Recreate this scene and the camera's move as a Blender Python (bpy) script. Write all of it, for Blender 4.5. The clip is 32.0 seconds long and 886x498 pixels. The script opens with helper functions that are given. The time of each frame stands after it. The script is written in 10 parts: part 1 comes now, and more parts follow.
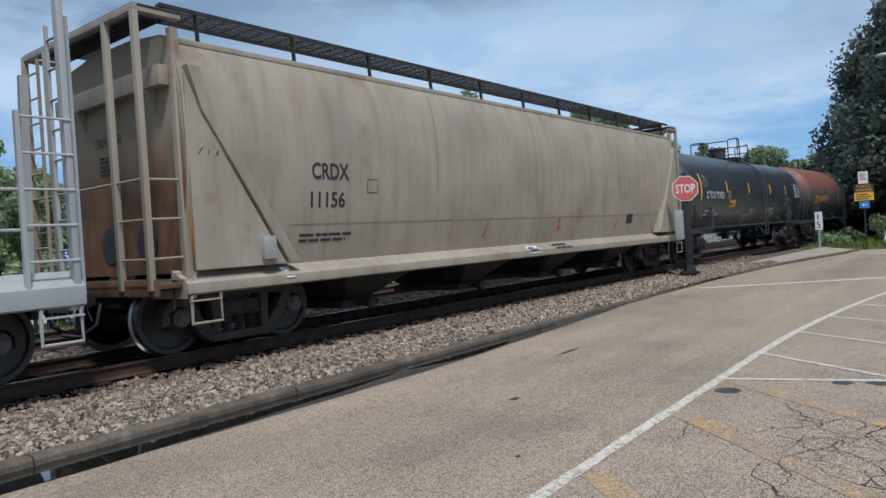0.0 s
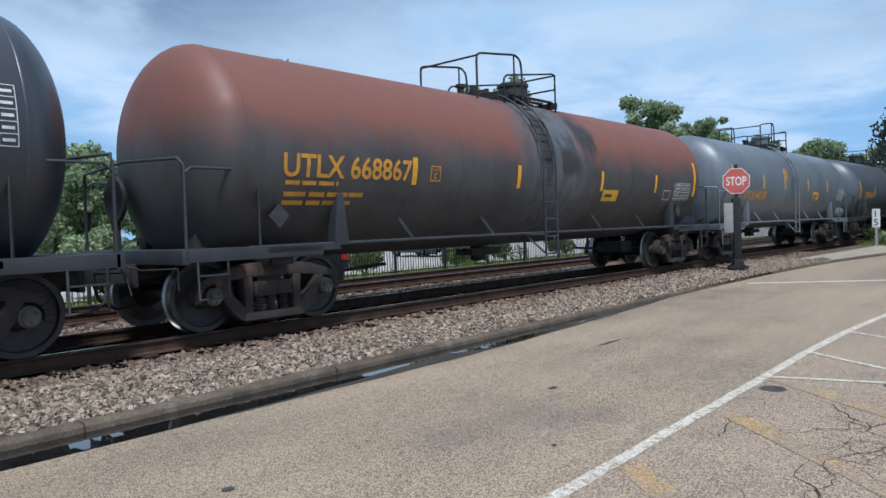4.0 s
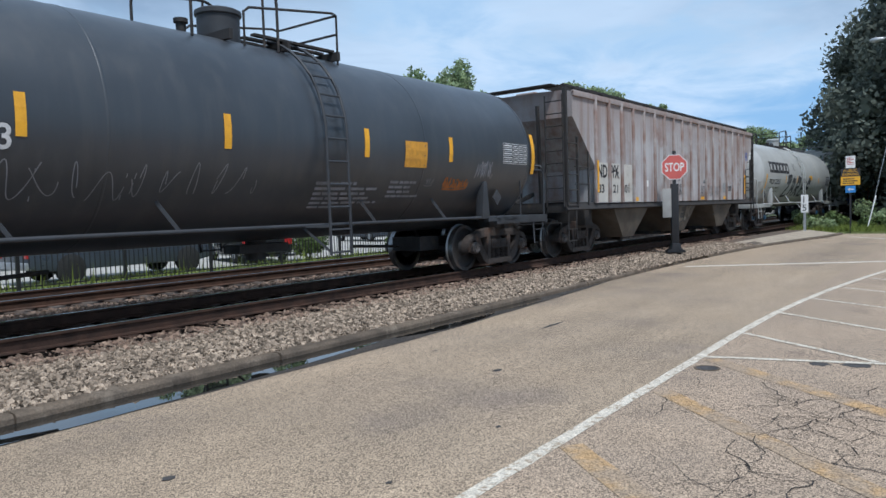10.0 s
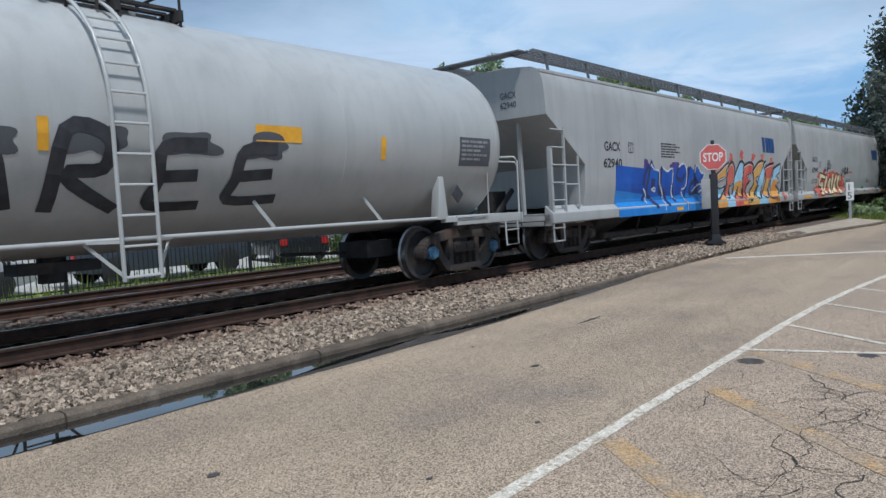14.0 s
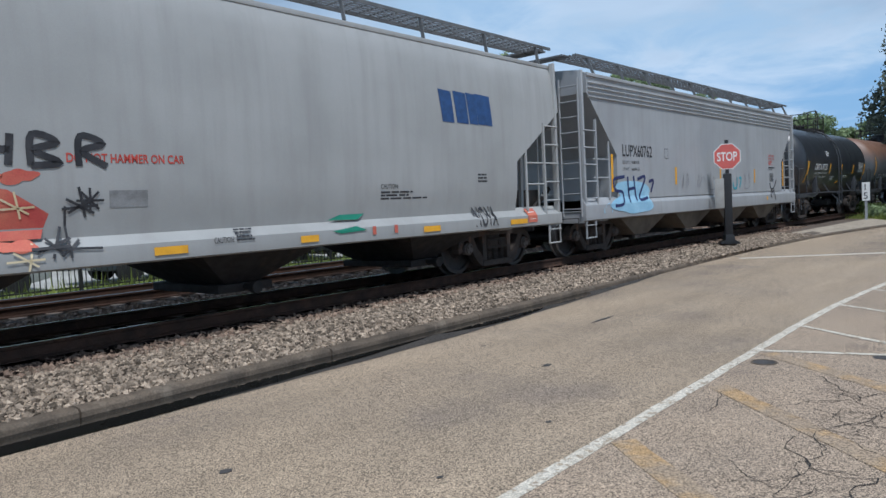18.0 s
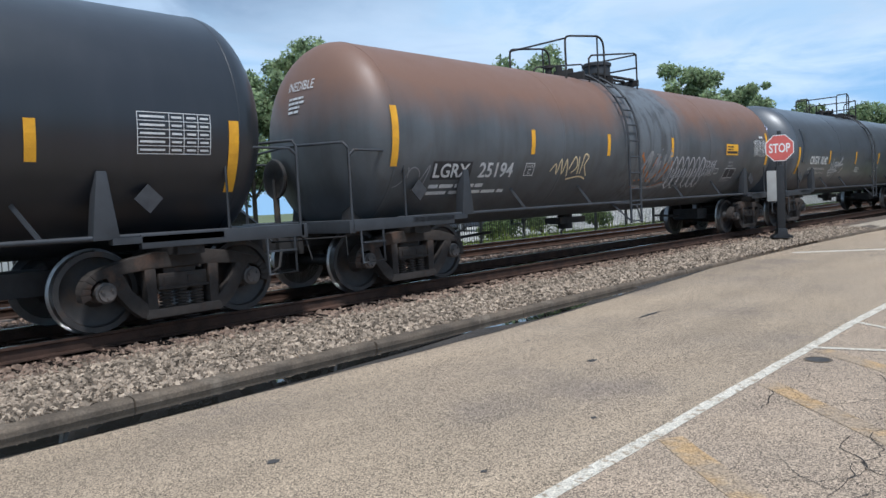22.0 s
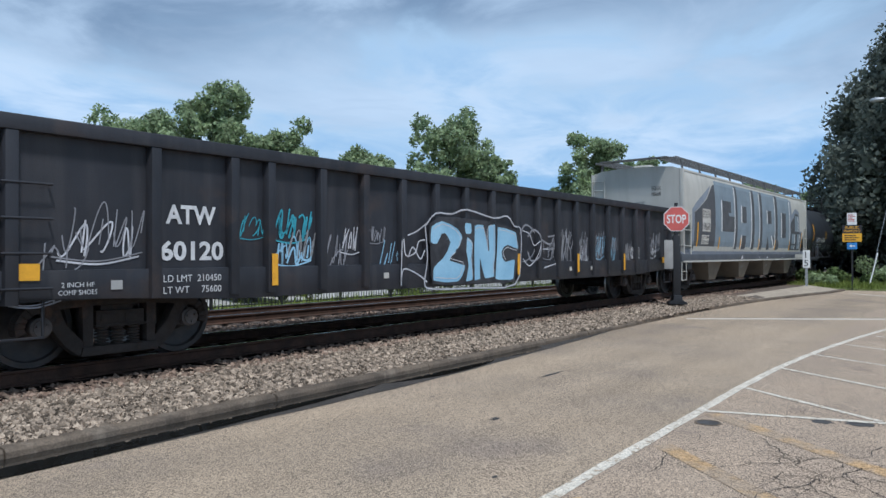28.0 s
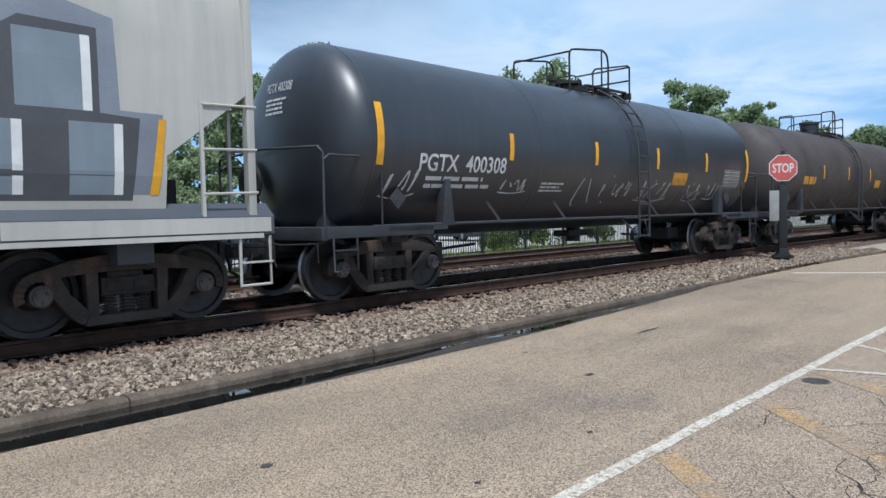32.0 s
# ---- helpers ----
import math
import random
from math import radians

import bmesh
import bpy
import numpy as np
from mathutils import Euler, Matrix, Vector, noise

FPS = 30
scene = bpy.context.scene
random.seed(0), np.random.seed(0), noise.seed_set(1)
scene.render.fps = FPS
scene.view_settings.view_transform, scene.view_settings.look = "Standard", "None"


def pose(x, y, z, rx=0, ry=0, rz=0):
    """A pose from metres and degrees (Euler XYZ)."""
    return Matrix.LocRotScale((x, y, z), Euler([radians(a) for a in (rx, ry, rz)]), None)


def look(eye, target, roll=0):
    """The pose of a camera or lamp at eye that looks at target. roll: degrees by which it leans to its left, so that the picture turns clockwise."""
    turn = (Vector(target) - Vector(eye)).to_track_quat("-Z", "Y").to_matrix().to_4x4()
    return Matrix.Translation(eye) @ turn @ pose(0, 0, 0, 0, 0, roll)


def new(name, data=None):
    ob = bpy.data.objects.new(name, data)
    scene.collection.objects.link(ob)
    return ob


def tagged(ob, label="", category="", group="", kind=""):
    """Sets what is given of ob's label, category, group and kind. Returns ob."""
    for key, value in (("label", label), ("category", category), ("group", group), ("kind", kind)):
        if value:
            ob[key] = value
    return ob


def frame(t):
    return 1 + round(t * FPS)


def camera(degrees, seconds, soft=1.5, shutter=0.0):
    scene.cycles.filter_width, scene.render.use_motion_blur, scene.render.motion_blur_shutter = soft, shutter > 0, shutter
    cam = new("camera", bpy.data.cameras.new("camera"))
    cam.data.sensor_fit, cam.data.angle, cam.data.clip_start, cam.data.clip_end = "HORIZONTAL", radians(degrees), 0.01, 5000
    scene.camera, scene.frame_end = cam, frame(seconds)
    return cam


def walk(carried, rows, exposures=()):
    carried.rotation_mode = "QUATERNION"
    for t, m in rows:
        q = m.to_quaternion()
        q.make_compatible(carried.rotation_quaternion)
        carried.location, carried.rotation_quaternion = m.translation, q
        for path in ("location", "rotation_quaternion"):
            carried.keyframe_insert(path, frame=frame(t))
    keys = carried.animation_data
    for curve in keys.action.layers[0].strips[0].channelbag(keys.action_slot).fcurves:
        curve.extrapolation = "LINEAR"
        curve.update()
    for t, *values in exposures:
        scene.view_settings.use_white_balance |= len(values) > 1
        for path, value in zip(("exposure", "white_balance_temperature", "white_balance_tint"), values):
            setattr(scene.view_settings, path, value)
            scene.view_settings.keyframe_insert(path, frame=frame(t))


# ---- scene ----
# World: x runs along the track, y across it away from the road, z up. Metres.
cam = camera(2 * math.degrees(math.atan(784 / 1260)), 32.0)
walk(cam, [
    (0, pose(0, 0, 1.597, 89.32, 3.71, -52.62)),
    (0.5, pose(0, 0, 1.597, 88.83, 4.20, -54.55)),
    (1, pose(0, 0, 1.597, 89.05, 3.99, -57.00)),
    (1.5, pose(0, 0, 1.597, 89.28, 3.35, -59.60)),
    (2, pose(0, 0, 1.597, 89.43, 2.84, -61.78)),
    (2.5, pose(0, 0, 1.597, 89.36, 2.10, -62.27)),
    (4.5, pose(0, 0, 1.597, 87.78, 2.70, -45.30)),
    (5, pose(0, 0, 1.597, 87.44, 3.25, -44.28)),
    (5.5, pose(0, 0, 1.597, 87.49, 3.53, -44.79)),
    (6, pose(0, 0, 1.597, 87.31, 2.82, -47.32)),
    (6.5, pose(0, 0, 1.597, 86.53, 1.46, -50.18)),
    (7, pose(0, 0, 1.597, 85.77, 1.09, -51.70)),
    (7.5, pose(0, 0, 1.597, 85.35, 1.35, -51.59)),
    (8, pose(0, 0, 1.597, 84.90, 1.94, -50.36)),
    (8.5, pose(0, 0, 1.597, 84.62, 2.34, -49.90)),
    (9, pose(0, 0, 1.597, 84.84, 2.47, -49.87)),
    (9.5, pose(0, 0, 1.597, 85.74, 2.49, -50.62)),
    (10, pose(0, 0, 1.597, 86.93, 1.86, -53.58)),
    (10.5, pose(0, 0, 1.597, 88.06, 1.55, -56.22)),
    (11, pose(0, 0, 1.597, 88.03, 1.59, -56.94)),
    (11.5, pose(0, 0, 1.597, 87.29, 2.31, -55.69)),
    (12, pose(0, 0, 1.597, 86.74, 2.75, -53.93)),
    (12.5, pose(0, 0, 1.597, 86.69, 2.94, -52.84)),
    (13, pose(0, 0, 1.597, 86.69, 2.94, -52.00)),
    (13.5, pose(0, 0, 1.597, 86.74, 3.03, -51.29)),
    (15.5, pose(0, 0, 1.597, 86.70, 3.11, -50.13)),
    (16, pose(0, 0, 1.597, 86.78, 3.06, -50.12)),
    (16.5, pose(0, 0, 1.597, 86.95, 3.05, -50.14)),
    (17, pose(0, 0, 1.597, 87.09, 2.98, -50.23)),
    (17.5, pose(0, 0, 1.597, 87.06, 2.94, -50.23)),
    (18, pose(0, 0, 1.597, 86.70, 2.88, -49.81)),
    (18.5, pose(0, 0, 1.597, 85.40, 3.11, -47.79)),
    (19, pose(0, 0, 1.597, 84.63, 3.37, -45.82)),
    (19.5, pose(0, 0, 1.597, 85.18, 3.35, -46.27)),
    (20, pose(0, 0, 1.597, 85.82, 3.22, -46.94)),
    (20.5, pose(0, 0, 1.597, 86.22, 3.24, -46.87)),
    (21, pose(0, 0, 1.597, 86.41, 3.14, -46.48)),
    (21.5, pose(0, 0, 1.597, 86.45, 3.16, -46.27)),
    (22, pose(0, 0, 1.597, 86.43, 3.13, -46.28)),
    (22.5, pose(0, 0, 1.597, 86.50, 3.09, -46.34)),
    (23, pose(0, 0, 1.597, 86.53, 2.97, -47.03)),
    (23.5, pose(0, 0, 1.597, 86.66, 2.95, -47.74)),
    (24, pose(0, 0, 1.597, 86.62, 2.97, -48.37)),
    (24.5, pose(0, 0, 1.597, 86.62, 2.94, -48.77)),
    (26.5, pose(0, 0, 1.597, 86.62, 2.60, -50.38)),
    (27, pose(0, 0, 1.597, 88.12, 1.60, -51.73)),
    (27.5, pose(0, 0, 1.597, 89.57, 0.87, -52.74)),
    (28, pose(0, 0, 1.597, 90.55, 0.22, -53.43)),
    (28.5, pose(0, 0, 1.597, 90.87, -0.16, -54.25)),
    (29, pose(0, 0, 1.597, 90.87, -0.76, -54.75)),
    (29.5, pose(0, 0, 1.597, 90.02, -0.59, -54.58)),
    (30, pose(0, 0, 1.597, 88.39, 0.13, -51.09)),
    (30.5, pose(0, 0, 1.597, 87.21, 0.77, -48.06)),
    (31, pose(0, 0, 1.597, 86.44, 1.18, -45.94)),
    (31.5, pose(0, 0, 1.597, 86.28, 1.42, -44.91)),
    (32, pose(0, 0, 1.597, 87.16, 1.28, -46.10)),
], [(0, -0.1, 5700, 9), (2, 0.04, 5640, 9), (6, 0.08, 5640, 9), (8, 0.1, 5680, 9), (11, 0.08, 5720, 9), (13, 0.0, 5700, 9), (16, -0.03, 5720, 9), (18, -0.08, 5700, 9), (20, -0.12, 5680, 9), (21, -0.05, 5700, 9), (22, 0.2, 5740, 9), (23.5, 0.18, 5740, 9), (24.5, 0.12, 5680, 9), (27, 0.05, 5660, 9), (29, 0.0, 5660, 9), (30, -0.08, 5680, 9), (31, -0.04, 5700, 9), (32, 0.18, 5700, 9)])

# ---- world and sun ----
SUN_ELEV, SUN_AZ = radians(62), radians(238)      # azimuth of the sun measured from +x towards +y
world = bpy.data.worlds.new("sky")
scene.world = world
world.use_nodes = True
wn, wl = world.node_tree.nodes, world.node_tree.links
wn.clear()


def wnode(kind, **values):
    n = wn.new(kind)
    for k, v in values.items():
        n.inputs[int(k[1:])].default_value = v
    return n


sky = wn.new("ShaderNodeTexSky")
sky.sky_type, sky.sun_disc = "NISHITA", False
sky.sun_elevation, sky.sun_rotation = SUN_ELEV, radians(90) - SUN_AZ
sky.air_density, sky.dust_density, sky.ozone_density = 1.0, 0.6, 2.0
tc = wn.new("ShaderNodeTexCoord")
sep = wn.new("ShaderNodeSeparateXYZ")
wl.new(tc.outputs["Generated"], sep.inputs[0])
zz = wnode("ShaderNodeMath", i1=0.12)
zz.operation = "ADD"
wl.new(sep.outputs[2], zz.inputs[0])
zm = wnode("ShaderNodeMath", i1=0.1)
zm.operation = "MAXIMUM"
wl.new(zz.outputs[0], zm.inputs[0])
dx, dy = wn.new("ShaderNodeMath"), wn.new("ShaderNodeMath")
for n, k in ((dx, 0), (dy, 1)):
    n.operation = "DIVIDE"
    wl.new(sep.outputs[k], n.inputs[0])
    wl.new(zm.outputs[0], n.inputs[1])
comb = wn.new("ShaderNodeCombineXYZ")
wl.new(dx.outputs[0], comb.inputs[0])
wl.new(dy.outputs[0], comb.inputs[1])


def wmath(op, a, b=0.0):
    n = wn.new("ShaderNodeMath")
    n.operation = op
    for sock, v in ((n.inputs[0], a), (n.inputs[1], b)):
        if isinstance(v, (int, float)):
            sock.default_value = v
        else:
            wl.new(v, sock)
    return n.outputs[0]


def wrange(src, a, z):
    n = wn.new("ShaderNodeMapRange")
    n.interpolation_type = "SMOOTHSTEP"
    n.inputs[1].default_value, n.inputs[2].default_value = a, z
    wl.new(src, n.inputs[0])
    return n.outputs[0]


def wnoise(scale, detail, rough, shift, twist=0.0):
    mp = wn.new("ShaderNodeMapping")
    mp.inputs["Location"].default_value = shift
    wl.new(comb.outputs[0], mp.inputs[0])
    n = wn.new("ShaderNodeTexNoise")
    n.inputs["Scale"].default_value, n.inputs["Detail"].default_value, n.inputs["Roughness"].default_value = scale, detail, rough
    n.inputs["Distortion"].default_value = twist
    wl.new(mp.outputs[0], n.inputs["Vector"])
    return n.outputs["Fac"]


def wblend(fac, a, b):
    x = wn.new("ShaderNodeMix")
    x.data_type = "RGBA"
    wl.new(fac, x.inputs[0])
    for sock, v in ((x.inputs[6], a), (x.inputs[7], b)):
        if isinstance(v, tuple):
            sock.default_value = (*v, 1)
        else:
            wl.new(v, sock)
    return x.outputs[2]


# a clear blue strip low down, a bright broken layer above it, and a grey deck from about 17 degrees up
broad = wnoise(0.55, 7, 0.5, (3.1, 1.7, 0), 0.3)
fine = wnoise(1.5, 8, 0.58, (0.4, 5.2, 0), 0.5)
height = wmath("ADD", sep.outputs[2], wmath("MULTIPLY", wmath("SUBTRACT", broad, 0.5), 0.45))
veil = wrange(wmath("ADD", height, wmath("MULTIPLY", wmath("SUBTRACT", fine, 0.5), 0.35)), 0.04, 0.22)
deck = wrange(wmath("ADD", height, wmath("MULTIPLY", wmath("SUBTRACT", fine, 0.5), 0.32)), 0.175, 0.31)
low = wblend(wrange(sep.outputs[2], 0.0, 0.35), (3.2, 5.2, 7.3), (2.5, 4.4, 7.0))
blue = wblend(wrange(sep.outputs[2], 0.2, 0.6), low, sky.outputs[0])
bright = wblend(wrange(fine, 0.38, 0.62), (4.7, 6.2, 7.6), (6.2, 7.3, 8.4))
grey = wblend(wrange(fine, 0.35, 0.65), (2.1, 2.95, 4.1), (4.7, 5.8, 7.0))
mix = wblend(deck, wblend(veil, blue, bright), grey)
back = wn.new("ShaderNodeBackground")
back.inputs[1].default_value = 0.1
wl.new(mix, back.inputs[0])
wout = wn.new("ShaderNodeOutputWorld")
wl.new(back.outputs[0], wout.inputs[0])

sun = new("sun", bpy.data.lights.new("sun", "SUN"))
sun.data.energy, sun.data.angle, sun.data.color = 3.5, radians(8), (1, 0.95, 0.88)
sun.matrix_world = look((0, 0, 30), (-math.cos(SUN_AZ) * math.cos(SUN_ELEV), -math.sin(SUN_AZ) * math.cos(SUN_ELEV), 30 - math.sin(SUN_ELEV)))

# ---- materials ----
MATS = {}


def mat(name, c1, c2=None, rough=0.6, metal=0.0, scale=3.0, grain=0.12, bump=0.0, bump_scale=60.0, streak=None, streak_amount=0.5,
        stain=None, stain_at=(0.5, 0.62), stain_scale=1.0, island=0.0, random=0.0, spec=0.5, wide=None, emit=0.0, speck=0.0, speck_scale=70.0, lets=0.0, bare=None, drag=0.0, coat=0.0, runs=None, drips=()):
    """A worn surface: two colours mixed by a broad noise, fine grain, vertical streaks, blotchy stains, bump."""
    if name in MATS:
        return MATS[name]
    m = bpy.data.materials.new(name)
    m.use_nodes = True
    nt = m.node_tree
    N, L = nt.nodes, nt.links
    b = N["Principled BSDF"]
    b.inputs["Roughness"].default_value, b.inputs["Metallic"].default_value = rough, metal
    b.inputs["Specular IOR Level"].default_value = spec
    b.inputs["Coat Weight"].default_value, b.inputs["Coat Roughness"].default_value = coat, 0.5
    co = N.new("ShaderNodeTexCoord")

    def noise_of(sc, detail=5, stretch=None, rough_=0.55):
        n = N.new("ShaderNodeTexNoise")
        n.inputs["Scale"].default_value, n.inputs["Detail"].default_value, n.inputs["Roughness"].default_value = sc, detail, rough_
        if stretch:
            mp = N.new("ShaderNodeMapping")
            mp.inputs["Scale"].default_value = stretch
            L.new(co.outputs["Object"], mp.inputs[0])
            L.new(mp.outputs[0], n.inputs["Vector"])
        else:
            L.new(co.outputs["Object"], n.inputs["Vector"])
        return n

    def ramp(src, a, z):
        r = N.new("ShaderNodeMapRange")
        r.inputs[1].default_value, r.inputs[2].default_value = a, z
        L.new(src, r.inputs[0])
        return r.outputs[0]

    def blend(fac, a, c, mode="MIX"):
        x = N.new("ShaderNodeMix")
        x.data_type, x.blend_type = "RGBA", mode
        for sock, val in ((x.inputs[0], fac), (x.inputs[6], a), (x.inputs[7], c)):
            if isinstance(val, (int, float)):
                sock.default_value = val
            elif isinstance(val, tuple):
                sock.default_value = (*val, 1)
            else:
                L.new(val, sock)
        return x.outputs[2]

    c2 = c2 or tuple(v * 0.72 for v in c1)
    col = blend(ramp(noise_of(scale).outputs["Fac"], 0.38, 0.64), c1, c2)
    if streak:
        f = ramp(noise_of(1.0, 4, (5.0, 5.0, 0.35)).outputs["Fac"], 0.46, 0.72)
        k = N.new("ShaderNodeMath")
        k.operation = "MULTIPLY"
        k.inputs[1].default_value = streak_amount
        L.new(f, k.inputs[0])
        col = blend(k.outputs[0], col, streak)
    if stain:
        col = blend(ramp(noise_of(stain_scale, 7, None, 0.62).outputs["Fac"], *stain_at), col, stain)
    if wide:          # (colour, z where it begins, z where it is full): paint of another coat or rust above a height
        sp = N.new("ShaderNodeSeparateXYZ")
        L.new(co.outputs["Object"], sp.inputs[0])
        ad = N.new("ShaderNodeMath")
        ad.operation = "MULTIPLY_ADD"
        ad.inputs[1].default_value, = (0.9,)
        L.new(noise_of(1.3, 6).outputs["Fac"], ad.inputs[0])
        L.new(sp.outputs[2], ad.inputs[2])
        col = blend(ramp(ad.outputs[0], wide[1] + 0.45, wide[2] + 0.45), col, wide[0])
    if drag:          # long faint bands worn along the road
        g = N.new("ShaderNodeMapRange")
        g.inputs[1].default_value, g.inputs[2].default_value = 0.32, 0.68
        g.inputs[3].default_value, g.inputs[4].default_value = 1 - drag, 1 + drag
        L.new(noise_of(1.0, 5, (0.10, 1.1, 1.0), 0.6).outputs["Fac"], g.inputs[0])
        v = N.new("ShaderNodeVectorMath")
        v.operation = "SCALE"
        L.new(col, v.inputs[0])
        L.new(g.outputs[0], v.inputs[3])
        col = v.outputs[0]
    if bare:          # (colour, x, reach): a stretch of the shell where the coat has worn or soot has run down
        sp = N.new("ShaderNodeSeparateXYZ")
        L.new(co.outputs["Object"], sp.inputs[0])
        q = N.new("ShaderNodeMath")
        q.operation = "SUBTRACT"
        q.inputs[1].default_value = bare[1]
        L.new(sp.outputs[0], q.inputs[0])
        q2 = N.new("ShaderNodeMath")
        q2.operation = "ABSOLUTE"
        L.new(q.outputs[0], q2.inputs[0])
        q3 = N.new("ShaderNodeMath")
        q3.operation = "MULTIPLY_ADD"
        q3.inputs[1].default_value = 2.6
        L.new(noise_of(0.9, 7, (2.2, 2.2, 0.5), 0.65).outputs["Fac"], q3.inputs[0])
        L.new(q2.outputs[0], q3.inputs[2])
        worn = ramp(q3.outputs[0], bare[2] + 1.75, bare[2] + 0.85)
        col = blend(worn, col, bare[0])
        if runs:      # dark product run down over the worn stretch
            k = N.new("ShaderNodeMath")
            k.operation = "MULTIPLY"
            L.new(worn, k.inputs[0])
            L.new(ramp(noise_of(1.0, 6, (5.5, 5.5, 0.55), 0.65).outputs["Fac"], 0.47, 0.60), k.inputs[1])
            col = blend(k.outputs[0], col, runs)
    for dx, dz, rx, rz in drips:          # spilled product: (x, z, half width, half height) of each spill
        sub_, div_, len_ = (N.new("ShaderNodeVectorMath") for _ in range(3))
        sub_.operation, div_.operation, len_.operation = "SUBTRACT", "DIVIDE", "LENGTH"
        flat_ = N.new("ShaderNodeVectorMath")
        flat_.operation = "MULTIPLY"
        flat_.inputs[1].default_value = (1, 0, 1)
        sub_.inputs[1].default_value, div_.inputs[1].default_value = (dx, 0, dz), (rx, 1, rz)
        L.new(co.outputs["Object"], flat_.inputs[0])
        L.new(flat_.outputs[0], sub_.inputs[0])
        L.new(sub_.outputs[0], div_.inputs[0])
        L.new(div_.outputs[0], len_.inputs[0])
        wob = N.new("ShaderNodeMath")
        wob.operation = "MULTIPLY_ADD"
        wob.inputs[1].default_value = 2.4
        L.new(noise_of(1.6, 7, (1.6, 1.6, 0.55), 0.62).outputs["Fac"], wob.inputs[0])
        L.new(len_.outputs["Value"], wob.inputs[2])
        col = blend(ramp(wob.outputs[0], 2.3, 1.75), col, (0.042, 0.035, 0.034))
    if grain:
        g = N.new("ShaderNodeMapRange")
        g.inputs[1].default_value, g.inputs[2].default_value = 0.3, 0.7
        g.inputs[3].default_value, g.inputs[4].default_value = 1 - grain, 1 + grain
        L.new(noise_of(bump_scale * 1.6, 3).outputs["Fac"], g.inputs[0])
        v = N.new("ShaderNodeVectorMath")
        v.operation = "SCALE"
        L.new(col, v.inputs[0])
        L.new(g.outputs[0], v.inputs[3])
        col = v.outputs[0]
    if speck:         # single stones of the aggregate, each with its own tone
        vo = N.new("ShaderNodeTexVoronoi")
        vo.inputs["Scale"].default_value = speck_scale
        L.new(co.outputs["Object"], vo.inputs["Vector"])
        sc = N.new("ShaderNodeSeparateColor")
        L.new(vo.outputs["Color"], sc.inputs[0])
        g = N.new("ShaderNodeMapRange")
        g.inputs[3].default_value, g.inputs[4].default_value = 1 - speck, 1 + speck
        L.new(sc.outputs[0], g.inputs[0])
        v = N.new("ShaderNodeVectorMath")
        v.operation = "SCALE"
        L.new(col, v.inputs[0])
        L.new(g.outputs[0], v.inputs[3])
        col = v.outputs[0]
    if island or random:
        src = N.new("ShaderNodeNewGeometry").outputs["Random Per Island"] if island else N.new("ShaderNodeObjectInfo").outputs["Random"]
        g = N.new("ShaderNodeMapRange")
        g.inputs[3].default_value, g.inputs[4].default_value = 1 - (island or random), 1 + (island or random)
        L.new(src, g.inputs[0])
        v = N.new("ShaderNodeVectorMath")
        v.operation = "SCALE"
        L.new(col, v.inputs[0])
        L.new(g.outputs[0], v.inputs[3])
        col = v.outputs[0]
    L.new(col, b.inputs["Base Color"])
    if rough > 0.15:
        L.new(ramp_to(N, L, noise_of(scale * 2.3, 4).outputs["Fac"], rough * 0.85, min(1, rough * 1.15)), b.inputs["Roughness"])
    if bump:
        bp = N.new("ShaderNodeBump")
        bp.inputs["Strength"].default_value, bp.inputs["Distance"].default_value = bump, 0.02
        L.new(noise_of(bump_scale, 6).outputs["Fac"], bp.inputs["Height"])
        L.new(bp.outputs[0], b.inputs["Normal"])
    if lets:       # thin leaves let light through
        tr, mx = N.new("ShaderNodeBsdfTranslucent"), N.new("ShaderNodeMixShader")
        mx.inputs[0].default_value = lets
        L.new(col, tr.inputs["Color"])
        L.new(b.outputs[0], mx.inputs[1])
        L.new(tr.outputs[0], mx.inputs[2])
        L.new(mx.outputs[0], N["Material Output"].inputs["Surface"])
    if emit:
        b.inputs["Emission Color"].default_value = (*c1, 1)
        b.inputs["Emission Strength"].default_value = emit
    MATS[name] = m
    return m


def ramp_to(N, L, src, lo, hi):
    r = N.new("ShaderNodeMapRange")
    r.inputs[1].default_value, r.inputs[2].default_value = 0.3, 0.7
    r.inputs[3].default_value, r.inputs[4].default_value = lo, hi
    L.new(src, r.inputs[0])
    return r.outputs[0]


ASPHALT = mat("asphalt", (0.322, 0.245, 0.168), (0.271, 0.209, 0.148), 0.92, scale=0.45, grain=0.28, bump=0.4, bump_scale=75, stain=(0.215, 0.166, 0.128), stain_at=(0.55, 0.72), stain_scale=0.45, speck=0.78, speck_scale=128, drag=0.16)
ASPHALT_OLD = mat("asphalt_old", (0.336, 0.254, 0.180), (0.287, 0.219, 0.158), 0.93, scale=0.8, grain=0.28, bump=0.4, bump_scale=80, stain=(0.205, 0.155, 0.118), stain_at=(0.60, 0.74), stain_scale=1.1, speck=0.78, speck_scale=128)
CRACK = mat("crack_shadow", (0.035, 0.03, 0.027), rough=0.95)
PATCH = mat("tar_patch", (0.06, 0.055, 0.052), rough=0.85, bump=0.3)
LINE = mat("line_paint", (0.60, 0.545, 0.455), (0.50, 0.445, 0.36), 0.85, scale=6, grain=0.2, stain=(0.32, 0.25, 0.175), stain_at=(0.54, 0.62), stain_scale=16, bump=0.4, speck=0.3, speck_scale=95)
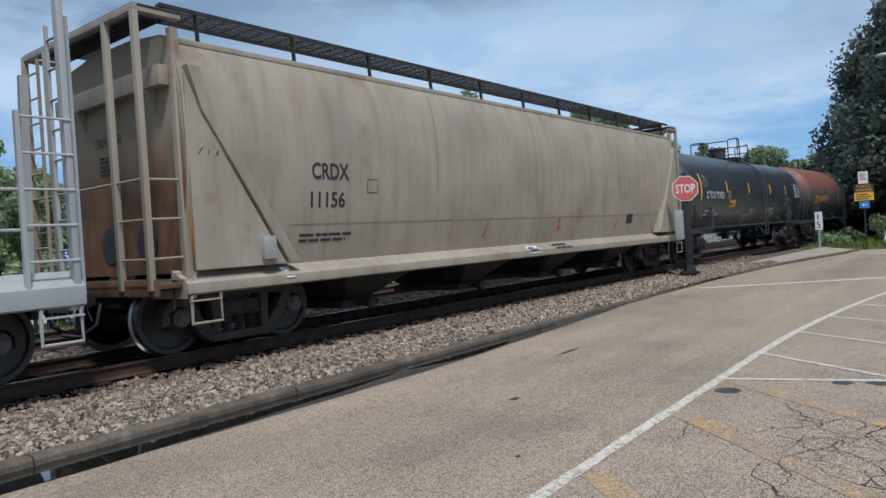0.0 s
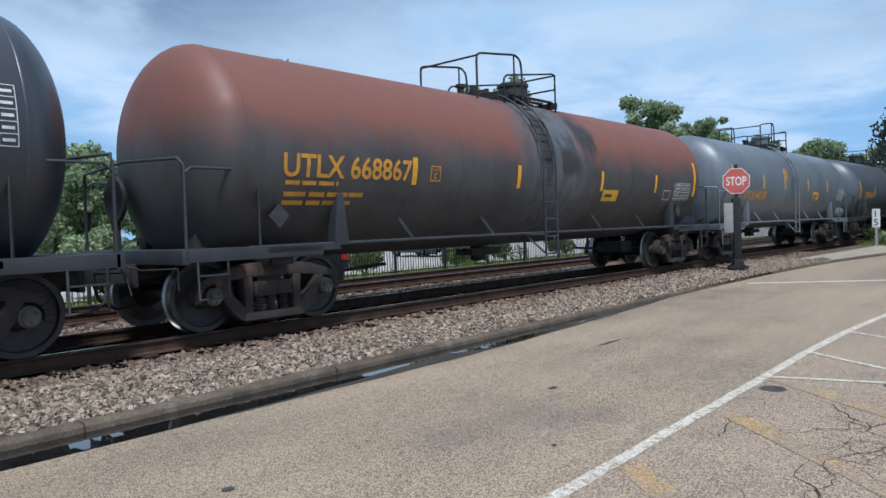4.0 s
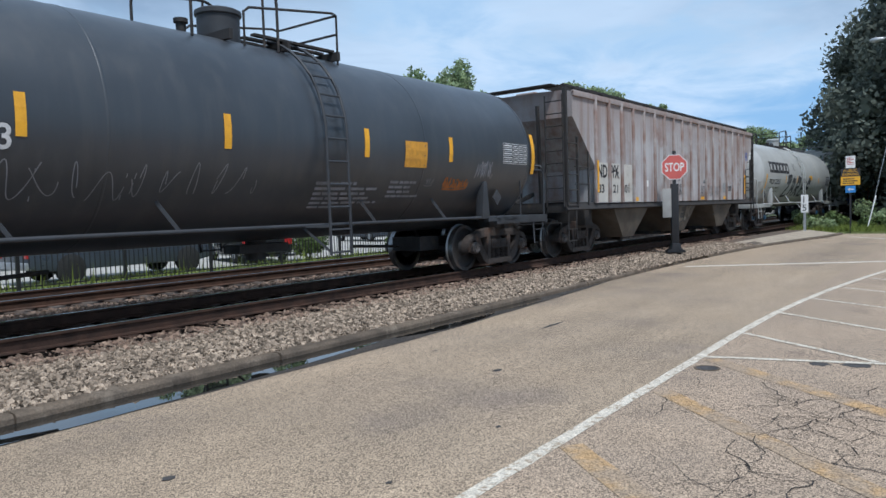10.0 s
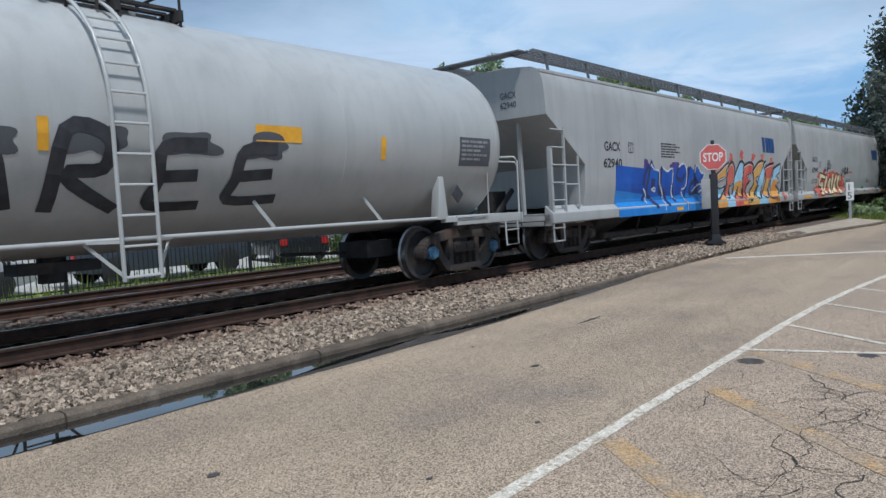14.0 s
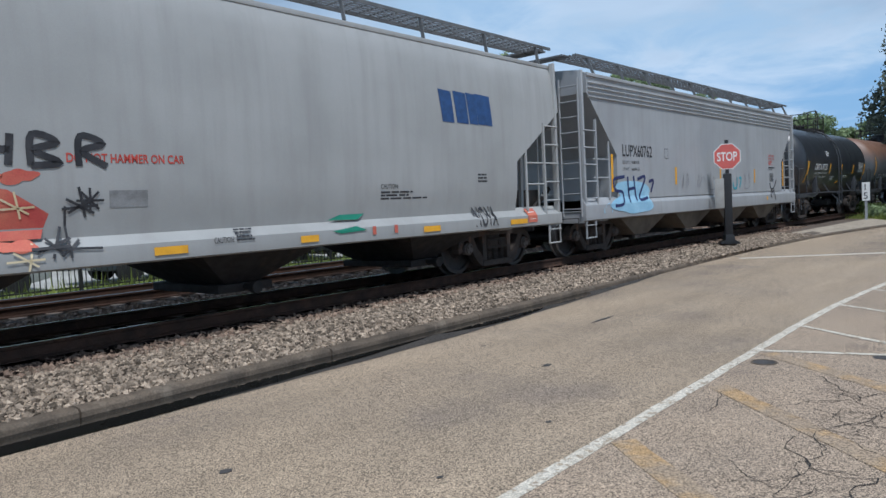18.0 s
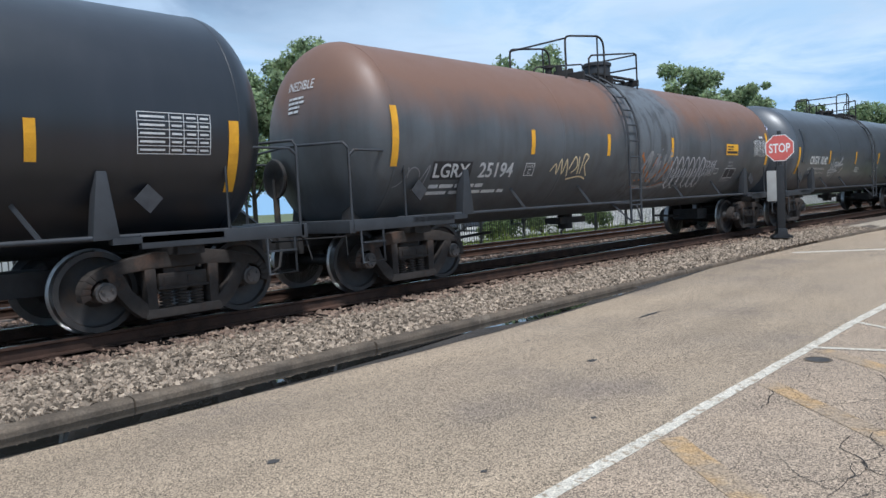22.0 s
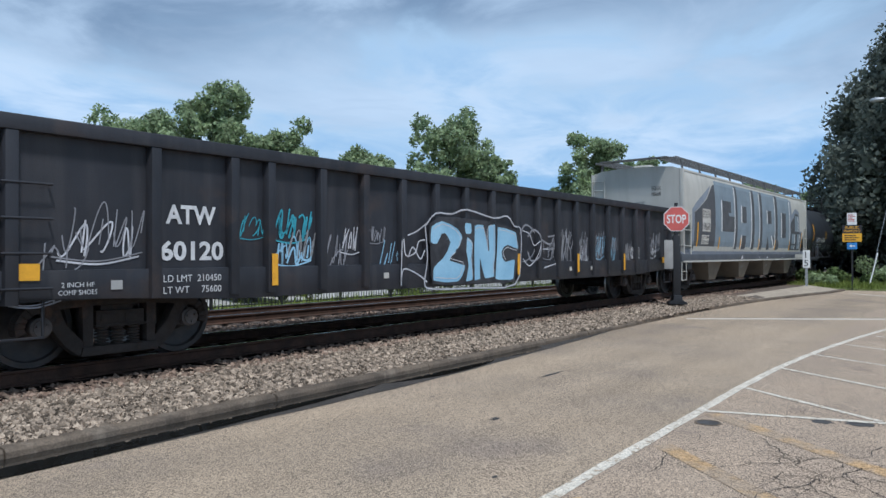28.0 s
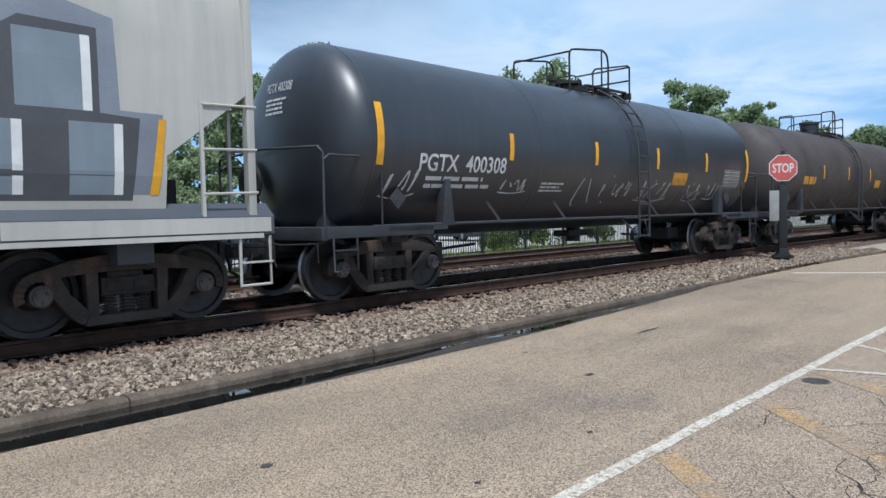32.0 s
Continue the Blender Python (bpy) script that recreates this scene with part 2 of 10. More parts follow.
LINE_OLD = mat("faded_yellow_paint", (0.40, 0.258, 0.125), (0.36, 0.255, 0.15), 0.9, scale=3, grain=0.3, stain=(0.31, 0.232, 0.158), stain_at=(0.42, 0.56), stain_scale=3.0, bump=0.5, speck=0.45, speck_scale=95)
KERB = mat("kerb_stone", (0.15, 0.117, 0.087), (0.085, 0.068, 0.053), 0.9, scale=2.5, grain=0.25, bump=0.5, bump_scale=30, stain=(0.19, 0.155, 0.12), stain_at=(0.58, 0.68), stain_scale=2, spec=0.2)
KERB_PALE = mat("concrete_pale", (0.37, 0.31, 0.235), (0.28, 0.235, 0.18), 0.88, scale=2, grain=0.2, bump=0.35, bump_scale=40, stain=(0.18, 0.145, 0.11), stain_at=(0.6, 0.72), stain_scale=3, speck=0.2)
GUTTER = mat("wet_gutter", (0.07, 0.06, 0.052), (0.04, 0.036, 0.033), 0.8, scale=1.6, grain=0.3, bump=0.5, spec=0.25, speck=0.3)
BRICK = mat("brick_paver", (0.33, 0.125, 0.075), (0.26, 0.095, 0.06), 0.85, scale=3, grain=0.2, bump=0.3, random=0.2)
BRICK_FAR = mat("brick_paver_far", (0.33, 0.125, 0.075), (0.26, 0.095, 0.06), 0.85, scale=3, grain=0.2, bump=0.3, island=0.2)
SOIL = mat("soil", (0.045, 0.034, 0.025), (0.025, 0.02, 0.016), 0.95, scale=4, grain=0.3, bump=0.8, bump_scale=30)
BALLAST_BED = mat("ballast_bed", (0.13, 0.10, 0.076), (0.08, 0.061, 0.047), 0.95, scale=2, grain=0.5, bump=1.0, bump_scale=18, stain=(0.12, 0.075, 0.05), stain_at=(0.5, 0.65), stain_scale=0.8)
STONES = mat("ballast_stone", (0.315, 0.25, 0.188), (0.175, 0.138, 0.104), 0.92, scale=9, grain=0.25, island=0.75, bump=0.3, spec=0.2)
STONES_RUST = mat("ballast_stone_rusty", (0.25, 0.178, 0.13), (0.15, 0.098, 0.07), 0.9, scale=9, grain=0.2, island=0.55, bump=0.2)
RUST_BED = mat("rust_dusted_bed", (0.075, 0.042, 0.030), (0.045, 0.027, 0.02), 0.95, scale=5, grain=0.4, bump=1.0, bump_scale=25)
# near-black: the shade under the train is put into this oily bed's colour
BED_DARK = mat("oily_bed_in_shade", (0.006, 0.005, 0.0045), (0.004, 0.0035, 0.003), 0.98, scale=3, grain=0.4, bump=0.8, bump_scale=20, spec=0.05)
TIE = mat("tie_wood", (0.085, 0.06, 0.045), (0.05, 0.038, 0.03), 0.95, scale=3, grain=0.3, bump=0.6, random=0.3)
# darker copy of the tie wood, with the shade under the train painted in
TIE_DARK = mat("tie_train_shade", (0.009, 0.007, 0.006), (0.005, 0.004, 0.0035), 0.98, scale=3, grain=0.3, bump=0.6, random=0.3, spec=0.05)
RAIL_RUST = mat("rail_rust", (0.085, 0.048, 0.034), (0.052, 0.033, 0.025), 0.9, scale=4, grain=0.25, bump=0.3, spec=0.2)
RAIL_HEAD = mat("rail_polished", (0.55, 0.55, 0.55), (0.42, 0.41, 0.40), 0.22, metal=1.0, scale=5, grain=0.05)
GRASS = mat("grass", (0.21, 0.25, 0.06), (0.14, 0.185, 0.045), 0.9, scale=2, island=0.35, spec=0.2, lets=0.3)
GRASS_BED = mat("grass_ground", (0.25, 0.28, 0.10), (0.18, 0.205, 0.075), 0.95, scale=1.5, grain=0.4, bump=0.6)
LOT = mat("lot_paving", (0.40, 0.385, 0.35), (0.33, 0.315, 0.285), 0.9, scale=0.5, grain=0.2)
FARLAND = mat("far_ground", (0.13, 0.15, 0.06), (0.09, 0.11, 0.05), 0.95, scale=0.05)
BLACK_METAL = mat("black_metal", (0.018, 0.018, 0.02), (0.012, 0.012, 0.013), 0.5, scale=5)
LEAF = mat("leaf_green", (0.33, 0.40, 0.22), (0.21, 0.27, 0.15), 0.7, scale=0.5, island=0.5, spec=0.2, lets=0.45)
LEAF_DARK = mat("leaf_dark", (0.165, 0.185, 0.15), (0.115, 0.13, 0.108), 0.8, scale=0.5, island=0.4, spec=0.1, lets=0.35)
LEAF_BUSH = mat("leaf_bush", (0.12, 0.16, 0.055), (0.07, 0.105, 0.038), 0.75, scale=1, island=0.45, spec=0.2, lets=0.35)
BARK = mat("bark", (0.07, 0.055, 0.042), (0.04, 0.032, 0.026), 0.95, scale=6, bump=0.8, bump_scale=14)
POLE_WOOD = mat("pole_wood", (0.20, 0.155, 0.12), (0.13, 0.10, 0.08), 0.9, scale=2, streak=(0.08, 0.06, 0.05), bump=0.5)
SIGN_RED = mat("sign_red", (0.60, 0.125, 0.105), (0.53, 0.11, 0.095), 0.45, scale=4, grain=0.05)
SIGN_WHITE = mat("sign_white", (0.78, 0.78, 0.76), (0.68, 0.68, 0.66), 0.5, scale=4, grain=0.05)
SIGN_YELLOW = mat("sign_yellow", (0.80, 0.42, 0.02), (0.72, 0.38, 0.03), 0.5, scale=4, grain=0.05)
SIGN_BLUE = mat("sign_blue", (0.05, 0.25, 0.62), rough=0.5)
GALV = mat("galvanised", (0.42, 0.43, 0.44), (0.34, 0.35, 0.36), 0.5, metal=0.6, scale=6)
BOX_GREY = mat("box_grey", (0.36, 0.355, 0.34), (0.30, 0.295, 0.28), 0.6, scale=3)
TRUCK = mat("truck_steel", (0.05, 0.039, 0.033), (0.03, 0.025, 0.022), 0.85, scale=4, grain=0.25, bump=0.3, stain=(0.12, 0.066, 0.042), stain_at=(0.54, 0.68), stain_scale=2, random=0.3)
WHEEL = mat("wheel_steel", (0.048, 0.043, 0.041), (0.03, 0.028, 0.027), 0.55, metal=0.1, scale=5, grain=0.15, stain=(0.06, 0.042, 0.032), stain_at=(0.55, 0.68), stain_scale=4)
TREAD = mat("wheel_tread", (0.34, 0.335, 0.33), (0.27, 0.265, 0.26), 0.4, metal=1.0, scale=8)
CAP = mat("bearing_cap", (0.115, 0.098, 0.088), (0.07, 0.06, 0.055), 0.6, scale=8)
CAP_BLUE = mat("bearing_cap_blue", (0.06, 0.16, 0.26), (0.05, 0.12, 0.2), 0.5, scale=8)
UNDER = mat("underframe", (0.03, 0.027, 0.026), (0.018, 0.017, 0.017), 0.8, scale=3, stain=(0.06, 0.045, 0.035), stain_at=(0.55, 0.7), stain_scale=3)
YELLOW_TAPE = mat("reflective_yellow", (0.80, 0.40, 0.02), (0.68, 0.33, 0.02), 0.5, scale=7, grain=0.06)
WHITE_INK = mat("white_stencil", (0.66, 0.66, 0.65), (0.52, 0.52, 0.52), 0.6, scale=9, grain=0.1)
BLACK_INK = mat("black_stencil", (0.03, 0.03, 0.035), rough=0.6, scale=9)
YELLOW_INK = mat("yellow_stencil", (0.66, 0.32, 0.03), (0.5, 0.24, 0.03), 0.6, scale=9, grain=0.1)
GREY_INK = mat("grey_stencil", (0.28, 0.28, 0.28), rough=0.7, scale=9)
ORANGE_INK = mat("orange_stencil", (0.45, 0.16, 0.04), rough=0.7, scale=9)
RED_INK = mat("red_stencil", (0.55, 0.07, 0.05), rough=0.6, scale=9)
BLUE_INK = mat("blue_mark", (0.03, 0.08, 0.22), rough=0.5, scale=9)
SPRAY_WHITE = mat("spray_white", (0.62, 0.62, 0.64), (0.42, 0.42, 0.44), 0.7, scale=5)
SPRAY_GREY = mat("spray_grey", (0.27, 0.27, 0.29), (0.2, 0.2, 0.21), 0.7, scale=5)
SPRAY_BLACK = mat("spray_black", (0.022, 0.022, 0.026), (0.05, 0.05, 0.055), 0.65, scale=3)
SPRAY_LBLUE = mat("spray_light_blue", (0.33, 0.55, 0.70), (0.25, 0.46, 0.62), 0.6, scale=2)
SPRAY_BLUE = mat("spray_blue", (0.010, 0.06, 0.32), (0.014, 0.10, 0.44), 0.6, scale=1.2)
SPRAY_SKY = mat("spray_sky_blue", (0.018, 0.17, 0.52), (0.03, 0.23, 0.60), 0.55, scale=1.5)
SPRAY_DBLUE = mat("spray_dark_blue", (0.015, 0.035, 0.13), (0.03, 0.03, 0.10), 0.6, scale=2)
SPRAY_PURPLE = mat("spray_purple", (0.08, 0.05, 0.22), rough=0.6)
SPRAY_ORANGE = mat("spray_orange", (0.62, 0.26, 0.05), (0.55, 0.36, 0.10), 0.6, scale=1.6)
SPRAY_RED = mat("spray_red", (0.48, 0.07, 0.06), (0.55, 0.16, 0.10), 0.65, scale=2)
SPRAY_CREAM = mat("spray_cream", (0.66, 0.52, 0.30), (0.70, 0.60, 0.40), 0.6, scale=2)
SPRAY_TEAL = mat("spray_teal", (0.06, 0.36, 0.45), rough=0.6)
SPRAY_FILL = mat("spray_pale_grey_blue", (0.22, 0.268, 0.305), (0.185, 0.228, 0.262), 0.6, scale=1.5, grain=0.05, streak=(0.17, 0.19, 0.21), streak_amount=0.35)
SPRAY_SLATE = mat("spray_slate", (0.085, 0.088, 0.095), (0.07, 0.072, 0.08), 0.65, scale=1.5)
GREY_MID = mat("spray_mid_grey", (0.24, 0.27, 0.31), (0.20, 0.22, 0.26), 0.65, scale=1.5)

WEED = mat("dry_weed", (0.16, 0.115, 0.06), (0.09, 0.075, 0.035), 0.9, scale=3, island=0.4, spec=0.2)
LILY = mat("lily_leaf", (0.26, 0.31, 0.07), (0.17, 0.22, 0.05), 0.7, scale=2, island=0.35, spec=0.3)
PLACARD = mat("placard_grey", (0.045, 0.046, 0.05), (0.03, 0.03, 0.034), 0.7, scale=5)
CAR_DARK = mat("car_paint_dark", (0.016, 0.018, 0.022), rough=0.25, scale=1)
CAR_GREY = mat("car_paint_grey", (0.055, 0.068, 0.09), rough=0.3, scale=1)
CAR_GREEN = mat("car_paint_green", (0.02, 0.045, 0.035), rough=0.3, scale=1)
CAR_WHITE = mat("car_paint_white", (0.42, 0.43, 0.44), rough=0.3, scale=1)
CAR_GLASS = mat("car_glass", (0.01, 0.011, 0.012), rough=0.08, scale=1, spec=0.8)
TYRE = mat("tyre_rubber", (0.018, 0.018, 0.018), rough=0.9, scale=4)
TAIL_RED = mat("tail_lens", (0.45, 0.02, 0.02), rough=0.3, scale=4)
HOUSE_BRICK = mat("house_brick", (0.20, 0.115, 0.085), (0.15, 0.09, 0.07), 0.9, scale=1.5, grain=0.25, speck=0.25, speck_scale=9)
HOUSE_TAN = mat("house_tan", (0.25, 0.185, 0.14), (0.21, 0.155, 0.12), 0.9, scale=0.6, grain=0.15)
ROOF_DARK = mat("roof_shingle", (0.06, 0.055, 0.055), (0.04, 0.038, 0.04), 0.95, scale=2, grain=0.3)
AWNING = mat("awning_green", (0.015, 0.10, 0.075), (0.012, 0.08, 0.06), 0.8, scale=2)
WALK_GRATE = mat("walk_grating", (0.17, 0.175, 0.18), (0.12, 0.123, 0.126), 0.6, metal=0.3, scale=5, grain=0.1)

# ---- mesh helpers ----
class Bits:
    """Vertices and faces of one mesh, gathered from simple solids."""

    def __init__(self):
        self.v, self.f = [], []

    def add(self, vs, fs):
        k = len(self.v)
        self.v += [tuple(p) for p in vs]
        self.f += [tuple(i + k for i in q) for q in fs]
        return self

    def box(self, x0, x1, y0, y1, z0, z1, m=None):
        vs = [(x, y, z) for x in (x0, x1) for y in (y0, y1) for z in (z0, z1)]
        if m:
            vs = [m @ Vector(p) for p in vs]
        return self.add(vs, [(0, 1, 3, 2), (4, 6, 7, 5), (0, 4, 5, 1), (2, 3, 7, 6), (0, 2, 6, 4), (1, 5, 7, 3)])

    def bar(self, a, b, w, d):
        """A square bar from a to b."""
        a, b = Vector(a), Vector(b)
        q = (b - a).to_track_quat("Z", "X").to_matrix().to_4x4()
        return self.box(-w / 2, w / 2, -d / 2, d / 2, 0, (b - a).length, Matrix.Translation(a) @ q)

    def cyl(self, a, b, r, n=12, r2=None):
        return self.tube([a, b], r, n, r2)

    def tube(self, pts, r, n=8, r2=None):
        pts = [Vector(p) for p in pts]
        r2 = r if r2 is None else r2
        vs, fs = [], []
        up = Vector((0.13, 0.31, 0.94))
        for i, p in enumerate(pts):
            d = ((pts[min(i + 1, len(pts) - 1)] - p).normalized() + (p - pts[max(i - 1, 0)]).normalized()).normalized()
            if abs(d.dot(up)) > 0.95:
                up = Vector((0.9, 0.3, 0.1))
            a = d.cross(up).normalized()
            c = d.cross(a).normalized()
            rr = r + (r2 - r) * i / (len(pts) - 1)
            vs += [p + (a * math.cos(t) + c * math.sin(t)) * rr for t in (2 * math.pi * k / n for k in range(n))]
        for i in range(len(pts) - 1):
            fs += [(i * n + k, i * n + (k + 1) % n, (i + 1) * n + (k + 1) % n, (i + 1) * n + k) for k in range(n)]
        fs += [tuple(range(n))[::-1], tuple(range((len(pts) - 1) * n, len(pts) * n))]
        return self.add(vs, fs)

    def prism(self, poly, a, b, axis="y"):
        """A flat outline pushed from a to b along an axis. Outline in (x, z) for y, (x, y) for z, (y, z) for x."""
        put = {"y": lambda p, t: (p[0], t, p[1]), "z": lambda p, t: (p[0], p[1], t), "x": lambda p, t: (t, p[0], p[1])}[axis]
        n = len(poly)
        vs = [put(p, a) for p in poly] + [put(p, b) for p in poly]
        fs = [tuple(range(n)), tuple(range(2 * n - 1, n - 1, -1))] + [(i, i + n, (i + 1) % n + n, (i + 1) % n) for i in range(n)]
        return self.add(vs, fs)

    def lathe(self, prof, centre, n=24, axis="x"):
        """Turns (along, radius) pairs about an axis through the centre."""
        cx, cy, cz = centre
        vs, fs = [], []
        for u, r in prof:
            for k in range(n):
                t = 2 * math.pi * k / n
                c, s = r * math.cos(t), r * math.sin(t)
                vs.append({"x": (cx + u, cy + c, cz + s), "y": (cx + c, cy + u, cz + s), "z": (cx + c, cy + s, cz + u)}[axis])
        for i in range(len(prof) - 1):
            fs += [(i * n + k, i * n + (k + 1) % n, (i + 1) * n + (k + 1) % n, (i + 1) * n + k) for k in range(n)]
        fs += [tuple(range(n))[::-1], tuple(range((len(prof) - 1) * n, len(prof) * n))]
        return self.add(vs, fs)

    def mirror_y(self):
        k = len(self.v)
        self.v += [(x, -y, z) for x, y, z in self.v]
        self.f += [tuple(i + k for i in q)[::-1] for q in self.f]
        return self

    def mesh(self, name, material, smooth=35, bevel=0.0, fix=True):
        me = bpy.data.meshes.new(name)
        me.from_pydata(self.v, [], self.f)
        if fix or bevel:
            bm = bmesh.new()
            bm.from_mesh(me)
            if fix:
                bmesh.ops.recalc_face_normals(bm, faces=bm.faces)
            if bevel:
                ed = [e for e in bm.edges if len(e.link_faces) == 2 and e.calc_face_angle(0) > 0.5]
                bmesh.ops.bevel(bm, geom=ed, offset=bevel, segments=2, affect="EDGES", clamp_overlap=True, profile=0.6)
            bm.to_mesh(me)
            bm.free()
        if smooth:
            me.polygons.foreach_set("use_smooth", [True] * len(me.polygons))
            me.set_sharp_from_angle(angle=radians(smooth))
        me.materials.append(material)
        return me


def part(name, data, parent, at=None, label=""):
    ob = new(name, data)
    ob.parent = parent
    if at is not None:
        ob.matrix_basis = at
    if label:
        ob["label"] = label
    return ob


def thing(name, label, category, at=None, group="", kind="", data=None):
    ob = new(name, data)
    if at is not None:
        ob.matrix_basis = at
    return tagged(ob, label, category, group, kind)


CACHE = {}


def once(key, make):
    if key not in CACHE:
        CACHE[key] = make()
    return CACHE[key]


def type_mesh(body, fat=0.0):
    """Triangles of a line of writing, one unit high, from x = 0; returns vertices, faces and its width."""
    def make():
        cu = bpy.data.curves.new("type", "FONT")
        cu.body, cu.size, cu.offset, cu.resolution_u = body, 1.0, fat, 3
        ob = bpy.data.objects.new("type", cu)
        scene.collection.objects.link(ob)
        me = ob.to_mesh()
        vs = [(p.co.x, p.co.y) for p in me.vertices]
        fs = [tuple(q.vertices) for q in me.polygons]
        ob.to_mesh_clear()
        bpy.data.objects.remove(ob)
        x0, x1 = min(p[0] for p in vs), max(p[0] for p in vs)
        y1 = 0.69
        return [((x - x0) / y1, y / y1) for x, y in vs], fs, (x1 - x0) / y1
    return once(("type", body, fat), make)


def onto(side, vs, fs, cut=0.0):
    """Lays flat (u, v) triangles onto a side; cut: the height of the strips into which they are first cut, for round sides."""
    if cut:
        bm = bmesh.new()
        for p in vs:
            bm.verts.new((p[0], p[1], 0))
        bm.verts.ensure_lookup_table()
        for q in fs:
            if len(set(q)) == len(q) and len(q) > 2:
                try:
                    bm.faces.new([bm.verts[i] for i in q])
                except ValueError:
                    pass
        lo, hi = min(p[1] for p in vs), max(p[1] for p in vs)
        k = math.floor(lo / cut) + 1
        while k * cut < hi:
            bmesh.ops.bisect_plane(bm, geom=bm.verts[:] + bm.edges[:] + bm.faces[:], plane_co=(0, k * cut, 0), plane_no=(0, 1, 0))
            k += 1
        bm.verts.index_update()
        vs = [(p.co.x, p.co.y) for p in bm.verts]
        fs = [tuple(p.index for p in q.verts) for q in bm.faces]
        bm.free()
    b = Bits()
    b.add([side(u, v) for u, v in vs], fs)
    return b


def writing(side, body, u, v, high, material, parent, wide=None, cut=0.0, name="lettering", fat=0.0, lean=0.0):
    """A line of writing whose lower left corner is at (u, v)."""
    vs, fs, w = type_mesh(body, fat)
    k = high if wide is None else wide / w
    b = onto(side, [(u + (p[0] + lean * p[1]) * k, v + p[1] * high) for p in vs], fs, cut)
    return part(name, b.mesh(name, material, 0, fix=False), parent)


def quads(side, rects, material, parent, name, cut=0.0):
    """Flat painted rectangles (u0, u1, v0, v1) on a side."""
    vs, fs = [], []
    for u0, u1, v0, v1 in rects:
        k = len(vs)
        n = max(1, int((v1 - v0) / 0.12)) if cut else 1
        for i in range(n + 1):
            v = v0 + (v1 - v0) * i / n
            vs += [(u0, v), (u1, v)]
        fs += [(k + 2 * i, k + 2 * i + 1, k + 2 * i + 3, k + 2 * i + 2) for i in range(n)]
    return part(name, onto(side, vs, fs).mesh(name, material, 0, fix=False), parent)


def small_print(side, u, v, w, rows, high, material, parent, cut=0.0, seed=1):
    """Rows of writing too small to read, as plain bars."""
    rnd = random.Random(seed)
    rects = []
    for i in range(rows):
        x = u
        end = u + w * rnd.uniform(0.55, 1.0)
        while x < end - 0.02:
            step = min(rnd.uniform(0.10, 0.30) * w, end - x)
            rects.append((x, x + step * 0.86, v - i * high * 1.9 - high, v - i * high * 1.9))
            x += step
    return quads(side, rects, material, parent, "small_print", cut)


def smooth_line(pts, n=6):
    """A round line through the points."""
    out = []
    P = [pts[0]] + list(pts) + [pts[-1]]
    for i in range(1, len(P) - 2):
        a, b, c, d = P[i - 1], P[i], P[i + 1], P[i + 2]
        for k in range(n):
            t = k / n
            out.append(tuple(0.5 * (2 * b[j] + (c[j] - a[j]) * t + (2 * a[j] - 5 * b[j] + 4 * c[j] - d[j]) * t * t + (3 * b[j] - a[j] - 3 * c[j] + d[j]) * t ** 3) for j in (0, 1)))
    out.append(tuple(pts[-1]))
    return out


def ribbon(b, side, pts, w):
    """A painted stroke of that width along the points."""
    n = len(pts)
    vs = []
    for i, (u, v) in enumerate(pts):
        a, c = pts[max(i - 1, 0)], pts[min(i + 1, n - 1)]
        du, dv = c[0] - a[0], c[1] - a[1]
        k = math.hypot(du, dv) or 1
        for s in (-w / 2, w / 2):
            vs.append(side(u - dv / k * s, v + du / k * s))
    b.add(vs, [(2 * i, 2 * i + 1, 2 * i + 3, 2 * i + 2) for i in range(n - 1)])


def scrawl(side, u, v, w, h, seed, material, parent, stroke=0.03, glyphs=None, name="graffiti_tag", label=""):
    """A hand-sprayed tag that cannot be read: looping strokes in a row of glyphs."""
    rnd = random.Random(seed)
    b = Bits()
    n = glyphs or max(3, int(w / h * 1.5))
    for i in range(n):
        x0, cw = u + w * i / n, w / n * rnd.uniform(1.0, 1.4)
        hh, lift = h * rnd.uniform(0.6, 1.0), h * rnd.uniform(0, 0.2)
        p1, p2, f1, f2 = rnd.uniform(0, 6.3), rnd.uniform(0, 6.3), rnd.uniform(2.2, 4.2), rnd.choice((3.1, 4.7, 6.2, 7.8))
        slant = rnd.uniform(0.05, 0.3) * h
        pts = []
        for k in range(25):
            t = k / 24
            y = 0.5 + 0.5 * math.sin(f2 * t + p2)
            pts.append((x0 + cw * (0.42 * t + 0.29 + 0.29 * math.sin(f1 * t + p1)) + slant * (y - 0.5), v + lift + hh * y))
        ribbon(b, side, pts, stroke)
        if rnd.random() < 0.45:
            xs_ = x0 + cw * rnd.random()
            ribbon(b, side, [(xs_, v + h * rnd.uniform(0, 0.3)), (xs_ + slant * 0.6, v + h * rnd.uniform(0.75, 1.1))], stroke)
    if rnd.random() < 0.6:
        ribbon(b, side, smooth_line([(u, v - h * 0.05), (u + w * 0.5, v - h * 0.15), (u + w, v + h * 0.05)]), stroke)
    return part(name, b.mesh(name, material, 0, fix=False), parent, label=label)


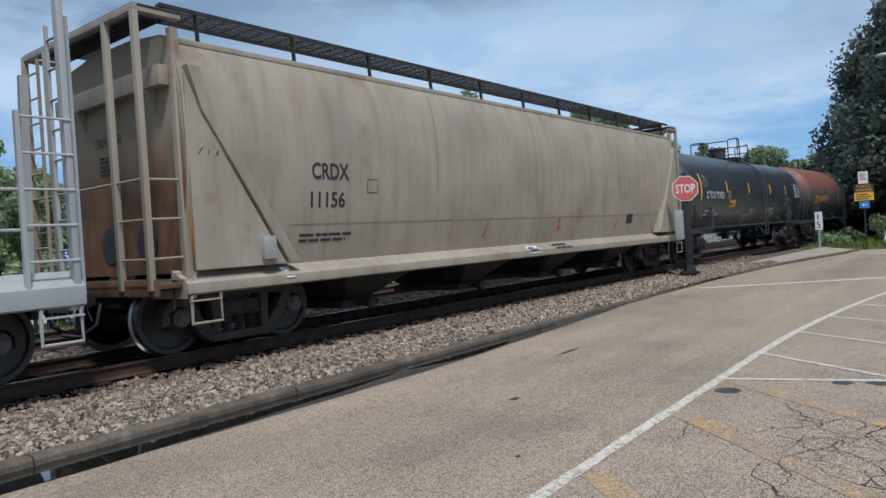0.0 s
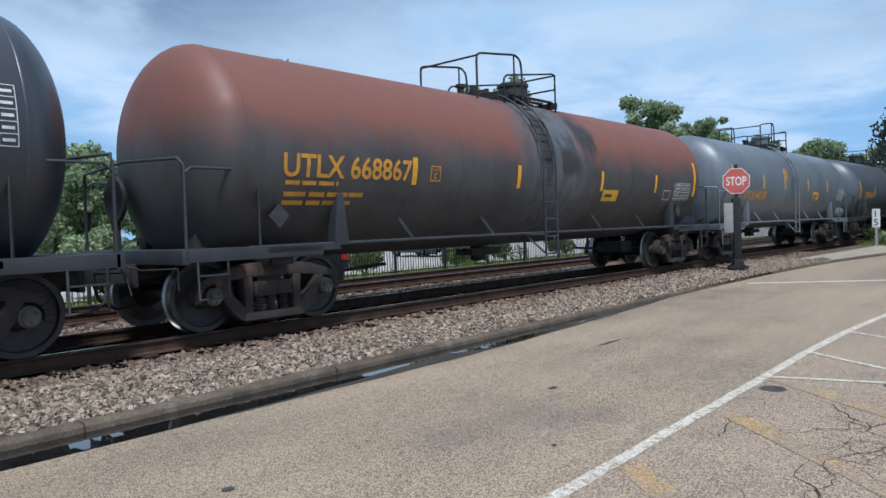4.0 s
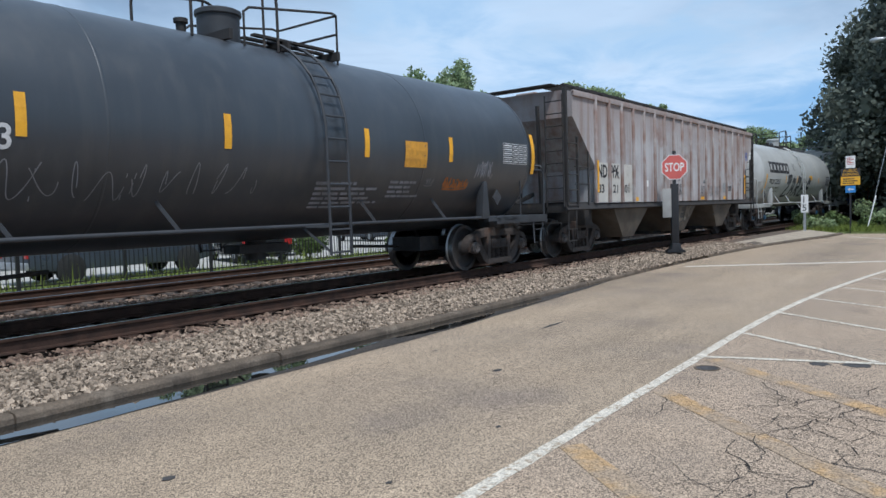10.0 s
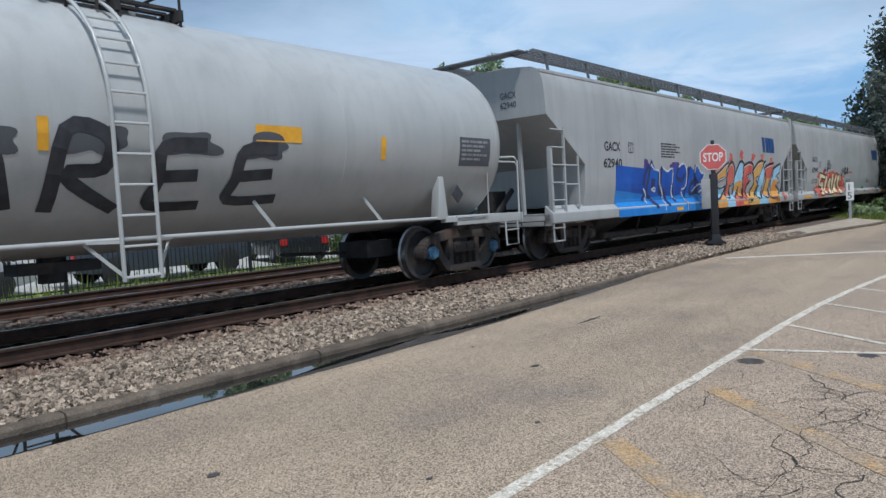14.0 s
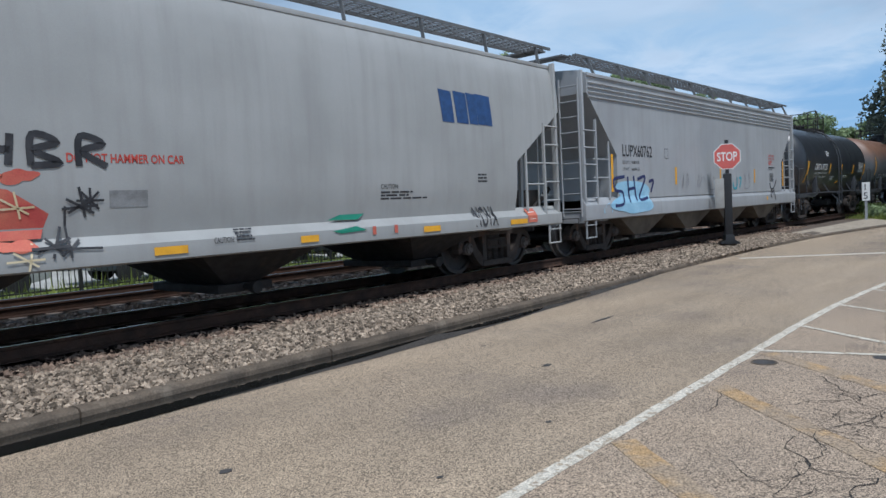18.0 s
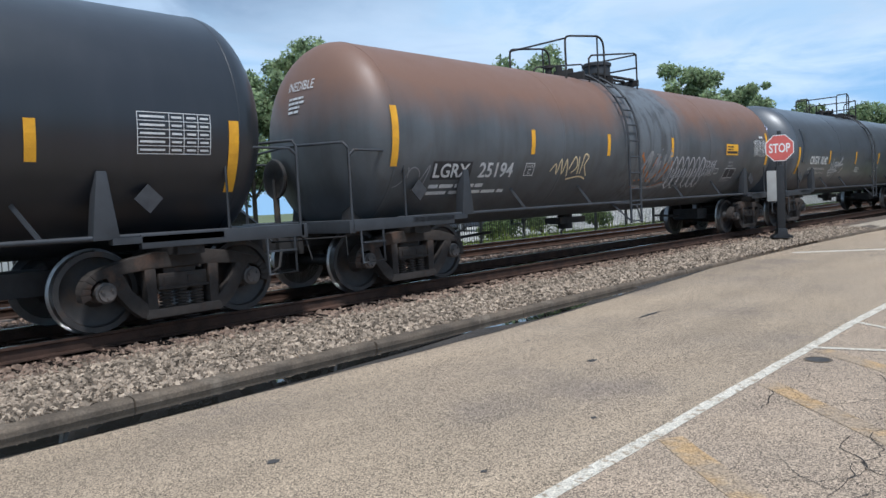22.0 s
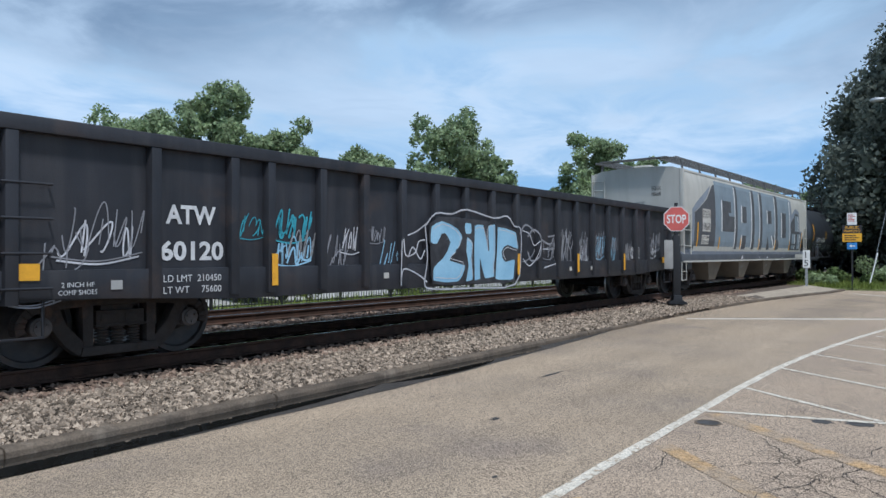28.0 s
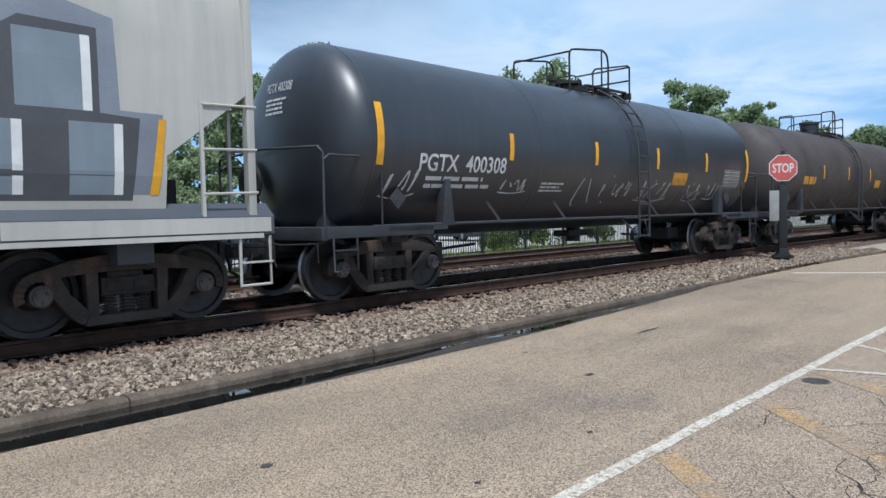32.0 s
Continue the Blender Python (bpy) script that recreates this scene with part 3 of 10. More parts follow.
def blob(side, u, v, w, h, seed, material, parent, name="graffiti_fill", n=40, rag=0.12, label=""):
    """A sprayed patch of paint with an uneven edge."""
    rnd = random.Random(seed)
    ph = [rnd.uniform(0, 6.3) for _ in range(5)]
    rim = []
    for i in range(n):
        t = 2 * math.pi * i / n
        k = 1 + rag * sum(math.sin(t * (j + 2) + ph[j]) / (1 + j * 0.5) for j in range(5)) * 0.6
        c, s = math.cos(t), math.sin(t)
        q = (abs(c) ** 4 + abs(s) ** 4) ** -0.25
        rim.append((u + w / 2 * (1 + c * q * k), v + h / 2 * (1 + s * q * k)))
    rows = 6
    cx, cy = u + w / 2, v + h / 2
    vs, fs = [(cx, cy)], []
    for r in range(1, rows + 1):
        vs += [(cx + (p[0] - cx) * r / rows, cy + (p[1] - cy) * r / rows) for p in rim]
    fs += [(0, 1 + i, 1 + (i + 1) % n) for i in range(n)]
    for r in range(rows - 1):
        fs += [(1 + r * n + i, 1 + (r + 1) * n + i, 1 + (r + 1) * n + (i + 1) % n, 1 + r * n + (i + 1) % n) for i in range(n)]
    return part(name, onto(side, vs, fs).mesh(name, material, 0, fix=False), parent, label=label)

# ---- setting ----
CURVE = 0.001005          # the track bends towards the road by 1 / 995 m
RAIL_Z, TRACK_Y, TRACK2_Y = 0.385, 9.025, 13.2


def bend(x):
    return -CURVE * x * x / 2 if x > 0 else 0.0


def sheet(name, x0, x1, y0, y1, z, material, label, category, step=None, follow=False):
    b = Bits()
    xs = list(np.linspace(x0, x1, max(2, int((x1 - x0) / step) + 1))) if step else [x0, x1]
    for x in xs:
        o = bend(x) if follow else 0
        b.v += [(x, y0 + o, z), (x, y1 + o, z)]
    b.f = [(2 * i, 2 * i + 2, 2 * i + 3, 2 * i + 1) for i in range(len(xs) - 1)]
    return thing(name, label, category, kind="structure", data=b.mesh(name, material, 0, fix=False))


def profile_sheet(name, prof, xs, material, label, category):
    """A strip along the track with the given (y, z) profile."""
    b = Bits()
    n = len(prof)
    for x in xs:
        b.v += [(x, y + bend(x), z) for y, z in prof]
    b.f = [(i * n + k, (i + 1) * n + k, (i + 1) * n + k + 1, i * n + k + 1) for i in range(len(xs) - 1) for k in range(n - 1)]
    return thing(name, label, category, kind="structure", data=b.mesh(name, material, 40, fix=False))


g = Bits()
g.v = [(-1500, -1500, -0.08), (1500, -1500, -0.08), (1500, 1500, -0.08), (-1500, 1500, -0.08)]
g.f = [(0, 1, 2, 3)]
thing("ground", "far flat ground with dry grass", "ground", kind="structure", data=g.mesh("ground", FARLAND, 0, fix=False))

road = sheet("road", -40, 36, 2.2, 6.2, 0.0, ASPHALT, "sun-bleached tan asphalt road beside the railway", "road")
cross = Bits()
cross.add([(19.5, -60, -0.004), (36, -60, -0.004), (36, 6.6, -0.004), (19.5, 6.6, -0.004)], [(0, 1, 2, 3)])
thing("side_road", "asphalt side road crossing at the stop bar", "road", kind="structure", data=cross.mesh("side_road", ASPHALT, 0, fix=False))
sheet("parking_strip", -40, 24.2, -0.16, 2.2, 0.002, ASPHALT_OLD, "cracked old asphalt parking strip with faded paint", "parking")

# kerb along the railway, in separate stones with open joints
XS_NEAR = [-40, -20, -10, 0, 6, 12, 18, 24, 30, 40, 60, 80, 110, 150, 200, 260]
kerb = thing("kerb", "dark weathered concrete kerb along the ballast", "kerb", kind="structure")
rnd = random.Random(5)
x = -8.0
while x < 21.0:
    w = 2.6 + rnd.uniform(-0.15, 0.15)
    jog = rnd.uniform(-0.015, 0.015)
    b = Bits()
    b.prism([(6.12 + jog, -0.05), (6.125 + jog, 0.055), (6.15 + jog, 0.082), (6.285, 0.090), (6.31, -0.05)], x + 0.008, x + w - 0.008, "x")
    part("kerb_stone", b.mesh("kerb_stone", KERB, 30, bevel=0.008), kerb)
    x += w
gb = Bits()
for i in range(91):
    x = -4 + i * 0.2
    gb.v += [(x, 5.60 + 0.025 * math.sin(x * 0.8) + 0.008 * math.sin(x * 4.3 + 1) + 0.515 * min(1, max(0, (x - 7.0) / 7.0)) ** 1.6, 0.004), (x, 6.115, 0.004)]
gb.f = [(2 * i, 2 * i + 2, 2 * i + 3, 2 * i + 1) for i in range(90)]
thing("gutter", "dark damp gutter along the kerb", "gutter", kind="structure", data=gb.mesh("gutter", GUTTER, 0, fix=False))
ap = Bits()
for x, y0, y1 in ((20.98, 6.2, 6.75), (22.5, 6.14, 6.75), (25, 5.98, 6.65), (29, 5.45, 6.45), (33, 4.75, 6.25), (35.4, 4.6, 6.1), (37.2, 5.6, 6.3)):
    ap.v += [(x, y0, 0.0), (x, y0 + 0.03, 0.055), (x, y1, 0.17), (x, y1 + 0.02, 0.02)]
ap.f = [(4 * i + k, 4 * i + 4 + k, 4 * i + 5 + k, 4 * i + 1 + k) for i in range(6) for k in range(3)] + [(0, 1, 2, 3), (27, 26, 25, 24)]
thing("concrete_apron", "pale concrete apron where the kerb runs out", "pavement", kind="structure", data=ap.mesh("concrete_apron", KERB_PALE, 0))

lip = [(20.95, 6.15), (22.5, 6.09), (25, 5.93), (27, 5.70), (29, 5.40), (31, 5.08), (33, 4.70), (35.4, 4.52)]
for (xa, ya), (xb, yb) in zip(lip, lip[1:]):
    part("kerb_stone", Bits().add([(xa + 0.01, ya - 0.10, -0.05), (xb - 0.01, yb - 0.10, -0.05), (xb - 0.01, yb - 0.10, 0.065), (xa + 0.01, ya - 0.10, 0.065), (xa + 0.01, ya + 0.05, -0.05), (xb - 0.01, yb + 0.05, -0.05), (xb - 0.01, yb + 0.05, 0.085), (xa + 0.01, ya + 0.05, 0.085)],
         [(0, 1, 2, 3), (3, 2, 6, 7), (7, 6, 5, 4), (0, 3, 7, 4), (1, 5, 6, 2)]).mesh("kerb_stone", KERB, 30, bevel=0.008), kerb)

# ballast with its shoulder, the two tracks' beds and the strip towards the fence
xs = list(np.arange(-40, 60, 2.0)) + list(np.arange(60, 420, 10.0))
profile_sheet("ballast", [(6.28, 0.078), (6.65, 0.125), (7.2, 0.15), (7.7, 0.165), (8.0, 0.165), (10.0, 0.165), (10.6, 0.17), (11.2, 0.14), (11.8, 0.165), (12.2, 0.165), (14.2, 0.165), (14.7, 0.15), (15.3, 0.06)],
              xs, BALLAST_BED, "ballast bed under both tracks, grey and rust-stained", "ballast")
profile_sheet("grass_strip", [(15.1, 0.085), (15.6, 0.09), (18.6, 0.08)], xs, GRASS_BED, "strip of rough grass before the fence", "grass")
sheet("parking_lot", -60, 120, 18.4, 60, 0.02, LOT, "pale paved lot behind the fence", "parking")
# sheet whose colour carries the train's shade between the rails
profile_sheet("shaded_bed", [(8.36, 0.185), (9.7, 0.185)], xs, BED_DARK, "oily bed between the rails with the train shade in its colour", "ballast")
profile_sheet("rusty_shoulder", [(7.74, 0.178), (7.9, 0.188), (8.19, 0.188)], xs, RUST_BED, "rust-brown dust on the tie ends beside the rail", "ballast")
profile_sheet("rusty_shoulder", [(9.86, 0.188), (10.2, 0.188), (10.38, 0.178)], xs, RUST_BED, "rust-brown dust on the tie ends beside the rail", "ballast")


def rail_bits(y):
    head, web = Bits(), Bits()
    prof = [(-0.07, 0.0), (0.07, 0.0), (0.07, 0.012), (0.012, 0.03), (0.012, 0.125), (0.036, 0.138), (0.036, 0.166), (-0.036, 0.166), (-0.036, 0.138), (-0.012, 0.125), (-0.012, 0.03), (-0.07, 0.012)]
    n = len(prof)
    rx = list(np.arange(-40, 60, 1.5)) + list(np.arange(60, 420, 6.0))
    for x in rx:
        web.v += [(x, y + bend(x) + p, RAIL_Z - 0.17 + q) for p, q in prof]
        head.v += [(x, y + bend(x) + p, RAIL_Z - 0.17 + q) for p, q in ((-0.033, 0.166), (-0.028, 0.170), (0.028, 0.170), (0.033, 0.166))]
    for i in range(len(rx) - 1):
        web.f += [(i * n + k, i * n + (k + 1) % n, (i + 1) * n + (k + 1) % n, (i + 1) * n + k) for k in range(n)]
        head.f += [(i * 4 + k, i * 4 + k + 1, (i + 1) * 4 + k + 1, (i + 1) * 4 + k) for k in range(3)]
    return web, head


def railway(name, yc, label, tie_x0, tie_x1):
    tr = thing(name, label, "railway track", kind="structure")
    for dy in (-0.75, 0.75):
        web, head = rail_bits(yc + dy)
        r = part("rail", web.mesh("rail", RAIL_RUST, 40), tr)
        part("rail_head", head.mesh("rail_head", RAIL_HEAD, 0, fix=False), r, label="polished running surface")
    rr = random.Random(int(yc))

    def tie(i):
        b = Bits().box(-0.115, 0.115, -1.3, 1.3, -0.17, 0.0)
        # near-track ties get the colour with the train's shade painted in
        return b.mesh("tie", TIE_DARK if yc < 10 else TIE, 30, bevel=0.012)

    def plate(i):
        return Bits().box(-0.09, 0.09, -0.17, 0.17, 0, 0.012).cyl((0.05, 0.1, 0), (0.05, 0.1, 0.035), 0.014, 6).cyl((-0.05, -0.1, 0), (-0.05, -0.1, 0.035), 0.014, 6).mesh("tie_plate", RAIL_RUST, 30)
    x = tie_x0
    while x < tie_x1:
        t = part("tie", once(("tie", yc), lambda: tie(0)), tr, pose(x + rr.uniform(-0.03, 0.03), yc + bend(x) + rr.uniform(-0.05, 0.05), RAIL_Z - 0.185, 0, 0, rr.uniform(-0.8, 0.8)))
        for dy in (-0.75, 0.75):
            if x < 26 and yc < 10:
                part("tie_plate", once("tie_plate", lambda: plate(0)), t, pose(0, dy, 0.001))
        x += 0.53


# ---- loose stones and grass, in many small pieces ----
def stones(name, count, xr, yr, zfun, size, seed, label, material=None):
    rg = np.random.default_rng(seed)
    base = np.array([(1, 0, 0), (-1, 0, 0), (0, 1, 0), (0, -1, 0), (0, 0, 1), (0, 0, -1), (.6, .6, .6), (-.6, .6, -.6), (.6, -.6, -.6), (-.6, -.6, .6)], float)
    fs = np.array([(0, 2, 6), (2, 4, 6), (4, 0, 6), (1, 7, 2), (2, 7, 5), (1, 5, 7), (0, 8, 3), (3, 8, 5), (0, 5, 8), (1, 3, 9), (3, 4, 9), (4, 1, 9), (0, 3, 4), (1, 4, 2), (0, 2, 5), (1, 5, 3)])
    n = count
    X = xr[0] + (xr[1] - xr[0]) * rg.random(n) ** 1.35
    Y = yr[0] + (yr[1] - yr[0]) * rg.random(n)
    S = size * (0.55 + 0.9 * rg.random(n))
    V = base[None] * (1 + 0.35 * rg.standard_normal((n, 10, 1)).clip(-1, 1))
    V = V * S[:, None, None] * (0.7 + 0.6 * rg.random((n, 1, 3)))
    a = rg.random(n) * 6.28
    b = rg.random(n) * 6.28
    ca, sa, cb, sb = np.cos(a), np.sin(a), np.cos(b), np.sin(b)
    R = np.stack([np.stack([ca, -sa, 0 * a], 1), np.stack([sa * cb, ca * cb, -sb], 1), np.stack([sa * sb, ca * sb, cb], 1)], 1)
    V = np.einsum("nij,nkj->nki", R, V)
    V[:, :, 0] += X[:, None]
    V[:, :, 1] += (Y - np.where(X > 0, CURVE * X * X / 2, 0))[:, None]
    V[:, :, 2] += np.array([zfun(y) for y in Y])[:, None] + S[:, None] * 0.25
    F = (fs[None] + 10 * np.arange(n)[:, None, None]).reshape(-1, 3)
    me = bpy.data.meshes.new(name)
    me.from_pydata(V.reshape(-1, 3).tolist(), [], F.tolist())
    me.materials.append(material or STONES)
    return thing(name, label, "ballast", kind="stuff", data=me)


def ballast_z(y):
    return float(np.interp(y, [6.28, 6.65, 7.2, 7.7, 8.0, 10.0, 10.6, 11.2, 11.8, 12.2], [0.078, 0.125, 0.15, 0.165, 0.165, 0.165, 0.17, 0.14, 0.165, 0.165]))


stones("ballast_stones", 46000, (0.2, 26), (6.27, 7.78), ballast_z, 0.023, 3, "loose pale grey and tan crushed ballast stones")
stones("ballast_stones", 8000, (0.2, 30), (7.5, 8.14), ballast_z, 0.03, 5, "rust-brown ballast stones along the rail", STONES_RUST)
stones("ballast_stones", 14000, (1.5, 40), (10.25, 12.1), ballast_z, 0.034, 4, "loose rust-tinted ballast stones between the tracks", STONES_RUST)

# ---- freight cars: common parts ----
TC = 0.889          # half of a truck's wheelbase
WR = 0.457


def truck_meshes():
    d = {}
    b = Bits().box(-0.2, 0.2, -1.0, 1.0, 0.42, 0.66).cyl((0, 0, 0.66), (0, 0, 0.74), 0.2, 16)
    d["truck"] = b.mesh("truck", TRUCK, 35, bevel=0.02)
    b = Bits()
    # upper chord, arched over the bolster and dipping towards the boxes
    top = [(-0.96, 0.60), (-1.0, 0.69), (-0.62, 0.80), (-0.30, 0.845), (0.30, 0.845), (0.62, 0.80), (1.0, 0.69), (0.96, 0.60), (0.66, 0.64), (0.36, 0.665), (-0.36, 0.665), (-0.66, 0.64)]
    b.prism(top, -0.09, 0.09)
    for s in (-1, 1):
        # column beside the springs, slanting lower leg with a rounded knee, and its web towards the box
        b.prism([(s * 0.45, 0.67), (s * 0.32, 0.67), (s * 0.32, 0.14), (s * 0.43, 0.14)], -0.088, 0.088)
        b.prism([(s * 0.88, 0.66), (s * 0.70, 0.655), (s * 0.60, 0.45), (s * 0.43, 0.27), (s * 0.41, 0.11), (s * 0.50, 0.12), (s * 0.62, 0.22), (s * 0.74, 0.38), (s * 0.80, 0.46)], -0.085, 0.085)
        # rounded hood over the bearing and the outer jaw
        arc = [(s * (TC + 0.255 * math.cos(a)), WR + 0.255 * math.sin(a)) for a in np.linspace(-0.35, math.pi * 0.92, 11)]
        arc += [(s * (TC + 0.150 * math.cos(a)), WR + 0.150 * math.sin(a)) for a in np.linspace(math.pi * 0.98, -0.35, 11)]
        for k in range(10):
            b.prism([arc[k], arc[k + 1], arc[20 - k], arc[21 - k]], -0.088, 0.088)
    b.prism([(-0.47, 0.10), (0.47, 0.10), (0.44, 0.205), (-0.44, 0.205)], -0.105, 0.105)
    d["side_frame"] = b.mesh("side_frame", TRUCK, 35, bevel=0.014)
    b = Bits().box(-0.29, 0.29, -0.06, 0.085, 0.435, 0.60).box(-0.24, -0.05, 0.08, 0.10, 0.47, 0.56).box(0.05, 0.24, 0.08, 0.10, 0.47, 0.56).box(-0.31, 0.31, -0.06, 0.11, 0.415, 0.44)
    d["bolster_end"] = b.mesh("bolster_end", TRUCK, 35, bevel=0.012)
    b = Bits()
    prof = []
    for i in range(6):
        prof += [(0.205 + i * 0.036, 0.046), (0.212 + i * 0.036, 0.076), (0.224 + i * 0.036, 0.080), (0.234 + i * 0.036, 0.046)]
    b.lathe(prof, (0, 0, 0), 12, "z")
    d["spring"] = b.mesh("spring", TRUCK, 50)
    d["brake_beam"] = Bits().box(-0.05, 0.05, -0.80, 0.80, 0.30, 0.36).prism([(-0.06, 0.20), (0.05, 0.16), (0.09, 0.42), (-0.02, 0.46)], -0.82, -0.66).prism([(-0.06, 0.20), (0.05, 0.16), (0.09, 0.42), (-0.02, 0.46)], 0.66, 0.82).mesh("brake_beam", TRUCK, 35)
    b = Bits().lathe([(0, 0.115), (0.10, 0.115), (0.115, 0.09), (0.135, 0.09)], (0, 0, 0), 16, "y")
    for k in range(3):
        t = k * 2.094 + 0.4
        b.cyl((0.06 * math.cos(t), 0.13, 0.06 * math.sin(t)), (0.06 * math.cos(t), 0.155, 0.06 * math.sin(t)), 0.017, 6)
    d["bearing_cap"] = b.mesh("bearing_cap", CAP, 35)
    d["bearing_cap_blue"] = b.mesh("bearing_cap", CAP_BLUE, 35)
    b = Bits().cyl((0, -0.95, 0), (0, 0.95, 0), 0.085, 14)
    for s in (-1, 1):
        prof = [(0.69, WR + 0.028), (0.705, WR + 0.028), (0.725, WR), (0.83, WR - 0.006), (0.83, WR - 0.065), (0.785, WR - 0.08), (0.75, 0.30), (0.77, 0.17), (0.84, 0.13), (0.86, 0.12), (0.86, 0.085), (0.68, 0.085), (0.68, 0.16), (0.71, 0.3), (0.70, WR - 0.07), (0.69, WR - 0.06)]
        b.lathe([(s * u, r) for u, r in prof], (0, 0, 0), 40, "y")
    me = b.mesh("wheelset", WHEEL, 40)
    me.materials.append(TREAD)
    for p in me.polygons:
        c = p.center
        rad = max(math.hypot(me.vertices[i].co.x, me.vertices[i].co.z) for i in p.vertices)
        low = min(math.hypot(me.vertices[i].co.x, me.vertices[i].co.z) for i in p.vertices)
        if abs(c.y) > 0.6 and low > WR - 0.012:
            p.material_index = 1
    d["wheelset"] = me
    return d


SPINNERS = []


def truck(car, x, blue=False):
    d = once("truck", truck_meshes)
    t = part("truck", d["truck"], car, pose(x, 0, 0))
    for s in (-1, 1):
        part("side_frame", d["side_frame"], t, pose(0, s * 0.99, 0))
        part("bolster_end", d["bolster_end"], t, pose(0, s * 0.99, 0, 0, 0, 0 if s > 0 else 180))
        for cx in (-0.19, 0.0, 0.19):
            part("spring", d["spring"], t, pose(cx, s * 1.0, 0))
        for k in (-1, 1):
            part("bearing_cap", d["bearing_cap_blue" if blue else "bearing_cap"], t, pose(k * TC, s * 1.0, WR, 0, 0, 0 if s > 0 else 180))
    for k in (-1, 1):
        part("brake_beam", d["brake_beam"], t, pose(k * 0.40, 0, 0, 0, 0, 0 if k < 0 else 180))
        SPINNERS.append((part("wheelset", d["wheelset"], t, pose(k * TC, 0, WR)), k * TC))


def coupler(car, x, s):
    """Stub of the centre sill, coupler and hose at an end; s: which way the end points."""
    def make():
        b = Bits().box(-0.9, 0, -0.12, 0.12, 0.62, 0.86).box(0, 0.42, -0.07, 0.07, 0.68, 0.84)
        b.prism([(0.42, -0.14), (0.66, -0.16), (0.72, -0.05), (0.62, 0.0), (0.70, 0.10), (0.62, 0.17), (0.42, 0.14)], 0.66, 0.86, "z")
        b.tube([(0.35, 0.2, 0.7), (0.45, 0.28, 0.45), (0.62, 0.2, 0.32), (0.78, 0.05, 0.36)], 0.025, 6)
        b.box(0.0, 0.08, -0.25, 0.25, 0.6, 0.9)
        return b.mesh("coupler", UNDER, 35, bevel=0.012)
    part("coupler", once("coupler", make), car, pose(x, 0, 0, 0, 0, 0 if s > 0 else 180))


def ladder_bits(p0, p1, along, n, r=0.016, rungs=0.014):
    """Two stiles from p0 to p1 set apart by the vector along, with n rungs."""
    b = Bits()
    p0, p1, al = Vector(p0), Vector(p1), Vector(along)
    for o in (Vector((0, 0, 0)), al):
        b.bar(p0 + o, p1 + o, r * 2.6, r * 1.2)
    for i in range(n):
        q = p0 + (p1 - p0) * ((i + 0.5) / n)
        b.cyl(q, q + al, rungs, 6)
    return b


def keep(car, s0):
    CARS.append((car, s0))


CARS = []


# ---- tank cars ----
def tank_side(R, zc):
    """Stencil coordinates of a shell: u along it, v the arc above a line 2.42 m over the rail."""
    def at(u, v, eps):
        a = math.asin(max(-1.0, min(1.0, (2.42 + 1.36 * math.sin(v / 1.36) - zc) / R)))
        return (0.983 * u - 0.155, -(R + eps) * math.cos(a), zc + (R + eps) * math.sin(a))
    return lambda eps=0.004: (lambda u, v: at(u, v, eps))


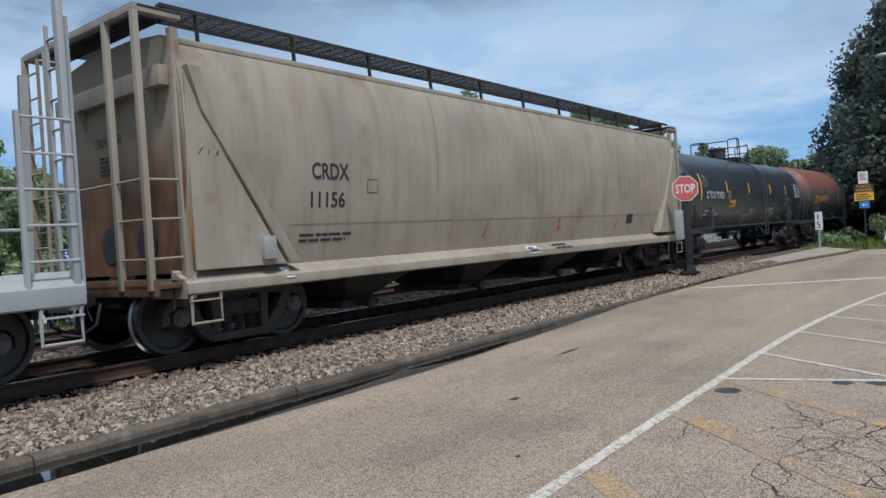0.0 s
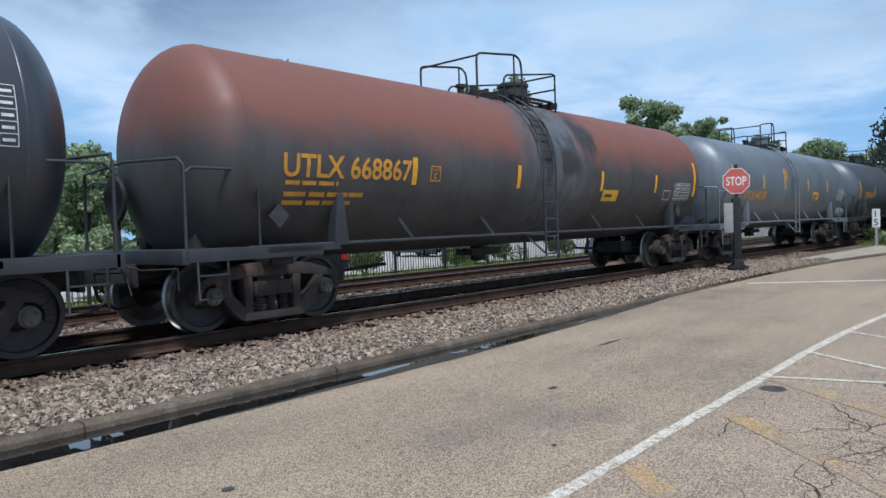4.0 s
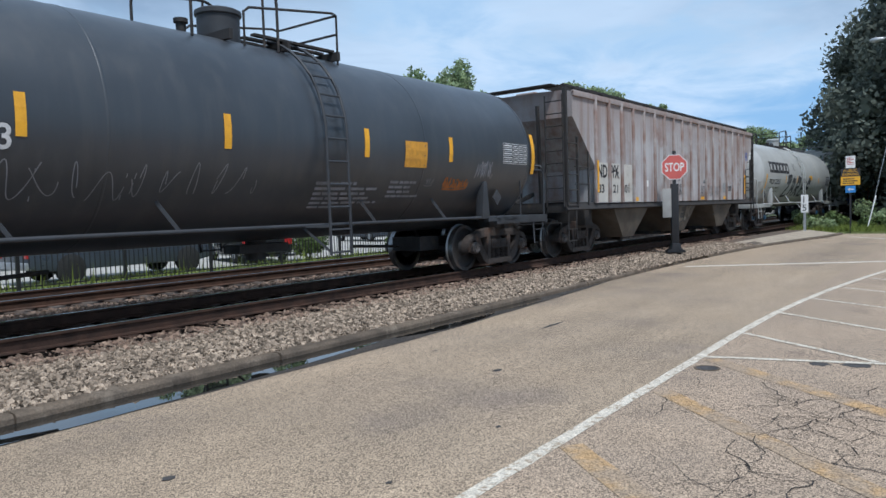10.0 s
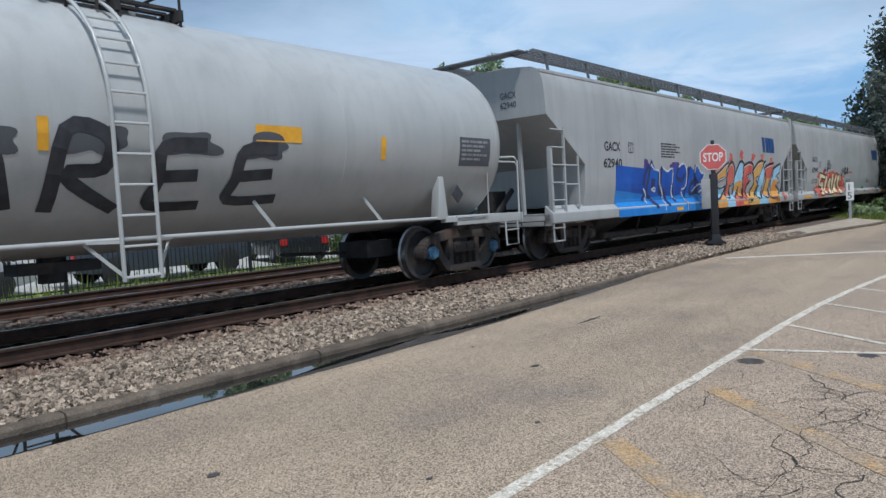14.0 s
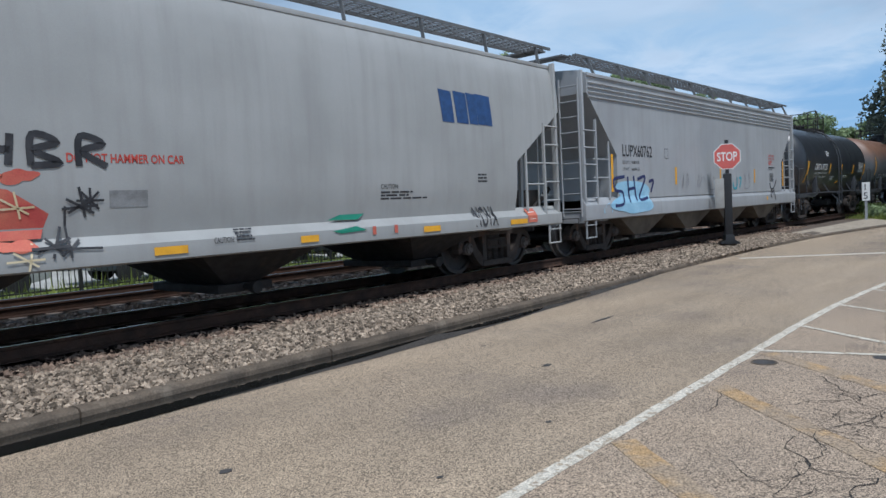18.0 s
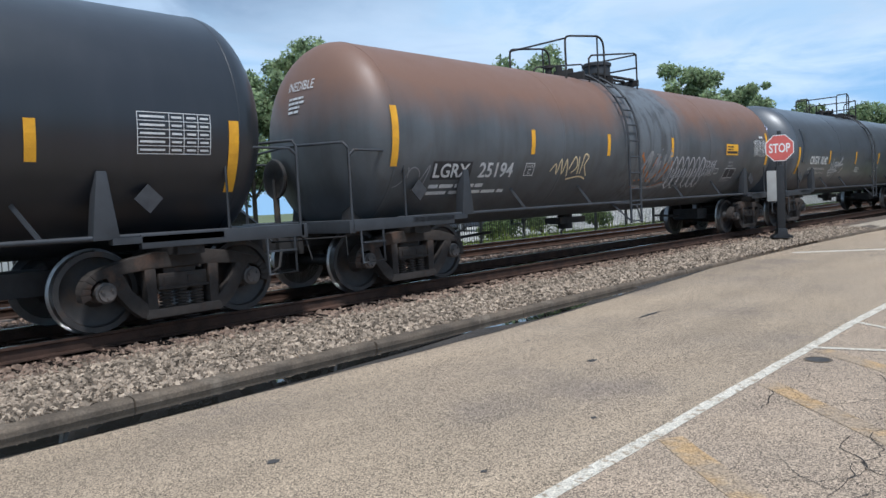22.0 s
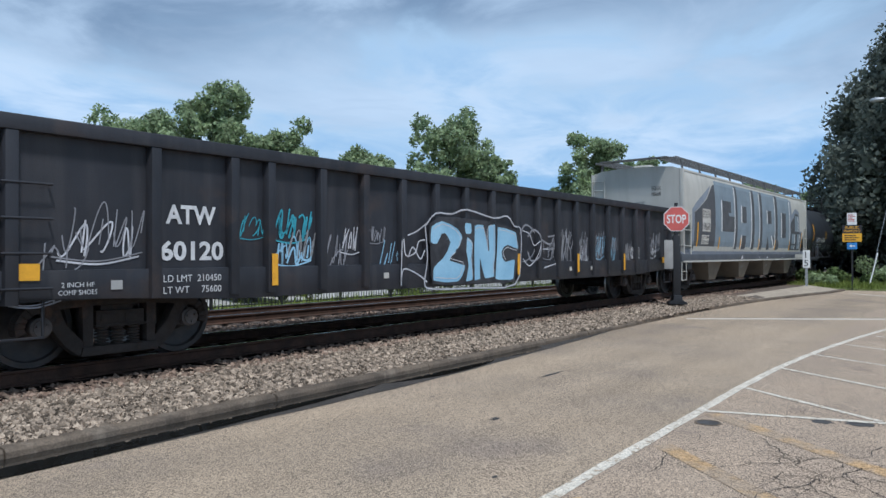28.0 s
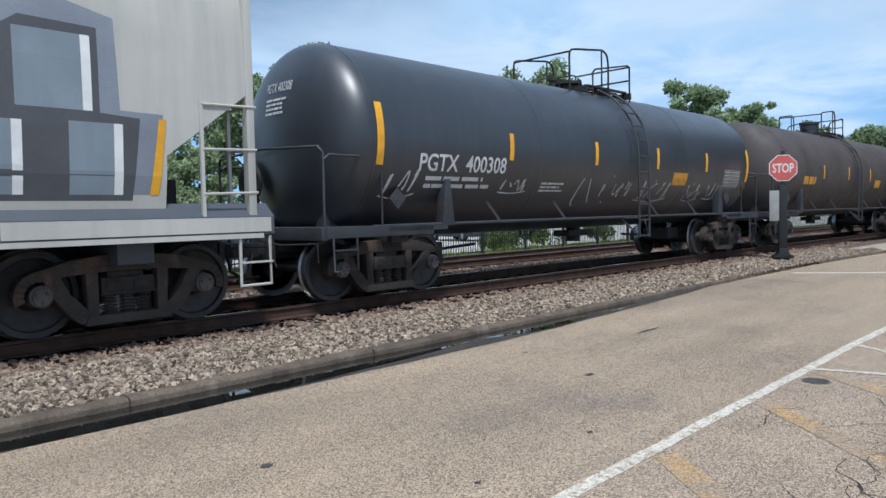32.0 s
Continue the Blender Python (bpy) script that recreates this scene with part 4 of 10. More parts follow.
def tank_car(label, lead, trail, paint, R=1.49, zc=2.33, trim=None, rail_paint=None, ladder_x=0.0, dome=True, blue=False, tip=1.27, dome_x=None):
    """A tank car between its truck centres lead and trail along the train. Returns car, side surface, half length."""
    trim = trim or (TRIM_DARK if paint in (P_BLACK, P_BLACK_GLOSS, P_STEEL, P_SLATE, P_DARK, P_RUST, P_LG, P_BROWN) else paint)
    rail_paint = rail_paint or trim
    half = (trail - lead) / 2
    Lt = half + tip
    Le = half + max(1.42, tip + 0.15)
    car = thing("tank_car", label, "tank car", group="freight cars of the train")
    keep(car, (lead + trail) / 2)
    hd = 0.70
    dome_x = ladder_x - 0.46 if dome_x is None else dome_x
    prof = [(-Lt, 0.02)] + [(-Lt + hd * (1 - math.cos(t)), R * math.sin(t)) for t in np.linspace(0.1, math.pi / 2, 15)]
    prof += [(Lt - (u + Lt), r) for u, r in prof[::-1]]
    shell = part("tank", Bits().lathe(prof, (0, 0, zc), 56).mesh("tank", paint, 40), car)
    for x in (-Lt + hd, -half * 0.45, half * 0.5, Lt - hd):
        part("weld_seam", Bits().lathe([(-0.02, R + 0.001), (-0.012, R + 0.004), (0.012, R + 0.004), (0.02, R + 0.001)], (x, 0, zc), 56).mesh("weld_seam", paint, 60), shell)
    zp = 1.03           # platform height above the rail
    for s in (-1, 1):
        xt = s * half
        truck(car, xt, blue)
        b = Bits().box(xt - 0.17, xt + 0.17, -1.32, 1.32, zp - 0.22, zp).box(min(xt, s * Le), max(xt, s * Le), -0.3, 0.3, zp - 0.32, zp)
        part("end_sill", b.mesh("end_sill", UNDER, 35, bevel=0.012), car)
        b = Bits().box(min(xt + s * 0.5, s * Le), max(xt + s * 0.5, s * Le), -1.4, 1.4, zp, zp + 0.035)
        b.box(s * Le - 0.05, s * Le + 0.05, -1.42, 1.42, zp - 0.14, zp + 0.036)
        b.box(min(xt - s * 0.6, s * Le), max(xt - s * 0.6, s * Le), -1.42, -1.33, zp - 0.12, zp + 0.038).box(min(xt - s * 0.6, s * Le), max(xt - s * 0.6, s * Le), 1.33, 1.42, zp - 0.12, zp + 0.038)
        part("end_platform", b.mesh("end_platform", trim, 35, bevel=0.008), car)
        for w in (-1, 1):
            xq = xt - s * 0.95
            part("saddle_web", Bits().prism([(xq - 0.14, zp), (xq + 0.14, zp), (xq + 0.05, zp + 0.72), (xq - 0.05, zp + 0.72)], w * 1.24, w * 1.40).mesh("saddle_web", trim, 35, bevel=0.01), car)
            part("saddle", Bits().prism([(xt - 0.95, zp), (xt + 0.75, zp), (xt + 0.7, zp + 0.36), (xt - 0.9, zp + 0.36)], w * 0.55, w * 0.75).mesh("saddle", UNDER, 35, bevel=0.01), car)
        xr = s * (Le - 0.03)
        pts = [(xr, 1.38, zp), (xr, 1.38, 2.05), (xr + s * 0.02, 1.30, 2.14), (xr + s * 0.06, 0, 2.2), (xr + s * 0.02, -1.30, 2.14), (xr, -1.38, 2.05), (xr, -1.38, zp)]
        part("end_handrail", Bits().tube(pts, 0.021, 8).mesh("end_handrail", rail_paint, 60), car)
        for w in (-1, 1):
            pts = [(xr - s * 1.0, w * 1.38, zp), (xr - s * 1.0, w * 1.38, 1.95), (xr - s * 0.9, w * 1.38, 2.03), (xr - s * 0.1, w * 1.38, 2.03), (xr, w * 1.38, 1.95)]
            part("side_handrail", Bits().tube(pts, 0.019, 8).mesh("side_handrail", rail_paint, 60), car)
            b = Bits().tube([(xr - s * 0.12, w * 1.40, zp), (xr - s * 0.12, w * 1.42, 0.47), (xr - s * 0.52, w * 1.42, 0.47), (xr - s * 0.52, w * 1.40, zp)], 0.018, 8).box(min(xr - s * 0.12, xr - s * 0.52), max(xr - s * 0.12, xr - s * 0.52), w * 1.42 - 0.03, w * 1.42 + 0.03, 0.74, 0.76)
            part("sill_step", b.mesh("sill_step", rail_paint, 60), car)
            part("side_sill", Bits().bar((xr - s * 1.1, w * 1.36, zp - 0.02), (xt - s * 0.9, w * 1.36, zp - 0.02), 0.07, 0.12).mesh("side_sill", trim, 35), car)
            b = Bits().prism([(-0.16, 0), (0, -0.16), (0.16, 0), (0, 0.16)], 0, 0.012, "y")
            part("placard", b.mesh("placard", PLACARD, 0), car, pose(xt - s * 0.2 - 0.25, w * 1.33 - (0.012 if w < 0 else 0), zp + 0.42))
        coupler(car, s * (Le + 0.02), s)
        part("uncoupling_lever", Bits().tube([(s * (Le + 0.07), 1.35, 0.85), (s * (Le + 0.1), 0.5, 0.82), (s * (Le + 0.3), 0.0, 0.95), (s * (Le + 0.1), -0.5, 0.82), (s * (Le + 0.07), -1.35, 0.85), (s * (Le + 0.1), -1.4, 0.6)], 0.013, 6).mesh("uncoupling_lever", UNDER, 60), car)
        part("brake_rigging", Bits().box(xt - s * 1.5 - 0.3, xt - s * 1.5 + 0.3, -0.4, 0.3, 0.45, 0.72).cyl((xt - s * 1.1, 0.2, 0.5), (xt - s * 3.2, 0.1, 0.62), 0.03, 6).mesh("brake_rigging", UNDER, 35), car)
    # hand brake on the leading end
    part("hand_brake", Bits().lathe([(-0.03, 0.30), (0.0, 0.32), (0.03, 0.30), (0.03, 0.26), (-0.03, 0.26)], (-Le + 0.12, 0.62, 1.75), 20).cyl((-Le + 0.12, 0.62, zp), (-Le + 0.12, 0.62, 1.75), 0.05, 8).bar((-Le + 0.12, 0.34, 1.75), (-Le + 0.12, 0.9, 1.75), 0.03, 0.03).bar((-Le + 0.12, 0.62, 1.47), (-Le + 0.12, 0.62, 2.03), 0.03, 0.03).mesh("hand_brake", UNDER, 40), car)
    for w in (-1, 1):
        x0 = half + 0.55
        part("running_rail", Bits().tube([(-x0, w * 1.36, zp + 0.02), (-half * 0.5, w * 1.36, 1.06), (half * 0.5, w * 1.36, 1.06), (x0, w * 1.36, zp + 0.02)], 0.03, 8).mesh("running_rail", rail_paint, 60), car)
        for k in (-0.62, -0.3, 0.3, 0.62):
            part("rail_bracket", Bits().bar((half * k, w * 1.36, 1.06), (half * k - 0.20, w * 1.17, 1.46), 0.045, 0.02).mesh("rail_bracket", rail_paint, 30), car)
        # ladder: round the shell, then straight down
        b = Bits()
        for o in (-0.21, 0.21):
            pts = [(ladder_x + o, w * (R + 0.10) * math.cos(t), zc + (R + 0.10) * math.sin(t)) for t in np.linspace(1.32, 0.0, 12)]
            pts += [(ladder_x + o, w * (R + 0.10), zc - 0.2), (ladder_x + o, w * (R + 0.10), 0.62)]
            b.tube(pts, 0.024, 6)
            b.bar((ladder_x + o, w * (R + 0.1), 1.04), (ladder_x + o + (0.3 if o > 0 else -0.3), w * 1.36, 1.05), 0.03, 0.02)
            b.bar((ladder_x + o * 0.9, w * (R + 0.09), 0.66), (ladder_x + o * 2.4, w * 1.30, 1.06), 0.035, 0.02)
        ladder = part("side_ladder", b.mesh("side_ladder", rail_paint, 60), car)
        rung = Bits().cyl((-0.21, 0, 0), (0.21, 0, 0), 0.016, 6).mesh("rung", rail_paint, 60)
        for i in range(10):
            z = 0.66 + i * 0.33
            if z < zc:
                y = R + 0.10
            else:
                t = (z - zc) / (R + 0.1)
                if t > 1.3:
                    break
                y, z = (R + 0.10) * math.cos(t), zc + (R + 0.10) * math.sin(t)
            part("rung", rung, ladder, pose(ladder_x, w * y, z))
    # manway platform with its rails
    zt = zc + R
    px0, px1 = min(ladder_x - 1.05, dome_x - 0.95), max(ladder_x + 0.95, dome_x + 0.55)
    for y in np.linspace(-0.6, 0.6, 6):
        part("platform_slat", once("platform_slat", lambda: Bits().box(-0.8, 0.8, -0.05, 0.05, 0.0, 0.035).mesh("platform_slat", UNDER, 30)), car, pose(px1 - 0.8, y, zt + 0.022))
    for x in (px0 + 0.6, (px0 + px1) / 2 + 0.3, px1):
        part("platform_bearer", once("platform_bearer", lambda: Bits().box(-0.03, 0.03, -0.75, 0.75, -0.14, 0.0).mesh("platform_bearer", UNDER, 30)), car, pose(x, 0, zt + 0.02))
    for w in (-1, 1):
        y = w * 0.72
        a = [(px0, y, zt - 0.18), (px0, y, zt + 0.62), (px0 + 0.1, y, zt + 0.68), (px0 + 1.25, y, zt + 0.82), (px0 + 1.42, y, zt + 0.74), (px0 + 1.46, y, zt + 0.55), (px0 + 1.46, y, zt - 0.18)]
        part("top_railing", Bits().tube(smooth3(a), 0.022, 8).mesh("top_railing", UNDER, 60), car)
        a = [(px0 + 0.85, y, zt - 0.18), (px0 + 0.85, y, zt + 0.3), (px0 + 0.95, y, zt + 0.38), (px1 - 0.1, y, zt + 0.62), (px1, y, zt + 0.6), (px1, y, zt - 0.2)]
        part("top_railing", Bits().tube(a, 0.02, 8).cyl((px0 + 1.2, y, zt - 0.15), (px0 + 1.2, y, zt + 0.8), 0.019, 6).mesh("top_railing", UNDER, 60), car)
    for xx, zz_ in ((px1, 0.6), (px0, 0.62), (px1, 0.3)):
        part("end_railing", Bits().tube([(xx, -0.72, zt + zz_), (xx, 0.72, zt + zz_)], 0.02, 8).mesh("end_railing", UNDER, 60), car)
    if dome:
        part("manway", Bits().lathe([(-0.1, 0.31), (0.36, 0.31), (0.38, 0.34), (0.44, 0.34), (0.47, 0.28), (0.49, 0.05)], (dome_x, 0, zt), 20, "z").mesh("manway", trim, 40), car)
    else:
        b = Bits().lathe([(-0.1, 0.25), (0.14, 0.25), (0.14, 0.32), (0.2, 0.32), (0.22, 0.1)], (dome_x, 0, zt), 20, "z")
        for k in range(8):
            t = k * math.pi / 4
            b.cyl((dome_x + 0.29 * math.cos(t), 0.29 * math.sin(t), zt + 0.06), (dome_x + 0.29 * math.cos(t), 0.29 * math.sin(t), zt + 0.26), 0.025, 6)
        part("manway", b.mesh("manway", UNDER, 40), car)
    part("valve", Bits().cyl((px0 + 0.95, 0, zt - 0.05), (px0 + 0.95, 0, zt + 0.16), 0.22, 16).cyl((px0 + 0.85, 0.05, zt + 0.16), (px0 + 0.85, 0.05, zt + 0.26), 0.07, 10).cyl((px0 + 1.1, -0.08, zt + 0.16), (px0 + 1.1, -0.08, zt + 0.22), 0.06, 10).mesh("valve", UNDER, 40), car)
    part("vent", Bits().cyl((px0 + 0.25, -0.1, zt - 0.05), (px0 + 0.25, -0.1, zt + 0.14), 0.07, 10).cyl((px0 + 0.25, -0.1, zt + 0.14), (px0 + 0.25, -0.1, zt + 0.2), 0.1, 10).mesh("vent", UNDER, 40), car)
    part("bottom_outlet", Bits().cyl((ladder_x - 0.3, 0, zc - R + 0.05), (ladder_x - 0.3, 0, zc - R - 0.3), 0.16, 14).box(ladder_x - 0.75, ladder_x + 0.2, -0.2, 0.2, zc - R - 0.18, zc - R - 0.05).mesh("bottom_outlet", UNDER, 40), car)
    return car, tank_side(R, zc), half


def smooth3(pts, n=4):
    """Rounds a 3D path a little by cutting its corners."""
    out = [pts[0]]
    for i in range(1, len(pts) - 1):
        a, b, c = Vector(pts[i - 1]), Vector(pts[i]), Vector(pts[i + 1])
        d0, d1 = min(0.12, (a - b).length / 2.1), min(0.12, (c - b).length / 2.1)
        p, q = b + (a - b).normalized() * d0, b + (c - b).normalized() * d1
        out += [p * (1 - t) ** 2 + b * 2 * t * (1 - t) + q * t * t for t in np.linspace(0, 1, n)]
    out.append(pts[-1])
    return out


def table(side, car, u, v, w, h, material=None, rows=5, ink=None):
    """A framed table of stencilled test dates: grid lines and unreadable entries."""
    ink = ink or WHITE_INK
    r = []
    t = 0.009
    for i in range(rows + 1):
        y = v + h * i / rows
        r.append((u, u + w, y - t / 2, y + t / 2))
    for k in (0, 0.42, 0.62, 0.82, 1.0):
        r.append((u + w * k - t / 2, u + w * k + t / 2, v, v + h))
    for i in range(rows):
        for a, b in ((0.03, 0.36), (0.45, 0.59), (0.66, 0.79), (0.85, 0.97)):
            r.append((u + w * a, u + w * b, v + h * (i + 0.36) / rows, v + h * (i + 0.62) / rows))
    quads(side(0.004), r, ink, car, "test_table", 1)


# ---- covered hoppers ----
def hopper_side(prof):
    zs, ys = [p[1] for p in prof], [p[0] for p in prof]
    return lambda eps=0.004: (lambda u, v: (u, -(float(np.interp(v, zs, ys)) + eps), v))


def covered_hopper(label, lead, trail, paint, prof, roof_z, bays=4, over=1.35, cut=1.9, cut_z=2.95, sill=(1.0, 1.42), sill_paint=None,
                   closed=False, low=2.0, ribs=0, walk_z=None, blue=False, grate=None, post_paint=None, bay_mat=None, hatch=True, tall_ends=(True, True), reach_end=1.55, waist=False, bay_pitch=None, bay_half=None, rib_paint=None):
    """A covered hopper: prof is the side's (half width, z) from sill to eave; cut and cut_z: the sloped ends' reach and height."""
    half = (trail - lead) / 2
    Lb = half + over
    Le = half + reach_end
    sill_paint = sill_paint or paint
    post = post_paint or paint
    bay_mat = bay_mat or UNDER
    car = thing("covered_hopper", label, "hopper car", group="freight cars of the train")
    keep(car, (lead + trail) / 2)
    zs, ys = [p[1] for p in prof], [p[0] for p in prof]
    z0, z1 = zs[0], zs[-1]
    W = max(ys)
    levels = sorted(set([round(float(z), 3) for z in np.linspace(z0, z1, 17)] + [cut_z, low]))

    def reach(z):
        if closed or z >= cut_z:
            return Lb
        return Lb - cut * min(1.0, (cut_z - z) / (cut_z - low))
    b = Bits()
    nx = 15
    cols = np.linspace(-1, 1, nx)
    for w in (-1, 1):
        k = len(b.v)
        for z in levels:
            y = float(np.interp(z, zs, ys))
            b.v += [(c * reach(z), w * y, z) for c in cols]
        b.f += [(k + i * nx + j, k + i * nx + j + 1, k + (i + 1) * nx + j + 1, k + (i + 1) * nx + j) for i in range(len(levels) - 1) for j in range(nx - 1)]
    n = len(levels) * nx
    for i in range(len(levels) - 1):
        for e in (0, nx - 1):
            a = i * nx + e
            b.f.append((a, a + nx, a + nx + n, a + n))
    # roof: eave, shoulder, ridge
    ye = ys[-1]
    t = (len(levels) - 1) * nx
    k = len(b.v)
    for y, z in ((-ye * 0.86, z1 + (roof_z - z1) * 0.5), (-ye * 0.45, roof_z - 0.03), (ye * 0.45, roof_z - 0.03), (ye * 0.86, z1 + (roof_z - z1) * 0.5)):
        b.v += [(c * Lb, y, z) for c in cols]
    strips = [t, k, k + nx, k + 2 * nx, k + 3 * nx, t + n]
    for p, q in zip(strips, strips[1:]):
        b.f += [(p + j, p + j + 1, q + j + 1, q + j) for j in range(nx - 1)]
    b.f += [tuple(s + e for s in strips) for e in (0, nx - 1)]
    b.f += [tuple(list(range(0, nx)) + list(range(n + nx - 1, n - 1, -1)))]
    body = part("body", b.mesh("body", paint, 25), car)
    side = hopper_side([(W + 0.036, sill[0] - 0.2), (W + 0.036, sill[1] - 0.13), (ys[0] + 0.002, sill[1] + 0.02)] + [p for p in prof if p[1] > sill[1] + 0.03])
    # side sills with a sloped upper face
    for w in (-1, 1):
        s0, s1 = sill
        b = Bits().prism([(w * (W - 0.02), s0), (w * (W + 0.03), s0 + 0.02), (w * (W + 0.03), s1 - 0.14), (w * (ys[0] - 0.06), s1 + 0.02), (w * (ys[0] - 0.10), s0)], -Le, Le, "x")
        part("side_sill", b.mesh("side_sill", sill_paint, 30, bevel=0.006), car)
        if ribs:
            for x in np.linspace(-Lb + cut - 0.06, Lb - cut + 0.06, ribs):
                bb = Bits().box(x - 0.05, x + 0.05, w * (W - 0.02), w * (W + 0.055), z0, z1 - 0.02)
                part("side_post", bb.mesh("side_post", rib_paint or paint, 30, bevel=0.012), body)
            part("top_chord", Bits().box(-Lb, Lb, w * (ye - 0.03), w * (ye + 0.05), z1 - 0.1, z1 + 0.03).mesh("top_chord", paint, 30, bevel=0.01), body)
        # eave angle
        part("eave", Bits().box(-Lb, Lb, w * (ye - 0.02), w * (ye + 0.035), z1 - 0.05, z1 + 0.02).mesh("eave", paint, 30, bevel=0.008), body)
    # hopper bays
    span = 2 * (Lb - cut)
    flush = bay_mat is not UNDER
    pitch = bay_pitch or span / bays
    for i in range(bays):
        x = pitch * (i + 0.5 - bays / 2)
        b = Bits()
        a, c = bay_half or pitch * (0.49 if flush else 0.30), 0.34 if flush else 0.24
        top = [(x - a, -W + 0.08, sill[0] + 0.12), (x + a, -W + 0.08, sill[0] + 0.12), (x + a, W - 0.08, sill[0] + 0.12), (x - a, W - 0.08, sill[0] + 0.12)]
        yb = W - 0.22 if flush else 0.75
        bot = [(x - c, -yb, 0.34), (x + c, -yb, 0.34), (x + c, yb, 0.34), (x - c, yb, 0.34)]
        b.add(top + bot, [(0, 1, 5, 4), (1, 2, 6, 5), (2, 3, 7, 6), (3, 0, 4, 7), (4, 5, 6, 7), (3, 2, 1, 0)])
        part("hopper_bay", b.mesh("hopper_bay", bay_mat, 20, bevel=0.01), car)
        part("outlet_gate", Bits().box(x - 0.42, x + 0.42, -0.85, 0.85, 0.24, 0.35).cyl((x, -1.05, 0.30), (x, 1.05, 0.30), 0.05, 8).cyl((x, -1.12, 0.30), (x, -1.02, 0.30), 0.085, 10).mesh("outlet_gate", UNDER, 35, bevel=0.006), car)
    part("centre_sill", Bits().box(-Le, Le, -0.22, 0.22, 0.72, 1.02).mesh("centre_sill", UNDER, 30, bevel=0.01), car)
    # roof walk
    wz = walk_z or roof_z + 0.2
    yw = 1.08
    G = grate or WALK_GRATE
    for w in (-1, 1):
        b = Bits()
        b.box(-Lb - 0.1, Lb + 0.1, w * yw - 0.30, w * yw - 0.265, wz - 0.02, wz + 0.03).box(-Lb - 0.1, Lb + 0.1, w * yw + 0.265, w * yw + 0.30, wz - 0.02, wz + 0.03)
        for y in np.linspace(-0.22, 0.22, 6):
            b.box(-Lb - 0.1, Lb + 0.1, w * yw + y - 0.008, w * yw + y + 0.008, wz, wz + 0.025)
        for x in np.arange(-Lb, Lb, 0.22):
            b.box(x, x + 0.012, w * yw - 0.27, w * yw + 0.27, wz + 0.004, wz + 0.02)
        part("roof_walk", b.mesh("roof_walk", G, 0), car)
        for x in np.linspace(-Lb + 0.4, Lb - 0.4, 11):
            part("walk_bracket", Bits().bar((x, w * (yw + 0.26), wz + 0.0), (x, w * (ye * 0.99), z1 - 0.02), 0.06, 0.02).mesh("walk_bracket", G, 30), car)
    if hatch:
        part("roof_hatch", Bits().prism([(-0.32, roof_z - 0.06), (0.32, roof_z - 0.06), (0.27, roof_z + 0.1), (-0.27, roof_z + 0.1)], -Lb + 0.5, Lb - 0.5, "x").mesh("roof_hatch", paint, 30, bevel=0.02), car)
    for s in (-1, 1):
        xt = s * half
        truck(car, xt, blue)
        xe = s * Le
        part("cross_walk", Bits().box(min(s * (Lb - 0.1), s * (Lb + 0.28)), max(s * (Lb - 0.1), s * (Lb + 0.28)), -1.15, 1.15, wz, wz + 0.03).mesh("cross_walk", G, 30), car)
        # end platform, body bolster, end ladders and grab rails
        b = Bits().box(min(xe, xe - s * 1.1), max(xe, xe - s * 1.1), -W + 0.05, W - 0.05, sill[0] + 0.16, sill[0] + 0.2).box(min(xe, xe - s * 0.14), max(xe, xe - s * 0.14), -W + 0.03, W - 0.03, sill[0] - 0.04, sill[0] + 0.2)
        b.box(xt - 0.2, xt + 0.2, -1.3, 1.3, 0.74, sill[0] + 0.05)
        part("end_platform", b.mesh("end_platform", sill_paint, 30, bevel=0.008), car)
        for w in (-1, 1):
            xl = xe - s * 0.03
            tall = z1 + 0.05 if tall_ends[0 if s < 0 else 1] else low + 0.35
            if waist:
                xc = s * (Lb - 0.035)
                part("corner_post", Bits().box(xc - 0.05, xc + 0.05, w * (W - 0.10), w * (W + 0.01), sill[0] + 0.05, z1).mesh("corner_post", post, 30, bevel=0.008), car)
                b = Bits().bar((xc - s * 0.62, w * W, sill[0]), (xc - s * 0.62, w * W, sill[1] + 1.15), 0.04, 0.04).bar((xc + s * 0.06, w * (W - 0.62), sill[0] + 0.1), (xc + s * 0.06, w * (W - 0.62), sill[1] + 1.2), 0.04, 0.04)
                for z in (sill[1] + 0.12, sill[1] + 0.62, sill[1] + 1.12):
                    b.tube([(xc - s * 0.62, w * (W + 0.012), z), (xc + s * 0.06, w * (W + 0.012), z + 0.02), (xc + s * 0.07, w * (W - 0.62), z + 0.04)], 0.016, 6)
                part("corner_railing", b.mesh("corner_railing", post, 40), car)
                if w > 0:
                    part("end_ladder", ladder_bits((xc + s * 0.1, W - 0.05, sill[0] + 0.1), (xc + s * 0.1, W - 0.05, z1 - 0.1), (0, -0.45, 0), 9).mesh("end_ladder", post, 40), car)
            elif not closed:
                part("corner_post", Bits().box(min(xl, xl - s * 0.07), max(xl, xl - s * 0.07), w * (W - 0.09), w * (W + 0.01), sill[0] + 0.05, tall).mesh("corner_post", post, 30, bevel=0.008), car)
                part("ladder_stile", Bits().bar((xl - s * 0.52, w * (W + 0.0), sill[0] + 0.05), (xl - s * 0.52, w * W, low + 0.75), 0.045, 0.05).mesh("ladder_stile", post, 30), car)
